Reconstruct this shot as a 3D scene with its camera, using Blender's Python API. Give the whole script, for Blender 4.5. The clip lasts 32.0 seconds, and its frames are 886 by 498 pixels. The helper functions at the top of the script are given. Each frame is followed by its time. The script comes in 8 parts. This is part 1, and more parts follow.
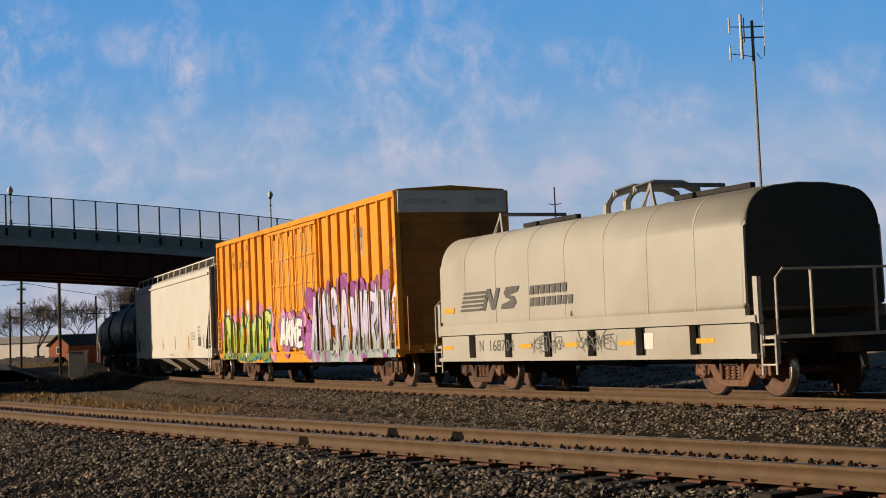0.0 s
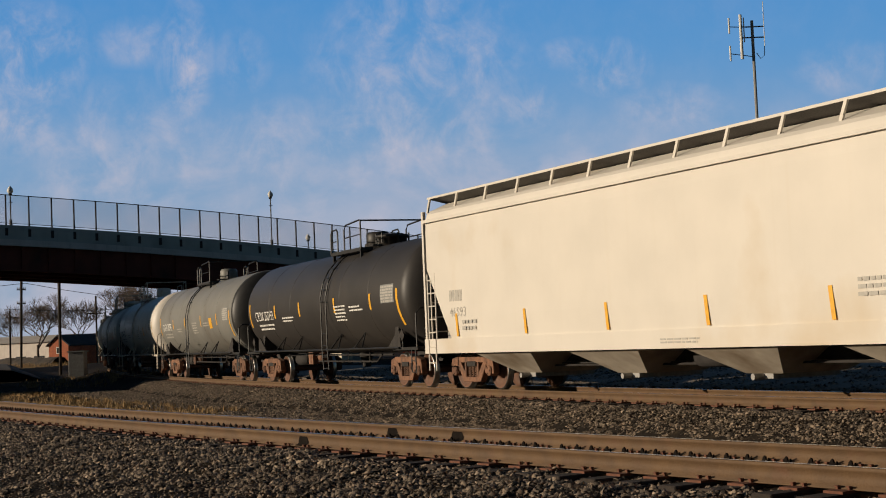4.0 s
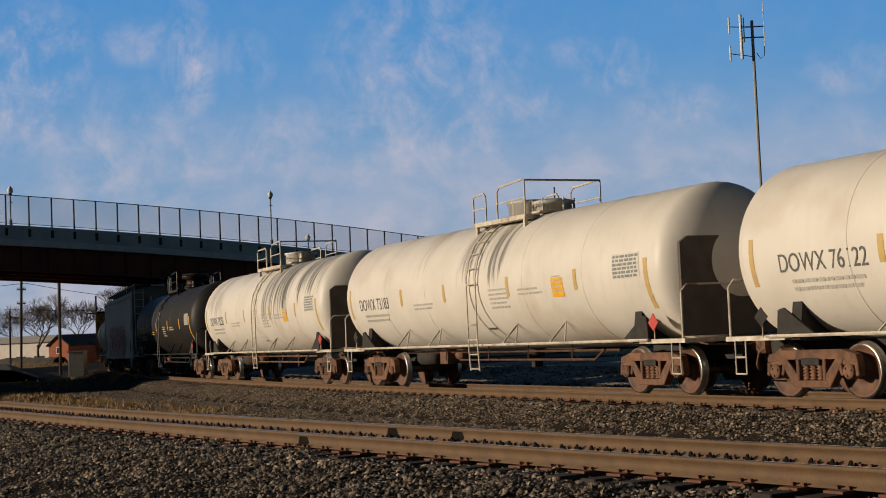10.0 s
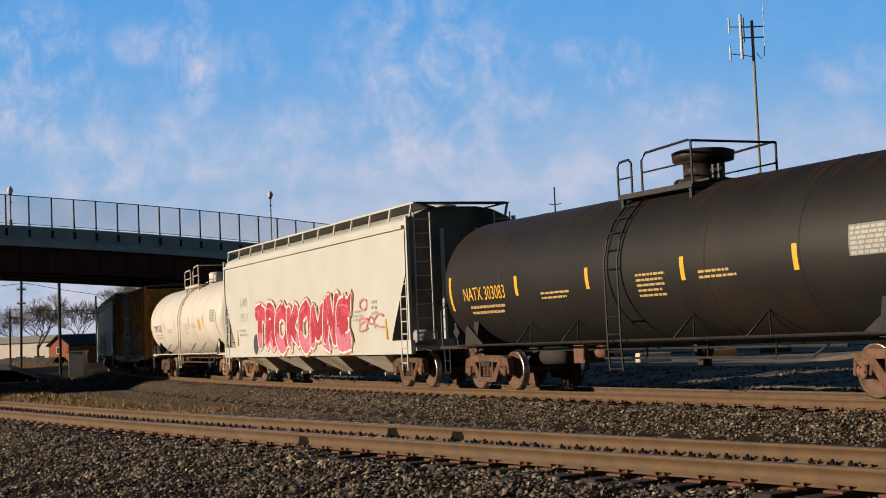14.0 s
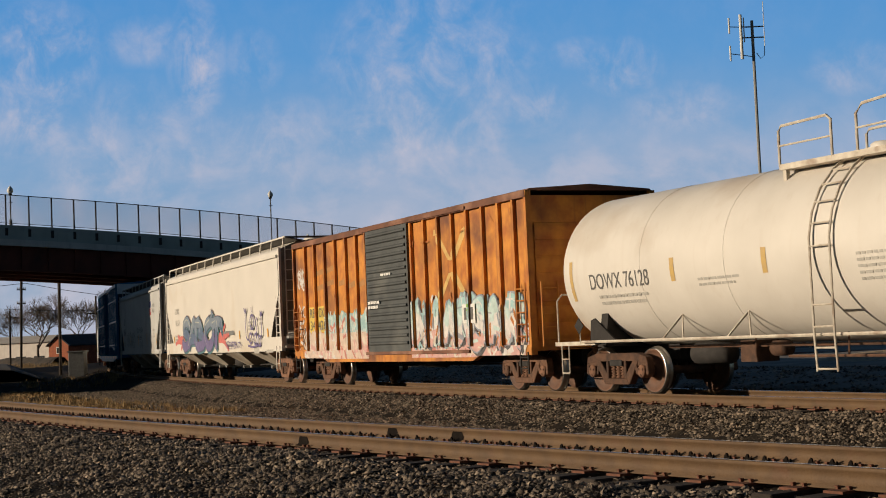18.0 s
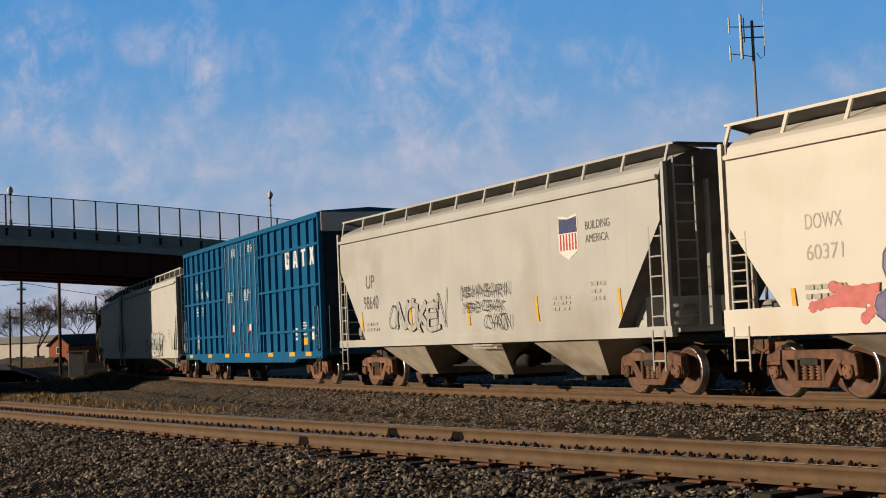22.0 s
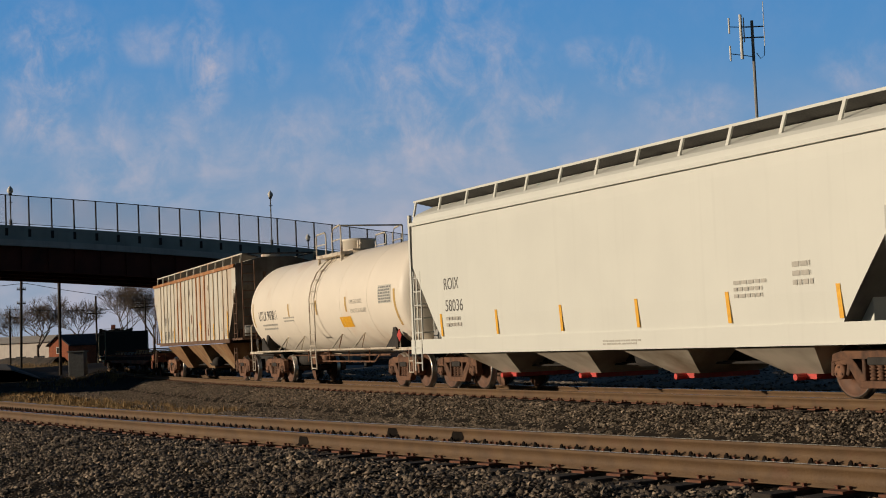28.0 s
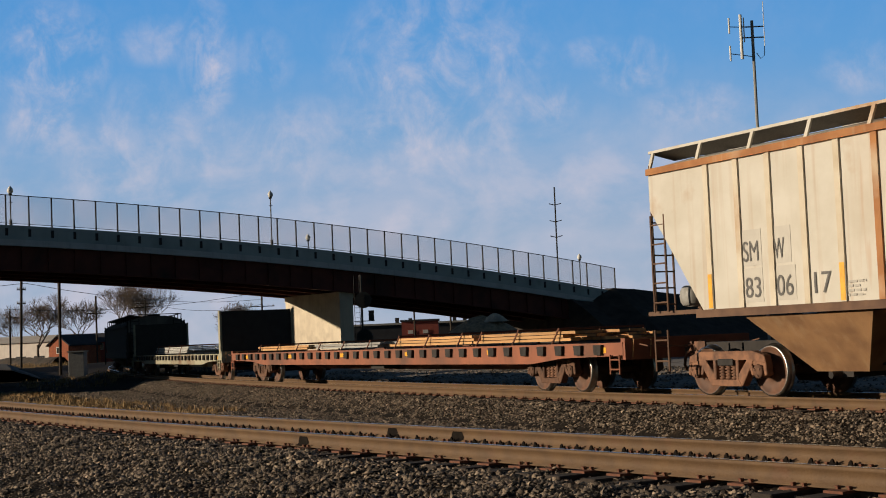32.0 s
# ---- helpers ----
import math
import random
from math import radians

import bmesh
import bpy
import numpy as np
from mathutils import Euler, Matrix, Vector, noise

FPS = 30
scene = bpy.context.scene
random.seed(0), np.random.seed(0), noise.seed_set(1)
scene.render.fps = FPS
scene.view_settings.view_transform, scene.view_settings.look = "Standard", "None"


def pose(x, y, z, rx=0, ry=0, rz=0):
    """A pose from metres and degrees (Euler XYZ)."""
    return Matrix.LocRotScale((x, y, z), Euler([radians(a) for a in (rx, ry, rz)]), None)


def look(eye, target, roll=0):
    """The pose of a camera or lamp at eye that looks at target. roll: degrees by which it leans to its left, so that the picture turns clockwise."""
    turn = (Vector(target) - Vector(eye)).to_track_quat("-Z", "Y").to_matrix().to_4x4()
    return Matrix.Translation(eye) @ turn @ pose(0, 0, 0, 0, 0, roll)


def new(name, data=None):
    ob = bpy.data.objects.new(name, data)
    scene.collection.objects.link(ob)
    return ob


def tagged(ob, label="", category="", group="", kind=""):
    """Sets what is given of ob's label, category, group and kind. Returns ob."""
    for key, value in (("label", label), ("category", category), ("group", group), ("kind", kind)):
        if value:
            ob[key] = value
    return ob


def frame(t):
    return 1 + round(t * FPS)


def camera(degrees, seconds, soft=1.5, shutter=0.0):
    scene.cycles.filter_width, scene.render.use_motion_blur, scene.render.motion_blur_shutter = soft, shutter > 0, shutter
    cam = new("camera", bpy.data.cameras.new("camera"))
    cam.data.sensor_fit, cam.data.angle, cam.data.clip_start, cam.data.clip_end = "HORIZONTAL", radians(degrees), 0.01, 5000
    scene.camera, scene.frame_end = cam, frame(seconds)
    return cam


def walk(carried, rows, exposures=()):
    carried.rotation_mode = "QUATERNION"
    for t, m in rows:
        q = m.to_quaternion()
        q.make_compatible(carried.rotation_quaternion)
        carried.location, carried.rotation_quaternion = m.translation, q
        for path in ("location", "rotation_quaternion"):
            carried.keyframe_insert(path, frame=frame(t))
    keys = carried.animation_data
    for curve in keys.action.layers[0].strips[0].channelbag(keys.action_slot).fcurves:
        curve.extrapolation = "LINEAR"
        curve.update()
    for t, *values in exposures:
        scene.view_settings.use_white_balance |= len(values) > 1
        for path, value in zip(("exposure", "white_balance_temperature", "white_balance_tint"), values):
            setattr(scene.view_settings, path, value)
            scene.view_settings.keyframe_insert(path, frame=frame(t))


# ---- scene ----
cam = camera(33.203, 32.0, soft=1.0)
EYE = pose(0, 0, 1.2666) @ pose(0, 0, 0, 90 + 3.4403, 0, 0) @ pose(0, 0, 0, 0, 0, -2.4297)
walk(cam, [(0, EYE), (32, EYE)], exposures=[(0, 0.0), (1, 0.02), (2, -0.2), (3, -0.3), (4.5, -0.05), (6, 0.24), (7, 0.36), (8, 0.24), (9, -0.08), (10, -0.19), (12, -0.2), (13, -0.1), (14, 0.2), (15.5, 0.0), (17, -0.1), (18, -0.1), (20, -0.07), (23, -0.07), (24, 0.17), (25, 0.32), (26.5, 0.0), (28, -0.32), (30, -0.32), (31, -0.15), (32, 0.0)])

# ---- light: low winter sun from behind and to the side, blue sky with thin cloud ----
SUN_AZ, SUN_EL = radians(-95), radians(12)
world = bpy.data.worlds.new("sky")
scene.world = world
world.use_nodes = True
wn = world.node_tree
sky = wn.nodes.new("ShaderNodeTexSky")
sky.sky_type = "NISHITA"
sky.sun_disc = False
sky.sun_elevation, sky.sun_rotation = SUN_EL, SUN_AZ
sky.air_density, sky.dust_density, sky.ozone_density = 1.0, 0.2, 4.0
deep = wn.nodes.new("ShaderNodeMix")
deep.data_type, deep.blend_type = "RGBA", "MULTIPLY"
deep.inputs[0].default_value = 1.0
deep.inputs[7].default_value = (1.04, 1.0, 0.92, 1)
wn.links.new(sky.outputs[0], deep.inputs[6])
wn.links.new(deep.outputs[2], wn.nodes["Background"].inputs[0])
wn.nodes["Background"].inputs[1].default_value = 0.032
sun = new("sun", bpy.data.lights.new("sun", "SUN"))
sun.data.energy, sun.data.angle, sun.data.color = 5.0, radians(0.6), (1.0, 0.84, 0.64)
sun_to = Vector((math.sin(SUN_AZ) * math.cos(SUN_EL), math.cos(SUN_AZ) * math.cos(SUN_EL), math.sin(SUN_EL)))
sun.matrix_world = look(sun_to * 200, (0, 0, 0))


# ---- lines of the two tracks ----
def make_line(x0, y0, a0, k0, k1, lo, hi, kmin):
    s = np.arange(lo, hi + 0.25, 0.5)
    c = np.clip(s, kmin, 40)
    a = a0 + k0 * c + k1 * c * c / 2 + (k0 + k1 * c) * (s - c)
    x = np.concatenate([[0], np.cumsum(np.cos((a[1:] + a[:-1]) / 2) * 0.5)])
    y = np.concatenate([[0], np.cumsum(np.sin((a[1:] + a[:-1]) / 2) * 0.5)])
    i = int(round(-lo / 0.5))
    return s, x - x[i] + x0, y - y[i] + y0, a


MAIN = make_line(-1.572, 43.588, radians(-66.387), 0.0026719, 1.0662e-5, -460, 460, -170)
NEAR = make_line(-0.535, 18.888, -0.99539, 0.003397, 0.0, -160, 60, -60)
NEAR_Z = 0.108


def on_line(line, s, side=0.0):
    """Place and heading at s metres along a track; side is metres to the right of it."""
    x, y, a = (float(np.interp(s, line[0], line[i])) for i in (1, 2, 3))
    return x + side * math.sin(a), y - side * math.cos(a), a


def travel(t):
    return 10.9385 * (t - 16) + 0.014966 * (t - 16) ** 2


# ---- materials ----
def srgb(h):
    return tuple(((int(h[i:i + 2], 16) / 255 + 0.055) / 1.055) ** 2.4 if int(h[i:i + 2], 16) > 10 else int(h[i:i + 2], 16) / 3295 for i in (0, 2, 4)) + (1,)


def col(c):
    return srgb(c) if isinstance(c, str) else (*c[:3], 1)


def mat(name, base, second=None, scale=3.0, rough=0.6, metal=0.0, bump=0.0, bump_scale=40.0, stain=None, stain_amount=0.4,
        streak=0.0, island=0.0, rand=0.0, stretch=(1, 1, 1), spec=0.4):
    """A weathered surface: two tones of grain, larger stains, streaks that run down, fine relief."""
    m = bpy.data.materials.new(name)
    m.use_nodes = True
    n, l = m.node_tree.nodes, m.node_tree.links
    b = n["Principled BSDF"]
    b.inputs["Roughness"].default_value, b.inputs["Metallic"].default_value = rough, metal
    b.inputs["Specular IOR Level"].default_value = spec
    at = n.new("ShaderNodeTexCoord").outputs["Object"]

    def noise_at(sc, detail, st=(1, 1, 1)):
        mp = n.new("ShaderNodeMapping")
        mp.inputs["Scale"].default_value = st
        l.new(at, mp.inputs[0])
        t = n.new("ShaderNodeTexNoise")
        t.inputs["Scale"].default_value, t.inputs["Detail"].default_value = sc, detail
        l.new(mp.outputs[0], t.inputs["Vector"])
        return t.outputs[0]

    def ramp(value, lo, hi):
        r = n.new("ShaderNodeMapRange")
        r.inputs[1].default_value, r.inputs[2].default_value = lo, hi
        l.new(value, r.inputs[0])
        return r.outputs[0]

    def mix(fac, a, c2, how="MIX"):
        x = n.new("ShaderNodeMix")
        x.data_type, x.blend_type = "RGBA", how
        for sock, v in ((x.inputs[0], fac), (x.inputs[6], a), (x.inputs[7], c2)):
            if hasattr(v, "links"):
                l.new(v, sock)
            else:
                sock.default_value = v
        return x.outputs[2]

    base = col(base)
    second = col(second) if second else tuple(v * 0.75 for v in base[:3]) + (1,)
    c = mix(ramp(noise_at(scale, 6, stretch), 0.35, 0.68), base, second)
    if stain:
        d = ramp(noise_at(scale * 0.35, 8), 0.62 - stain_amount * 0.3, 0.72)
        c = mix(d, c, col(stain))
    if streak:
        d = ramp(noise_at(2.2, 5, (3.0, 3.0, 0.10)), 0.55, 0.85)
        k = n.new("ShaderNodeMath")
        k.operation = "MULTIPLY"
        k.inputs[1].default_value = streak
        l.new(d, k.inputs[0])
        c = mix(k.outputs[0], c, col(stain) if stain else (0.05, 0.035, 0.025, 1))
    if island or rand:
        src = n.new("ShaderNodeNewGeometry").outputs["Random Per Island"] if island else n.new("ShaderNodeObjectInfo").outputs["Random"]
        v = n.new("ShaderNodeMapRange")
        a = island or rand
        v.inputs[3].default_value, v.inputs[4].default_value = 1 - a, 1 + a
        l.new(src, v.inputs[0])
        hsv = n.new("ShaderNodeHueSaturation")
        l.new(v.outputs[0], hsv.inputs["Value"])
        l.new(c, hsv.inputs["Color"])
        c = hsv.outputs[0]
    l.new(c, b.inputs["Base Color"])
    if bump:
        bn = n.new("ShaderNodeBump")
        bn.inputs["Strength"].default_value = bump
        bn.inputs["Distance"].default_value = 0.02
        l.new(noise_at(bump_scale, 5), bn.inputs["Height"])
        l.new(bn.outputs[0], b.inputs["Normal"])
    return m


M = {}
M["ballast"] = mat("ballast", (0.20, 0.165, 0.135), (0.075, 0.065, 0.058), 9, 0.95, bump=0.9, bump_scale=30, stain=(0.12, 0.075, 0.045), stain_amount=0.3)
M["stone"] = mat("ballast_stone", (0.265, 0.200, 0.138), (0.100, 0.078, 0.058), 14, 0.85, bump=0.4, bump_scale=60, island=0.85)
M["earth"] = mat("dark_earth", (0.09, 0.07, 0.055), (0.045, 0.038, 0.03), 2, 1.0, bump=0.8, bump_scale=12)
M["dirt"] = mat("pale_dirt", (0.24, 0.20, 0.16), (0.13, 0.11, 0.09), 0.6, 1.0, bump=0.6, bump_scale=6)
M["grass"] = mat("dry_grass", (0.40, 0.26, 0.115), (0.25, 0.165, 0.075), 2, 0.9, island=0.35)
M["rail"] = mat("rusty_rail", (0.125, 0.070, 0.030), (0.088, 0.050, 0.024), 9, 0.75, 0.0, bump=0.3, stain=(0.12, 0.06, 0.03), stain_amount=0.2, stretch=(0.4, 0.4, 0.4))
M["railhead"] = mat("dull_rail_head", (0.42, 0.40, 0.39), (0.30, 0.28, 0.27), 8, 0.30, 1.0)
M["tie"] = mat("creosoted_timber", (0.055, 0.040, 0.03), (0.025, 0.02, 0.016), 6, 0.9, bump=0.6, bump_scale=25, rand=0.3, stretch=(1, 1, 4))
M["plate"] = mat("rusted_plate", (0.17, 0.062, 0.032), (0.09, 0.038, 0.022), 20, 0.85, bump=0.3)
M["truck"] = mat("rusty_cast_steel", (0.185, 0.090, 0.050), (0.095, 0.048, 0.030), 7, 0.85, bump=0.4, stain=(0.04, 0.03, 0.025), stain_amount=0.3, rand=0.45)
M["wheel"] = mat("brown_wheel_steel", (0.155, 0.072, 0.040), (0.085, 0.044, 0.028), 4, 0.7, 0.0, bump=0.2)
M["tread"] = mat("bright_wheel_tread", (0.55, 0.52, 0.48), (0.4, 0.37, 0.34), 10, 0.3, 1.0)
M["dark"] = mat("dark_underframe", (0.035, 0.03, 0.027), (0.02, 0.017, 0.015), 5, 0.85, bump=0.3)
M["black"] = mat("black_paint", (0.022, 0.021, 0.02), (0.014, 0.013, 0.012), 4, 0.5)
# rail anchors, and the shadows painted on the near rails
M["mattblack"] = mat("matt_black", (0.014, 0.011, 0.009), (0.009, 0.007, 0.006), 9, 0.9, spec=0.05)
M["white"] = mat("white_stencil", (0.75, 0.73, 0.68), (0.62, 0.60, 0.55), 20, 0.7)
M["blackmark"] = mat("dark_stencil", (0.09, 0.085, 0.08), (0.14, 0.13, 0.12), 20, 0.7)
M["greymark"] = mat("faded_stencil", (0.36, 0.34, 0.30), (0.46, 0.43, 0.38), 12, 0.7)
M["yellow"] = mat("reflective_yellow", (0.80, 0.42, 0.03), (0.65, 0.32, 0.03), 12, 0.45)
M["red"] = mat("red_sign", (0.55, 0.06, 0.05), (0.40, 0.05, 0.04), 12, 0.5)
M["steelrail"] = mat("galvanised_steel", (0.33, 0.32, 0.30), (0.24, 0.23, 0.21), 12, 0.6, 0.0)


# ---- building blocks ----
def box(bm, x0, x1, y0, y1, z0, z1, mi=0, m=None):
    v = [bm.verts.new((x, y, z)) for x in (x0, x1) for y in (y0, y1) for z in (z0, z1)]
    for f in ((0, 1, 3, 2), (4, 6, 7, 5), (0, 4, 5, 1), (2, 3, 7, 6), (0, 2, 6, 4), (1, 5, 7, 3)):
        bm.faces.new([v[i] for i in f]).material_index = mi
    if m is not None:
        for a in v:
            a.co = m @ a.co
    return v


def prism(bm, pts, y0, y1, axis="y", mi=0):
    """Extrude an outline: in x, z along y; or in y, z along x; or in x, y along z."""
    def at(p, d):
        return {"y": (p[0], d, p[1]), "x": (d, p[0], p[1]), "z": (p[0], p[1], d)}[axis]
    a = [bm.verts.new(at(p, y0)) for p in pts]
    b = [bm.verts.new(at(p, y1)) for p in pts]
    for face in (a, b[::-1]):
        bm.faces.new(face).material_index = mi
    n = len(pts)
    for i in range(n):
        bm.faces.new((a[i], b[i], b[(i + 1) % n], a[(i + 1) % n])).material_index = mi


def tube(bm, pts, r, n=6, mi=0, caps=True):
    """A round bar along a polyline."""
    pts = [Vector(p) for p in pts]
    rings = []
    for i, p in enumerate(pts):
        d = (pts[min(i + 1, len(pts) - 1)] - pts[max(i - 1, 0)]).normalized()
        u = d.cross((0, 0, 1) if abs(d.z) < 0.9 else (1, 0, 0)).normalized()
        w = d.cross(u)
        rings.append([bm.verts.new(p + r * (math.cos(2 * math.pi * k / n) * u + math.sin(2 * math.pi * k / n) * w)) for k in range(n)])
    for a, b in zip(rings, rings[1:]):
        for k in range(n):
            bm.faces.new((a[k], a[(k + 1) % n], b[(k + 1) % n], b[k])).material_index = mi
    if caps:
        for ring in (rings[0][::-1], rings[-1]):
            bm.faces.new(ring).material_index = mi


def lathe(bm, prof, axis="y", n=20, mi=0, mis=None, off=(0, 0, 0), smooth=True):
    """Turn a profile of (along, radius) about an axis."""
    rings = []
    for d, r in prof:
        ring = []
        for k in range(n):
            c, s = math.cos(2 * math.pi * k / n) * r, math.sin(2 * math.pi * k / n) * r
            p = {"y": (c, d, s), "x": (d, c, s), "z": (c, s, d)}[axis]
            ring.append(bm.verts.new((p[0] + off[0], p[1] + off[1], p[2] + off[2])))
        rings.append(ring)
    for i, (a, b) in enumerate(zip(rings, rings[1:])):
        for k in range(n):
            f = bm.faces.new((a[k], a[(k + 1) % n], b[(k + 1) % n], b[k]))
            f.material_index = mis[i] if mis else mi
            f.smooth = smooth
    for ring in (rings[0], rings[-1]):
        bm.faces.new(ring).material_index = mi


def mesh_of(name, bm, *mats):
    bmesh.ops.recalc_face_normals(bm, faces=bm.faces)
    me = bpy.data.meshes.new(name)
    bm.to_mesh(me)
    bm.free()
    for m in mats:
        me.materials.append(M[m] if isinstance(m, str) else m)
    return me


def part(name, bm, mats, parent, label="", at=None):
    """Link a bmesh, or a mesh, as one part under a thing or under a part."""
    mats = mats if isinstance(mats, (list, tuple)) else [mats]
    me = bm if isinstance(bm, bpy.types.Mesh) else mesh_of(name, bm, *mats)
    ob = new(name, me)
    ob.parent = parent
    if at is not None:
        ob.matrix_basis = at
    return tagged(ob, label)


def thing(name, label, category, group="", at=None, kind=""):
    ob = new(name)
    if at is not None:
        ob.matrix_basis = at
    return tagged(ob, label, category, group, kind)


def B():
    return bmesh.new()


def soup(name, verts, faces, mats, smooth=False):
    """A mesh straight from arrays of corners and equal-sided faces."""
    verts, faces = np.asarray(verts, np.float32), np.asarray(faces, np.int32)
    me = bpy.data.meshes.new(name)
    k = faces.shape[1]
    me.vertices.add(len(verts))
    me.vertices.foreach_set("co", verts.ravel())
    me.loops.add(faces.size)
    me.loops.foreach_set("vertex_index", faces.ravel())
    me.polygons.add(len(faces))
    me.polygons.foreach_set("loop_start", np.arange(0, faces.size, k, dtype=np.int32))
    if smooth:
        me.polygons.foreach_set("use_smooth", np.ones(len(faces), bool))
    me.update(calc_edges=True)
    for m in mats:
        me.materials.append(M[m] if isinstance(m, str) else m)
    return me


# ---- ground: one sheet to the horizon, raised under the tracks ----
_near_xy = np.stack([NEAR[1], NEAR[2]], 1)
_main_xy = np.stack([MAIN[1], MAIN[2]], 1)
_span = {id(MAIN): (600, 1130), id(NEAR): (0, 441)}


def off_line(xy, line, pts):
    """Signed distance to the right of a line, for many points."""
    lo, hi = _span[id(line)]
    p = pts[lo:hi:3]
    d2 = (xy[:, :1] - p[None, :, 0]) ** 2 + (xy[:, 1:] - p[None, :, 1]) ** 2
    i = lo + np.argmin(d2, 1) * 3
    d = xy - pts[i]
    a = line[3][i]
    return d[:, 0] * np.sin(a) - d[:, 1] * np.cos(a), line[0][i]


def ground_height(xy):
    """Ballast shoulders of both tracks, a shallow dip between, flat land beyond."""
    out = np.empty(len(xy))
    for c in range(0, len(xy), 4000):
        p = xy[c:c + 4000]
        dn, _ = off_line(p, NEAR, _near_xy)
        dm, sm = off_line(p, MAIN, _main_xy)
        land = np.full(len(p), -0.62)
        land = np.where(dm < -4, -0.30 + 0.28 * np.exp(-((-dm - 9.0) / 4.5) ** 2), land)
        bed_n = NEAR_Z - 0.235 - np.clip(np.abs(dn) - 1.75, 0, 99) * np.where(dn > 0, 0.16, 0.45)
        bed_m = -0.235 - np.clip(np.abs(dm) - 1.8, 0, 99) * 0.42
        z = np.maximum(np.maximum(bed_n, bed_m), land)
        out[c:c + 4000] = z
    return out


def grid_sheet(name, xs, ys, mats, lift=0.0, rough=0.0):
    gx, gy = np.meshgrid(xs, ys)
    xy = np.stack([gx.ravel(), gy.ravel()], 1)
    z = ground_height(xy) + lift
    if rough:
        z = z + np.array([noise.noise((p[0] * 1.3, p[1] * 1.3, 0)) for p in xy]) * rough
    nx, ny = len(xs), len(ys)
    i = np.arange(nx * ny).reshape(ny, nx)
    f = np.stack([i[:-1, :-1], i[:-1, 1:], i[1:, 1:], i[1:, :-1]], -1).reshape(-1, 4)
    me = soup(name, np.concatenate([xy, z[:, None]], 1), f, mats, True)
    return new(name, me)


def spread(lo, hi, fine_lo, fine_hi, fine, grow=1.25):
    v = list(np.arange(fine_lo, fine_hi, fine))
    d, x = fine, v[0]
    while x > lo:
        d *= grow
        x -= d
        v.insert(0, x)
    d, x = fine, v[-1]
    while x < hi:
        d *= grow
        x += d
        v.append(x)
    return np.array(v)


ground_mat = mat("trackside_ground", (0.034, 0.027, 0.021), (0.017, 0.0145, 0.012), 7, 0.97, bump=0.9, bump_scale=25, stain=(0.06, 0.042, 0.026), stain_amount=0.2, spec=0.05)
ground = grid_sheet("ground", spread(-2500, 2500, -40, 34, 0.45), spread(-300, 3500, 4, 110, 0.45), [ground_mat], rough=0.06)
tagged(ground, "dark grey ballast and trodden earth beside the tracks", "ground", kind="structure")


# ---- the two tracks ----
RAIL = [(-0.07, 0), (0.07, 0), (0.07, 0.012), (0.012, 0.035), (0.010, 0.13), (0.036, 0.142), (0.036, 0.172), (0.026, 0.18), (-0.026, 0.18), (-0.036, 0.172), (-0.036, 0.142), (-0.010, 0.13), (-0.012, 0.035), (-0.07, 0.012)]


def rail_mesh(name, line, side, top, lo, hi, step):
    n = len(RAIL)
    verts, faces, idx = [], [], []
    stops = np.arange(lo, hi + step / 2, step)
    for s in stops:
        x, y, a = on_line(line, s, side)
        for p, z in RAIL:
            verts.append((x + p * math.sin(a), y - p * math.cos(a), top - 0.18 + z))
    for i in range(len(stops) - 1):
        for k in range(n):
            faces.append((i * n + k, (i + 1) * n + k, (i + 1) * n + (k + 1) % n, i * n + (k + 1) % n))
            idx.append(1 if k in (7,) else 0)
    me = soup(name, verts, faces, ["rail", "railhead"])
    me.polygons.foreach_set("material_index", np.array(idx, np.int32))
    return me


def tie_mesh():
    bm = B()
    box(bm, -0.115, 0.115, -1.28, 1.28, -0.17, 0)
    bmesh.ops.bevel(bm, geom=bm.edges[:], offset=0.012, segments=1, affect="EDGES")
    return mesh_of("tie", bm, "tie")


def plate_mesh():
    """Tie plate with spikes and a rail anchor."""
    bm = B()
    box(bm, -0.10, 0.10, -0.21, 0.21, 0, 0.022)
    for x, y in ((-0.06, -0.085), (0.06, -0.085), (-0.06, 0.085), (0.06, 0.085)):
        box(bm, x - 0.011, x + 0.011, y - 0.011, y + 0.011, 0.018, 0.040)
        box(bm, x - 0.017, x + 0.017, y - 0.02, y + 0.02, 0.040, 0.052)
    return mesh_of("tie_plate", bm, "plate")


def clip_mesh():
    """Rail anchor: a bent bar gripped on the rail's foot."""
    bm = B()
    prism(bm, [(-0.042, 0.0), (-0.026, 0.040), (-0.006, 0.060), (0.010, 0.050), (0.016, 0.022), (0.034, 0.022), (0.050, 0.040), (0.053, 0.026), (0.04, 0.0)], -0.105, -0.085)
    return mesh_of("rail_anchor", bm, "mattblack")


TIE, PLATE, CLIP = tie_mesh(), plate_mesh(), clip_mesh()


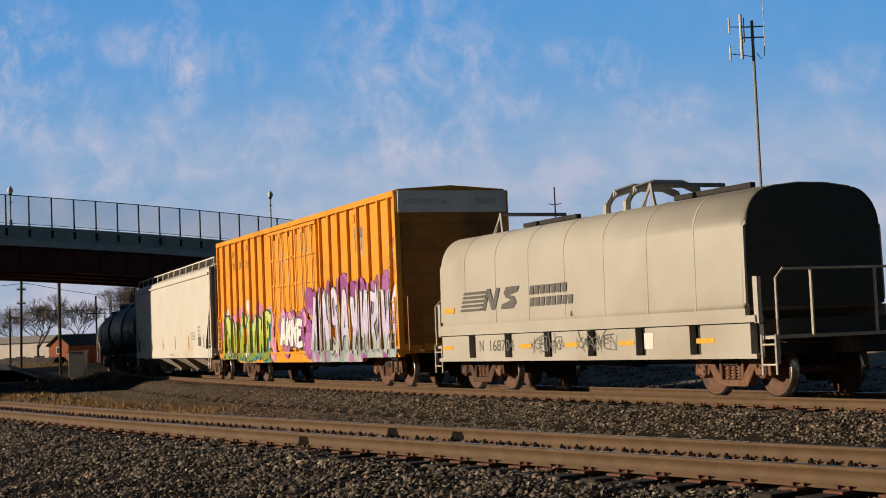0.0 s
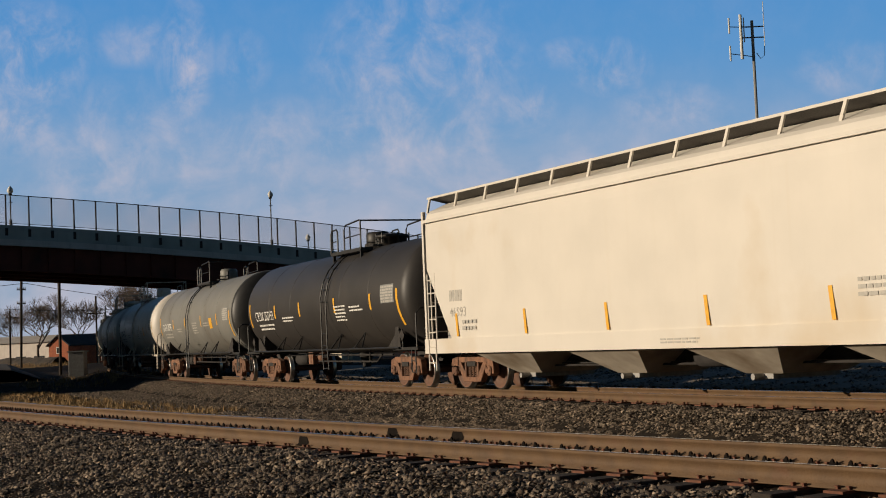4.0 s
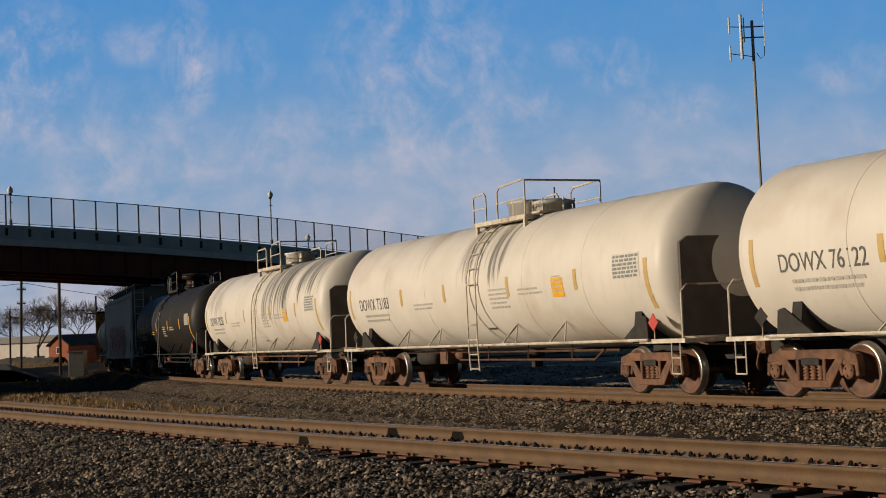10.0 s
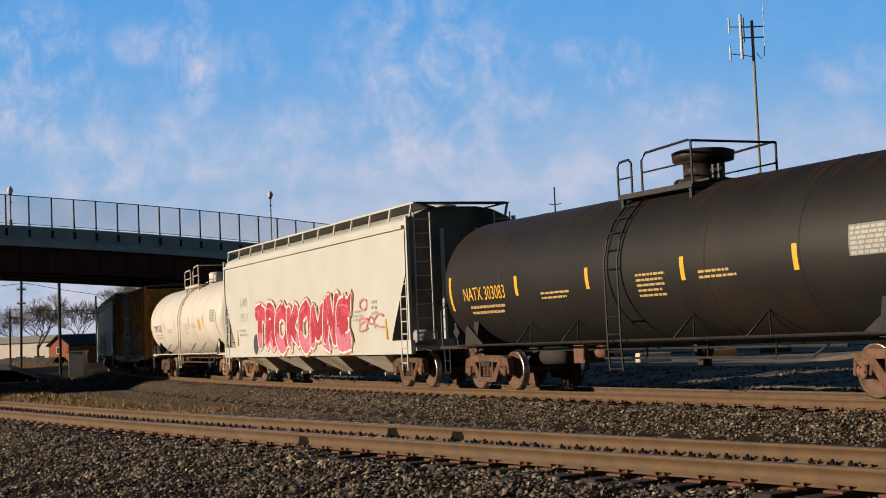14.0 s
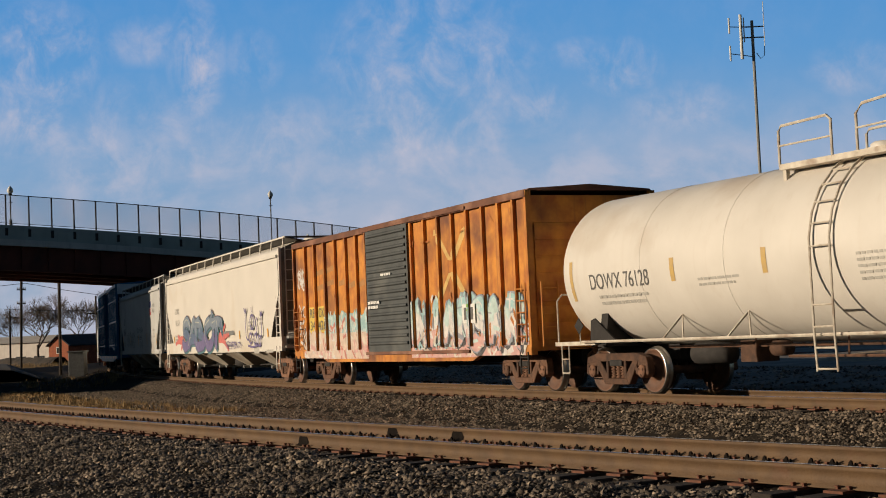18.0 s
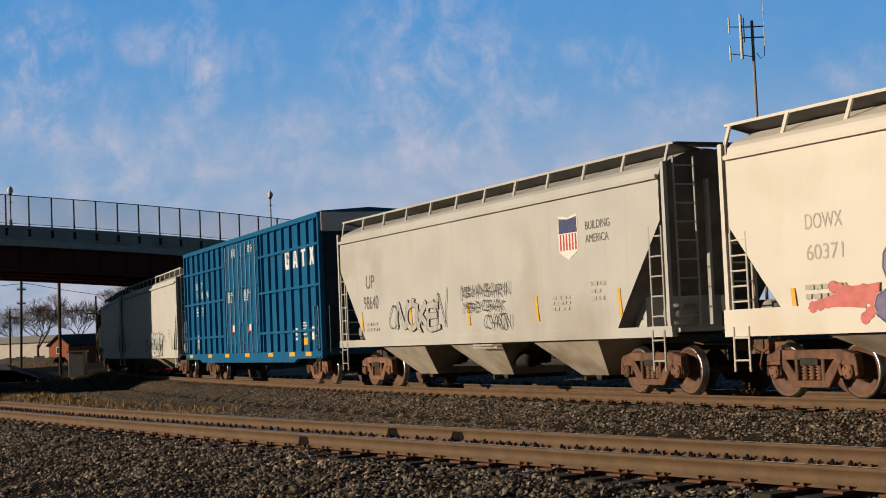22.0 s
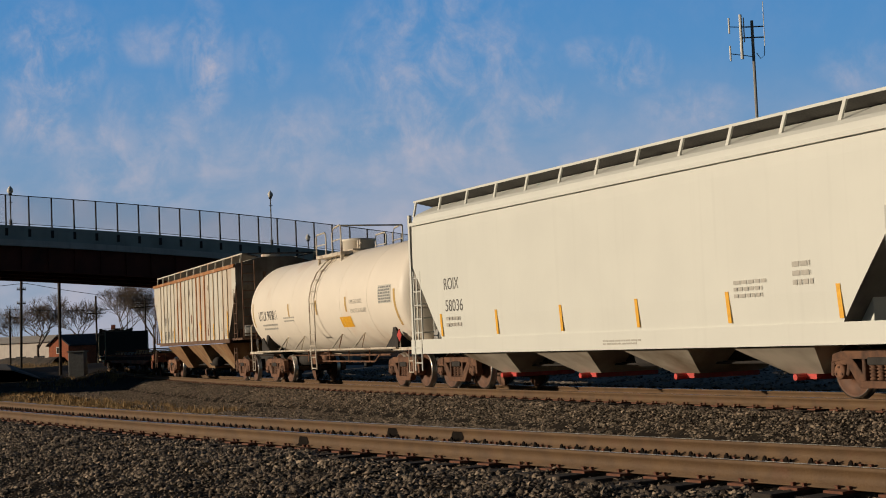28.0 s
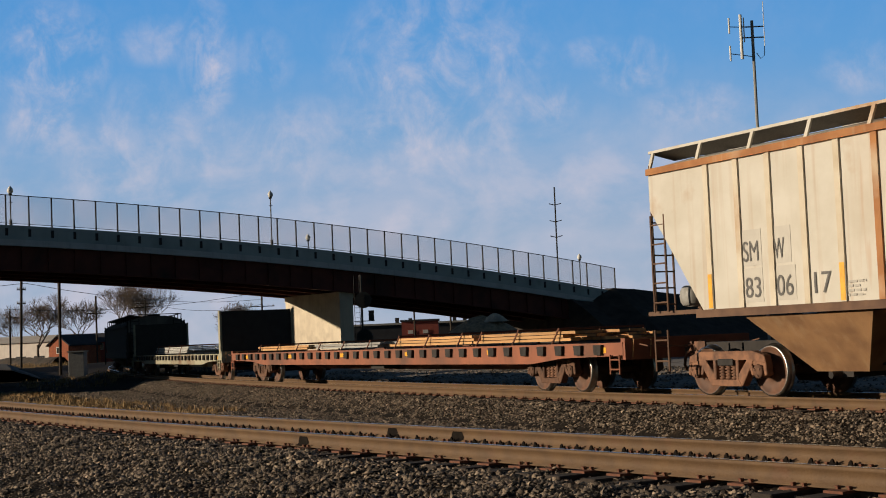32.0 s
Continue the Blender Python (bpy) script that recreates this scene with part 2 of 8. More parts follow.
def lay_track(line, top, lo, hi, tie_lo, tie_hi, label):
    track = thing("railway_track", label, "railway track", kind="structure")
    for side in (0.753, -0.753):
        part("rail", rail_mesh("rail", line, side, top, lo, hi, 1.0), None, track)
    rnd = random.Random(4)
    for i in range(int((tie_hi - tie_lo) / 0.533)):
        s = tie_lo + i * 0.533 + rnd.uniform(-0.03, 0.03)
        x, y, a = on_line(line, s)
        base = pose(x, y, top - 0.198, 0, 0, math.degrees(a) + rnd.uniform(-1.5, 1.5))
        tie = part("tie", TIE, None, track, at=base)
        for side in (0.753, -0.753):
            part("tie_plate", PLATE, None, tie, at=pose(0, -side, 0))
        for dx in (-0.145, 0.145):
            if rnd.random() < 0.14:
                continue
            part("rail_anchor", CLIP, None, tie, at=pose(dx + rnd.uniform(-0.025, 0.025), 0.753, 0.02 + rnd.uniform(0, 0.006)))
    return track


near_track = lay_track(NEAR, NEAR_Z, -110, 45, -46, 12, "near rusty railway track on timber ties in ballast")
lay_track(MAIN, 0.0, -150, 70, -52, 26, "main railway track that carries the freight train")


def rail_shadow(line, side, top, lo, hi):
    """A pole's shadow painted on a rail as a black strip, tapering at both ends."""
    verts, faces = [], []
    stops = np.linspace(lo, hi, 9)
    for q, s in enumerate(stops):
        x, y, a = on_line(line, s, side)
        f = 1.0 if 0 < q < 8 else 0.4
        for p, z in ((0.0745, 0.012), (0.0165, 0.036), (0.0145, 0.036 + 0.094 * f), (0.0155, 0.038 + 0.094 * f)):
            verts.append((x + p * math.sin(a), y - p * math.cos(a), top - 0.18 + z))
    for q in range(8):
        for k in range(3):
            faces.append((q * 4 + k, q * 4 + 4 + k, q * 4 + 5 + k, q * 4 + 1 + k))
    return soup("grease_stain", verts, faces, ["mattblack"])


# three painted shadows; nothing in the scene casts them
for side, s0 in ((0.753, -1.4), (-0.753, -1.65), (-0.753, 0.0)):
    part("grease_stain", rail_shadow(NEAR, side, NEAR_Z, s0 - 0.14, s0 + 0.14), None, near_track, "dark patch painted as a shadow on the rail's web")


# ---- loose ballast stones ----
def stones(name, line, lo, hi, s0, s1, count, top, size, seed, label):
    rng = np.random.default_rng(seed)
    s = s0 + (s1 - s0) * (1 - rng.random(count) ** 0.85) if s1 > s0 else None
    d = rng.uniform(lo, hi, count)
    x = np.interp(s, line[0], line[1])
    y = np.interp(s, line[0], line[2])
    a = np.interp(s, line[0], line[3])
    px = np.stack([x + d * np.sin(a), y - d * np.cos(a)], 1)
    z = ground_height(px) + np.array([noise.noise((q[0] * 1.3, q[1] * 1.3, 0)) for q in px]) * 0.06
    keep = np.ones(count, bool)
    for other, pts, zz in ((NEAR, _near_xy, NEAR_Z), (MAIN, _main_xy, 0)):
        dd, _ = off_line(px, other, pts)
        keep &= ~((np.abs(np.abs(dd) - 0.753) < 0.13))
    keep &= ~((px[:, 0] < -1.8) & (d > 3.0) & (line is NEAR) & (rng.random(count) < 0.5))
    px, z = px[keep], z[keep]
    n = len(px)
    r = size * (0.5 + 1.1 * rng.random(n) ** 2)
    octa = np.array([(1, 0, 0), (0, 1, 0), (-1, 0, 0), (0, -1, 0), (0.2, 0.1, 1)], float)
    v = octa[None] * rng.uniform(0.6, 1.3, (n, 5, 1)) + rng.normal(0, 0.22, (n, 5, 3))
    v[:, :, 2] *= 0.8
    t = rng.uniform(0, 6.283, n)
    u = rng.normal(0, 0.5, n)
    c, sn = np.cos(t)[:, None], np.sin(t)[:, None]
    v[:, :, 0], v[:, :, 2] = v[:, :, 0] * np.cos(u)[:, None] - v[:, :, 2] * np.sin(u)[:, None], v[:, :, 0] * np.sin(u)[:, None] + v[:, :, 2] * np.cos(u)[:, None]
    v[:, :, 0], v[:, :, 1] = v[:, :, 0] * c - v[:, :, 1] * sn, v[:, :, 0] * sn + v[:, :, 1] * c
    v = v * r[:, None, None]
    v[:, :, 0] += px[:, :1]
    v[:, :, 1] += px[:, 1:]
    v[:, :, 2] += (z + r * 0.30)[:, None]
    f = np.array([(0, 1, 4), (1, 2, 4), (2, 3, 4), (3, 0, 4)])
    faces = (f[None] + (np.arange(n) * 5)[:, None, None]).reshape(-1, 3)
    ob = new(name, soup(name, v.reshape(-1, 3), faces, ["stone"]))
    return tagged(ob, label, "gravel", kind="stuff")


stones("ballast_stones", NEAR, -1.3, 6.6, -34, 9, 230000, 0, 0.026, 1, "loose grey-brown ballast stones beside the near track")
stones("ballast_stones", MAIN, 0.85, 5.6, -32, 27, 250000, 0, 0.025, 2, "loose grey-brown ballast stones beside the main track")
stones("ballast_stones", NEAR, -5.6, -1.0, -30, 16, 150000, 0, 0.026, 3, "loose ballast stones between the two tracks")


# ---- pale gravel yard beyond the main track ----
def yard_sheet(d0, d1, s0, s1, nd, ns):
    dd, ss = np.meshgrid(d0 + (d1 - d0) * np.linspace(0, 1, nd) ** 1.6, np.linspace(s0, s1, ns))
    a = np.interp(ss, MAIN[0], MAIN[3])
    xy = np.stack([(np.interp(ss, MAIN[0], MAIN[1]) + dd * np.sin(a)).ravel(), (np.interp(ss, MAIN[0], MAIN[2]) - dd * np.cos(a)).ravel()], 1)
    bump = np.array([noise.noise((p[0] * 1.3, p[1] * 1.3, 0)) for p in xy]) * 0.06
    z = ground_height(xy) + bump + 0.035 + np.array([noise.noise((p[0] * 0.25, p[1] * 0.25, 3)) for p in xy]) * 0.02
    i = np.arange(nd * ns).reshape(ns, nd)
    f = np.stack([i[:-1, :-1], i[:-1, 1:], i[1:, 1:], i[1:, :-1]], -1).reshape(-1, 4)
    return soup("gravel_yard", np.concatenate([xy, z[:, None]], 1), f, ["dirt"], True)


tagged(new("gravel_yard", yard_sheet(-1.5, -70, -40, 70, 60, 150)), "pale gravel yard beyond the main track", "ground", kind="structure")
stones("ballast_stones", MAIN, -13, -1.0, -26, 40, 80000, 0, 0.042, 7, "pale loose stones of the yard beyond the main track")


# ---- the overpass ----
BR_A = math.atan2(0.57035, 0.82140)
BR = pose(-34.384, 117.0, 0, 0, 0, math.degrees(BR_A))


def br_top(u):
    """Height of the parapet's top along the overpass."""
    return 11.68 - 0.0455 * u - 0.00086 * u * u


def strip(bm, lo, hi, y0, y1, z_low, z_high, u0, u1, step=2.0, mi=0):
    """A bar along the overpass that follows its fall."""
    us = np.linspace(u0, u1, max(2, int((u1 - u0) / step) + 1))
    rows = [[bm.verts.new((u, y, br_top(u) + z)) for y, z in ((y0, z_low), (y1, z_low), (y1, z_high), (y0, z_high))] for u in us]
    for a, b in zip(rows, rows[1:]):
        for k in range(4):
            bm.faces.new((a[k], a[(k + 1) % 4], b[(k + 1) % 4], b[k])).material_index = mi
    for r in (rows[0][::-1], rows[-1]):
        bm.faces.new(r).material_index = mi


M["parapet"] = mat("weathered_green_grey_concrete", (0.50, 0.545, 0.52), (0.42, 0.46, 0.44), 0.8, 0.9, bump=0.3, stain=(0.26, 0.28, 0.27), stain_amount=0.25, streak=0.3)
M["girder"] = mat("dark_red_brown_girder", (0.15, 0.042, 0.028), (0.10, 0.03, 0.02), 0.7, 0.8, stain=(0.03, 0.016, 0.012), stain_amount=0.3)
M["concrete"] = mat("pale_concrete", (0.66, 0.57, 0.43), (0.54, 0.46, 0.35), 0.9, 0.9, bump=0.3, stain=(0.25, 0.21, 0.17), stain_amount=0.35, streak=0.4)
M["fence"] = mat("black_fence_steel", (0.022, 0.022, 0.024), (0.014, 0.014, 0.015), 8, 0.55)
M["pipe"] = mat("grey_pipe_rail", (0.28, 0.29, 0.30), (0.2, 0.2, 0.21), 8, 0.5, 0.4)
M["slabedge"] = mat("pale_slab_concrete", (0.66, 0.66, 0.64), (0.54, 0.54, 0.52), 0.8, 0.9, streak=0.25)
overpass = thing("overpass", "road overpass with dark red girders and green-grey parapet", "bridge", at=BR, kind="structure")
bm = B()
strip(bm, 0, 0, 0, 0.4, -1.13, 0.0, -80, 64)
part("parapet", bm, "parapet", overpass, "weathered green-grey concrete parapet")
bm = B()
strip(bm, 0, 0, -0.18, 0.35, -1.64, -1.14, -80, 64)
part("fascia", bm, "slabedge", overpass, "pale slab edge below the parapet")
bm = B()
strip(bm, 0, 0, 0.36, 12.3, -1.66, -1.0, -80, 64)
part("deck", bm, "concrete", overpass)
bm = B()
strip(bm, 0, 0, 12.1, 12.5, -1.45, 0.0, -80, 64)
part("parapet", bm, "parapet", overpass, "far parapet of the overpass")
for y in (0.25, 4.1, 8.0, 11.9):
    bm = B()
    strip(bm, 0, 0, y, y + 0.03, -3.55, -1.5, -80, 58)
    strip(bm, 0, 0, y - 0.22, y + 0.25, -3.62, -3.55, -80, 58)
    strip(bm, 0, 0, y - 0.22, y + 0.25, -1.56, -1.50, -80, 58)
    girder = part("girder", bm, "girder", overpass, "dark red-brown plate girder")
    if y < 1:
        for u in np.arange(-78, 58, 2.2):
            bm = B()
            z = br_top(u)
            box(bm, u - 0.01, u + 0.01, y - 0.16, y, z - 3.55, z - 1.56)
            part("stiffener", bm, "girder", girder)


def fence_post_mesh():
    bm = B()
    box(bm, -0.05, 0.05, -0.06, 0.04, -0.95, 2.42)
    box(bm, -0.12, 0.12, -0.12, 0.0, -0.85, -0.25)
    box(bm, -0.05, 0.05, -0.08, 0.05, -0.1, 0.12)
    return mesh_of("fence_post", bm, "fence")


FENCE_POST = fence_post_mesh()
fence = thing("overpass_fence", "tall black steel fence on the overpass parapet", "fence", at=BR)
for i in range(-30, 35):
    u = i * 1.8624
    part("post", FENCE_POST, None, fence, at=pose(u, 0.1, br_top(u)))
bm = B()
strip(bm, 0, 0, 0.06, 0.12, 2.36, 2.42, -56, 63.4, 1.86)
strip(bm, 0, 0, 0.07, 0.11, 0.12, 0.16, -56, 63.4, 1.86)
part("rail", bm, "fence", fence)
mesh_mat = bpy.data.materials.new("fine_wire_mesh")
mesh_mat.use_nodes = True
mn, ml = mesh_mat.node_tree.nodes, mesh_mat.node_tree.links
mb = mn["Principled BSDF"]
mb.inputs["Base Color"].default_value = (0.45, 0.43, 0.42, 1)
tr = mn.new("ShaderNodeBsdfTransparent")
mx = mn.new("ShaderNodeMixShader")
mx.inputs[0].default_value = 0.14
ml.new(tr.outputs[0], mx.inputs[1])
ml.new(mb.outputs[0], mx.inputs[2])
ml.new(mx.outputs[0], mn["Material Output"].inputs[0])
bm = B()
strip(bm, 0, 0, 0.085, 0.09, 0.16, 2.36, -56, 63.4, 1.86)
part("wire_mesh", bm, mesh_mat, fence, "fine see-through wire mesh")
rail2 = thing("pipe_railing", "low grey pipe railing along the far side of the overpass", "railing", at=BR)
for i in range(-18, 20):
    u = i * 3.2
    bm = B()
    box(bm, u - 0.03, u + 0.03, 12.2, 12.26, br_top(u), br_top(u) + 1.15)
    part("post", bm, "pipe", rail2)
bm = B()
for z in (0.6, 1.12):
    strip(bm, 0, 0, 12.2, 12.26, z, z + 0.06, -58, 62, 2)
part("rail", bm, "pipe", rail2)


def street_lamp(u, y, height, label):
    ob = thing("street_lamp", label, "street lamp", "lamps on the overpass", BR @ pose(u, y, br_top(u) - 0.2))
    bm = B()
    tube(bm, [(0, 0, 0), (0, 0, 0.7)], 0.13, 8)
    tube(bm, [(0, 0, 0.7), (0, 0, height - 0.75)], 0.055, 8)
    box(bm, -0.12, 0.2, -0.03, 0.03, height - 1.35, height - 1.3)
    part("pole", bm, "fence", ob)
    bm = B()
    lathe(bm, [(height - 0.78, 0.05), (height - 0.7, 0.16), (height - 0.62, 0.14)], "z", 10)
    part("collar", bm, "fence", ob)
    bm = B()
    lathe(bm, [(height - 0.62, 0.14), (height - 0.45, 0.24), (height - 0.25, 0.22), (height - 0.1, 0.1), (height, 0.02)], "z", 12)
    part("globe", bm, "white", ob, "white acorn-shaped lamp globe")
    return ob


street_lamp(0.56, 0.6, 3.4, "black street lamp with a white acorn globe")
street_lamp(23.9, 0.6, 5.1, "tall black street lamp with a white acorn globe")
street_lamp(34.5, 12.8, 3.3, "black street lamp with a white acorn globe")
street_lamp(62.5, 4.6, 4.3, "black street lamp with a white acorn globe")

# ---- pier under the overpass ----
pier = thing("bridge_pier", "pale concrete wall pier under the overpass", "pier", at=BR, kind="structure")
bm = B()
z = br_top(31) - 3.62
box(bm, 30.5, 31.9, 0.4, 10.6, -1.5, z)
part("wall", bm, "concrete", pier)
bm = B()
box(bm, 30.45, 31.95, 0.35, 10.65, z - 0.5, z + 0.05)
part("cap", bm, "concrete", pier)


# ---- rolling stock: shared pieces ----
TRAIN, WHEELS = [], []
SIDE = 1.575


def make_side_frame():
    bm = B()
    y0, y1 = -0.08, 0.08
    prism(bm, [(-1.10, 0.60), (-1.06, 0.74), (-0.74, 0.82), (0.74, 0.82), (1.06, 0.74), (1.10, 0.60), (0.72, 0.66), (-0.72, 0.66)], y0, y1)
    for k in (-1, 1):
        prism(bm, [(k * 0.80, 0.68), (k * 0.60, 0.68), (k * 0.27, 0.33), (k * 0.44, 0.19)], y0 - 0.004, y1 + 0.004)
        prism(bm, [(k * 0.36, 0.66), (k * 0.28, 0.66), (k * 0.28, 0.30), (k * 0.36, 0.30)], y0 - 0.01, y1 + 0.01)
        prism(bm, [(k * 1.10, 0.62), (k * 1.12, 0.40), (k * 1.05, 0.37), (k * 1.01, 0.60)], y0, y1)
        prism(bm, [(k * 0.70, 0.66), (k * 0.76, 0.40), (k * 0.70, 0.38), (k * 0.60, 0.62)], y0 + 0.003, y1 - 0.003)
        box(bm, k * 0.89 - 0.15, k * 0.89 + 0.15, y0 + 0.01, y1 + 0.03, 0.56, 0.66)
    prism(bm, [(-0.44, 0.19), (0.44, 0.19), (0.37, 0.31), (-0.37, 0.31)], y0 - 0.012, y1 + 0.012)
    bmesh.ops.bevel(bm, geom=bm.edges[:], offset=0.012, segments=1, affect="EDGES")
    return mesh_of("side_frame", bm, "truck")


def make_wheelset():
    bm = B()
    for k in (-1, 1):
        prof = [(0.62, 0.10), (0.64, 0.10), (0.66, 0.20), (0.69, 0.38), (0.683, 0.485), (0.705, 0.487), (0.715, 0.462), (0.74, 0.457), (0.815, 0.452), (0.82, 0.428), (0.818, 0.40), (0.795, 0.385), (0.77, 0.22), (0.80, 0.14), (0.83, 0.13)]
        mis = [0, 0, 0, 0, 1, 1, 1, 1, 2, 0, 0, 0, 0, 0]
        lathe(bm, [(k * d, r) for d, r in prof], "y", 28, 0, mis)
        lathe(bm, [(k * 0.90, 0.13), (k * 1.10, 0.13), (k * 1.12, 0.115), (k * 1.125, 0.05)], "y", 12, 3)
        for a in range(3):
            c, s = math.cos(a * 2.0944) * 0.075, math.sin(a * 2.0944) * 0.075
            lathe(bm, [(k * 1.118, 0.022), (k * 1.14, 0.022)], "y", 6, 0, off=(c, 0, s))
    lathe(bm, [(-0.95, 0.085), (0.95, 0.085)], "y", 10, 0)
    return mesh_of("wheelset", bm, "wheel", "tread", "tread", "truck")


def make_springs():
    bm = B()
    for x in (-0.17, 0, 0.17):
        prof = []
        for i in range(15):
            prof.append((0.31 + i * 0.018, 0.078 if i % 3 else 0.045))
        lathe(bm, prof, "z", 8, 0, off=(x, 0, 0))
    return mesh_of("spring_nest", bm, "truck")


def make_bolster():
    bm = B()
    prism(bm, [(-1.12, 0.56), (1.12, 0.56), (1.12, 0.68), (0.6, 0.80), (-0.6, 0.80), (-1.12, 0.68)], -0.22, 0.22, "x")
    lathe(bm, [(0.80, 0.2), (0.90, 0.2)], "z", 12)
    for k in (-1, 1):
        box(bm, k * 0.42 - 0.05, k * 0.42 + 0.05, -0.78, 0.78, 0.36, 0.44)
        box(bm, k * 0.46 - 0.03, k * 0.46 + 0.03, -0.83, -0.68, 0.33, 0.62)
        box(bm, k * 0.46 - 0.03, k * 0.46 + 0.03, 0.68, 0.83, 0.33, 0.62)
    bmesh.ops.bevel(bm, geom=bm.edges[:], offset=0.01, segments=1, affect="EDGES")
    return mesh_of("truck", bm, "dark")


def make_coupler():
    """Knuckle coupler on its shank, with the hanging air hose."""
    bm = B()
    box(bm, -0.5, 0.18, -0.09, 0.09, 0.79, 0.95)
    prism(bm, [(0.15, -0.17), (0.30, -0.19), (0.44, -0.12), (0.42, -0.02), (0.30, 0.02), (0.36, 0.16), (0.20, 0.20)], 0.74, 1.0, "z")
    tube(bm, [(0.0, 0.35, 0.86), (0.18, 0.36, 0.78), (0.32, 0.3, 0.55), (0.45, 0.15, 0.45)], 0.03, 6)
    tube(bm, [(-0.1, -1.25, 1.0), (0.1, -1.2, 0.96), (0.12, -0.3, 0.92), (0.15, 0, 1.02)], 0.014, 5)
    return mesh_of("coupler", bm, "truck")


SIDE_FRAME, WHEELSET, SPRINGS, BOLSTER, COUPLER = make_side_frame(), make_wheelset(), make_springs(), make_bolster(), make_coupler()


def railcar(name, label, category, rear, front, inset_r, inset_f, coupler_r=0.2, coupler_f=0.2):
    """An empty that stands on the rails under the car's middle, with two trucks and two couplers; x runs forward, the sunny side is -y."""
    length = front - rear
    ob = thing(name, label, category, "cars of the freight train")
    c0, c1 = -length / 2 + inset_r, length / 2 - inset_f
    TRAIN.append((ob, (rear + front) / 2, c0, c1))
    for c in (c0, c1):
        truck = part("truck", BOLSTER, None, ob, "rusty cast-steel truck", pose(c, 0, 0))
        for k in (-1, 1):
            part("side_frame", SIDE_FRAME, None, truck, at=pose(0, k * 1.02, 0))
            part("spring_nest", SPRINGS, None, truck, at=pose(0, k * 1.02, 0))
            WHEELS.append((part("wheelset", WHEELSET, None, truck, at=pose(k * 0.89, 0, 0.457)), k * 0.89))
    part("coupler", COUPLER, None, ob, at=pose(length / 2 + coupler_f, 0, 0))
    part("coupler", COUPLER, None, ob, at=pose(-length / 2 - coupler_r, 0, 0, 0, 0, 180))
    return ob, length


def text_mesh(body, size, material, width=None):
    cu = bpy.data.curves.new("lettering", "FONT")
    cu.body, cu.size, cu.extrude = body, size, 0.0
    tmp = bpy.data.objects.new("lettering", cu)
    me = bpy.data.meshes.new_from_object(tmp)
    bpy.data.objects.remove(tmp)
    bpy.data.curves.remove(cu)
    xs = [v.co.x for v in me.vertices]
    if width and xs:
        k = width / (max(xs) - min(xs))
        for v in me.vertices:
            v.co.x *= k
    me.materials.append(M[material])
    return me


def side_text(ob, body, x, z, size, material, width=None, y=-SIDE - 0.006, lean=0.0):
    return part("lettering", text_mesh(body, size, material, width), None, ob, at=pose(x, y, z, 90 + lean, 0, 0))


def side_shape(ob, name, outline, material, y=-SIDE - 0.006, label="", depth=0.004):
    bm = B()
    prism(bm, outline, y, y + depth)
    return part(name, bm, material, ob, label)


def bars(ob, x, z, w, h, rows, material, y=-SIDE - 0.005, fill=0.55, seed=1, lean=0.0):
    """Lines of small writing too fine to read, as broken bars."""
    bm = B()
    r = random.Random(seed)
    step = h / rows
    for i in range(rows):
        zz = z + h - (i + 1) * step
        p = 0.0
        end = w * r.uniform(0.7, 1.0)
        while p < end:
            q = min(end, p + r.uniform(0.08, 0.22))
            dy = lean * (zz - z)
            box(bm, x + p, x + q, y + dy, y + dy + 0.003, zz, zz + step * fill)
            p = q + 0.035
    return tagged(part("stencil", bm, material, ob), "lines of small stencilled writing", kind="stuff")


def ladder(ob, x, y, z0, z1, width, n, material, axis="y", r=0.016, name="ladder"):
    """Side rails and rungs. axis x: it stands against the car's side; y: against its end."""
    bm = B()
    dx, dy = (width / 2, 0) if axis == "x" else (0, width / 2)
    for k in (-1, 1):
        tube(bm, [(x + k * dx, y + k * dy, z0), (x + k * dx, y + k * dy, z1)], r * 1.5, 6)
    for i in range(n):
        z = z0 + (z1 - z0) * (i + 0.5) / n
        tube(bm, [(x - dx, y - dy, z), (x + dx, y + dy, z)], r, 5)
    return part(name, bm, material, ob)


def grab(ob, pts, material, r=0.016, name="grab_iron"):
    bm = B()
    tube(bm, pts, r, 6)
    return part(name, bm, material, ob)


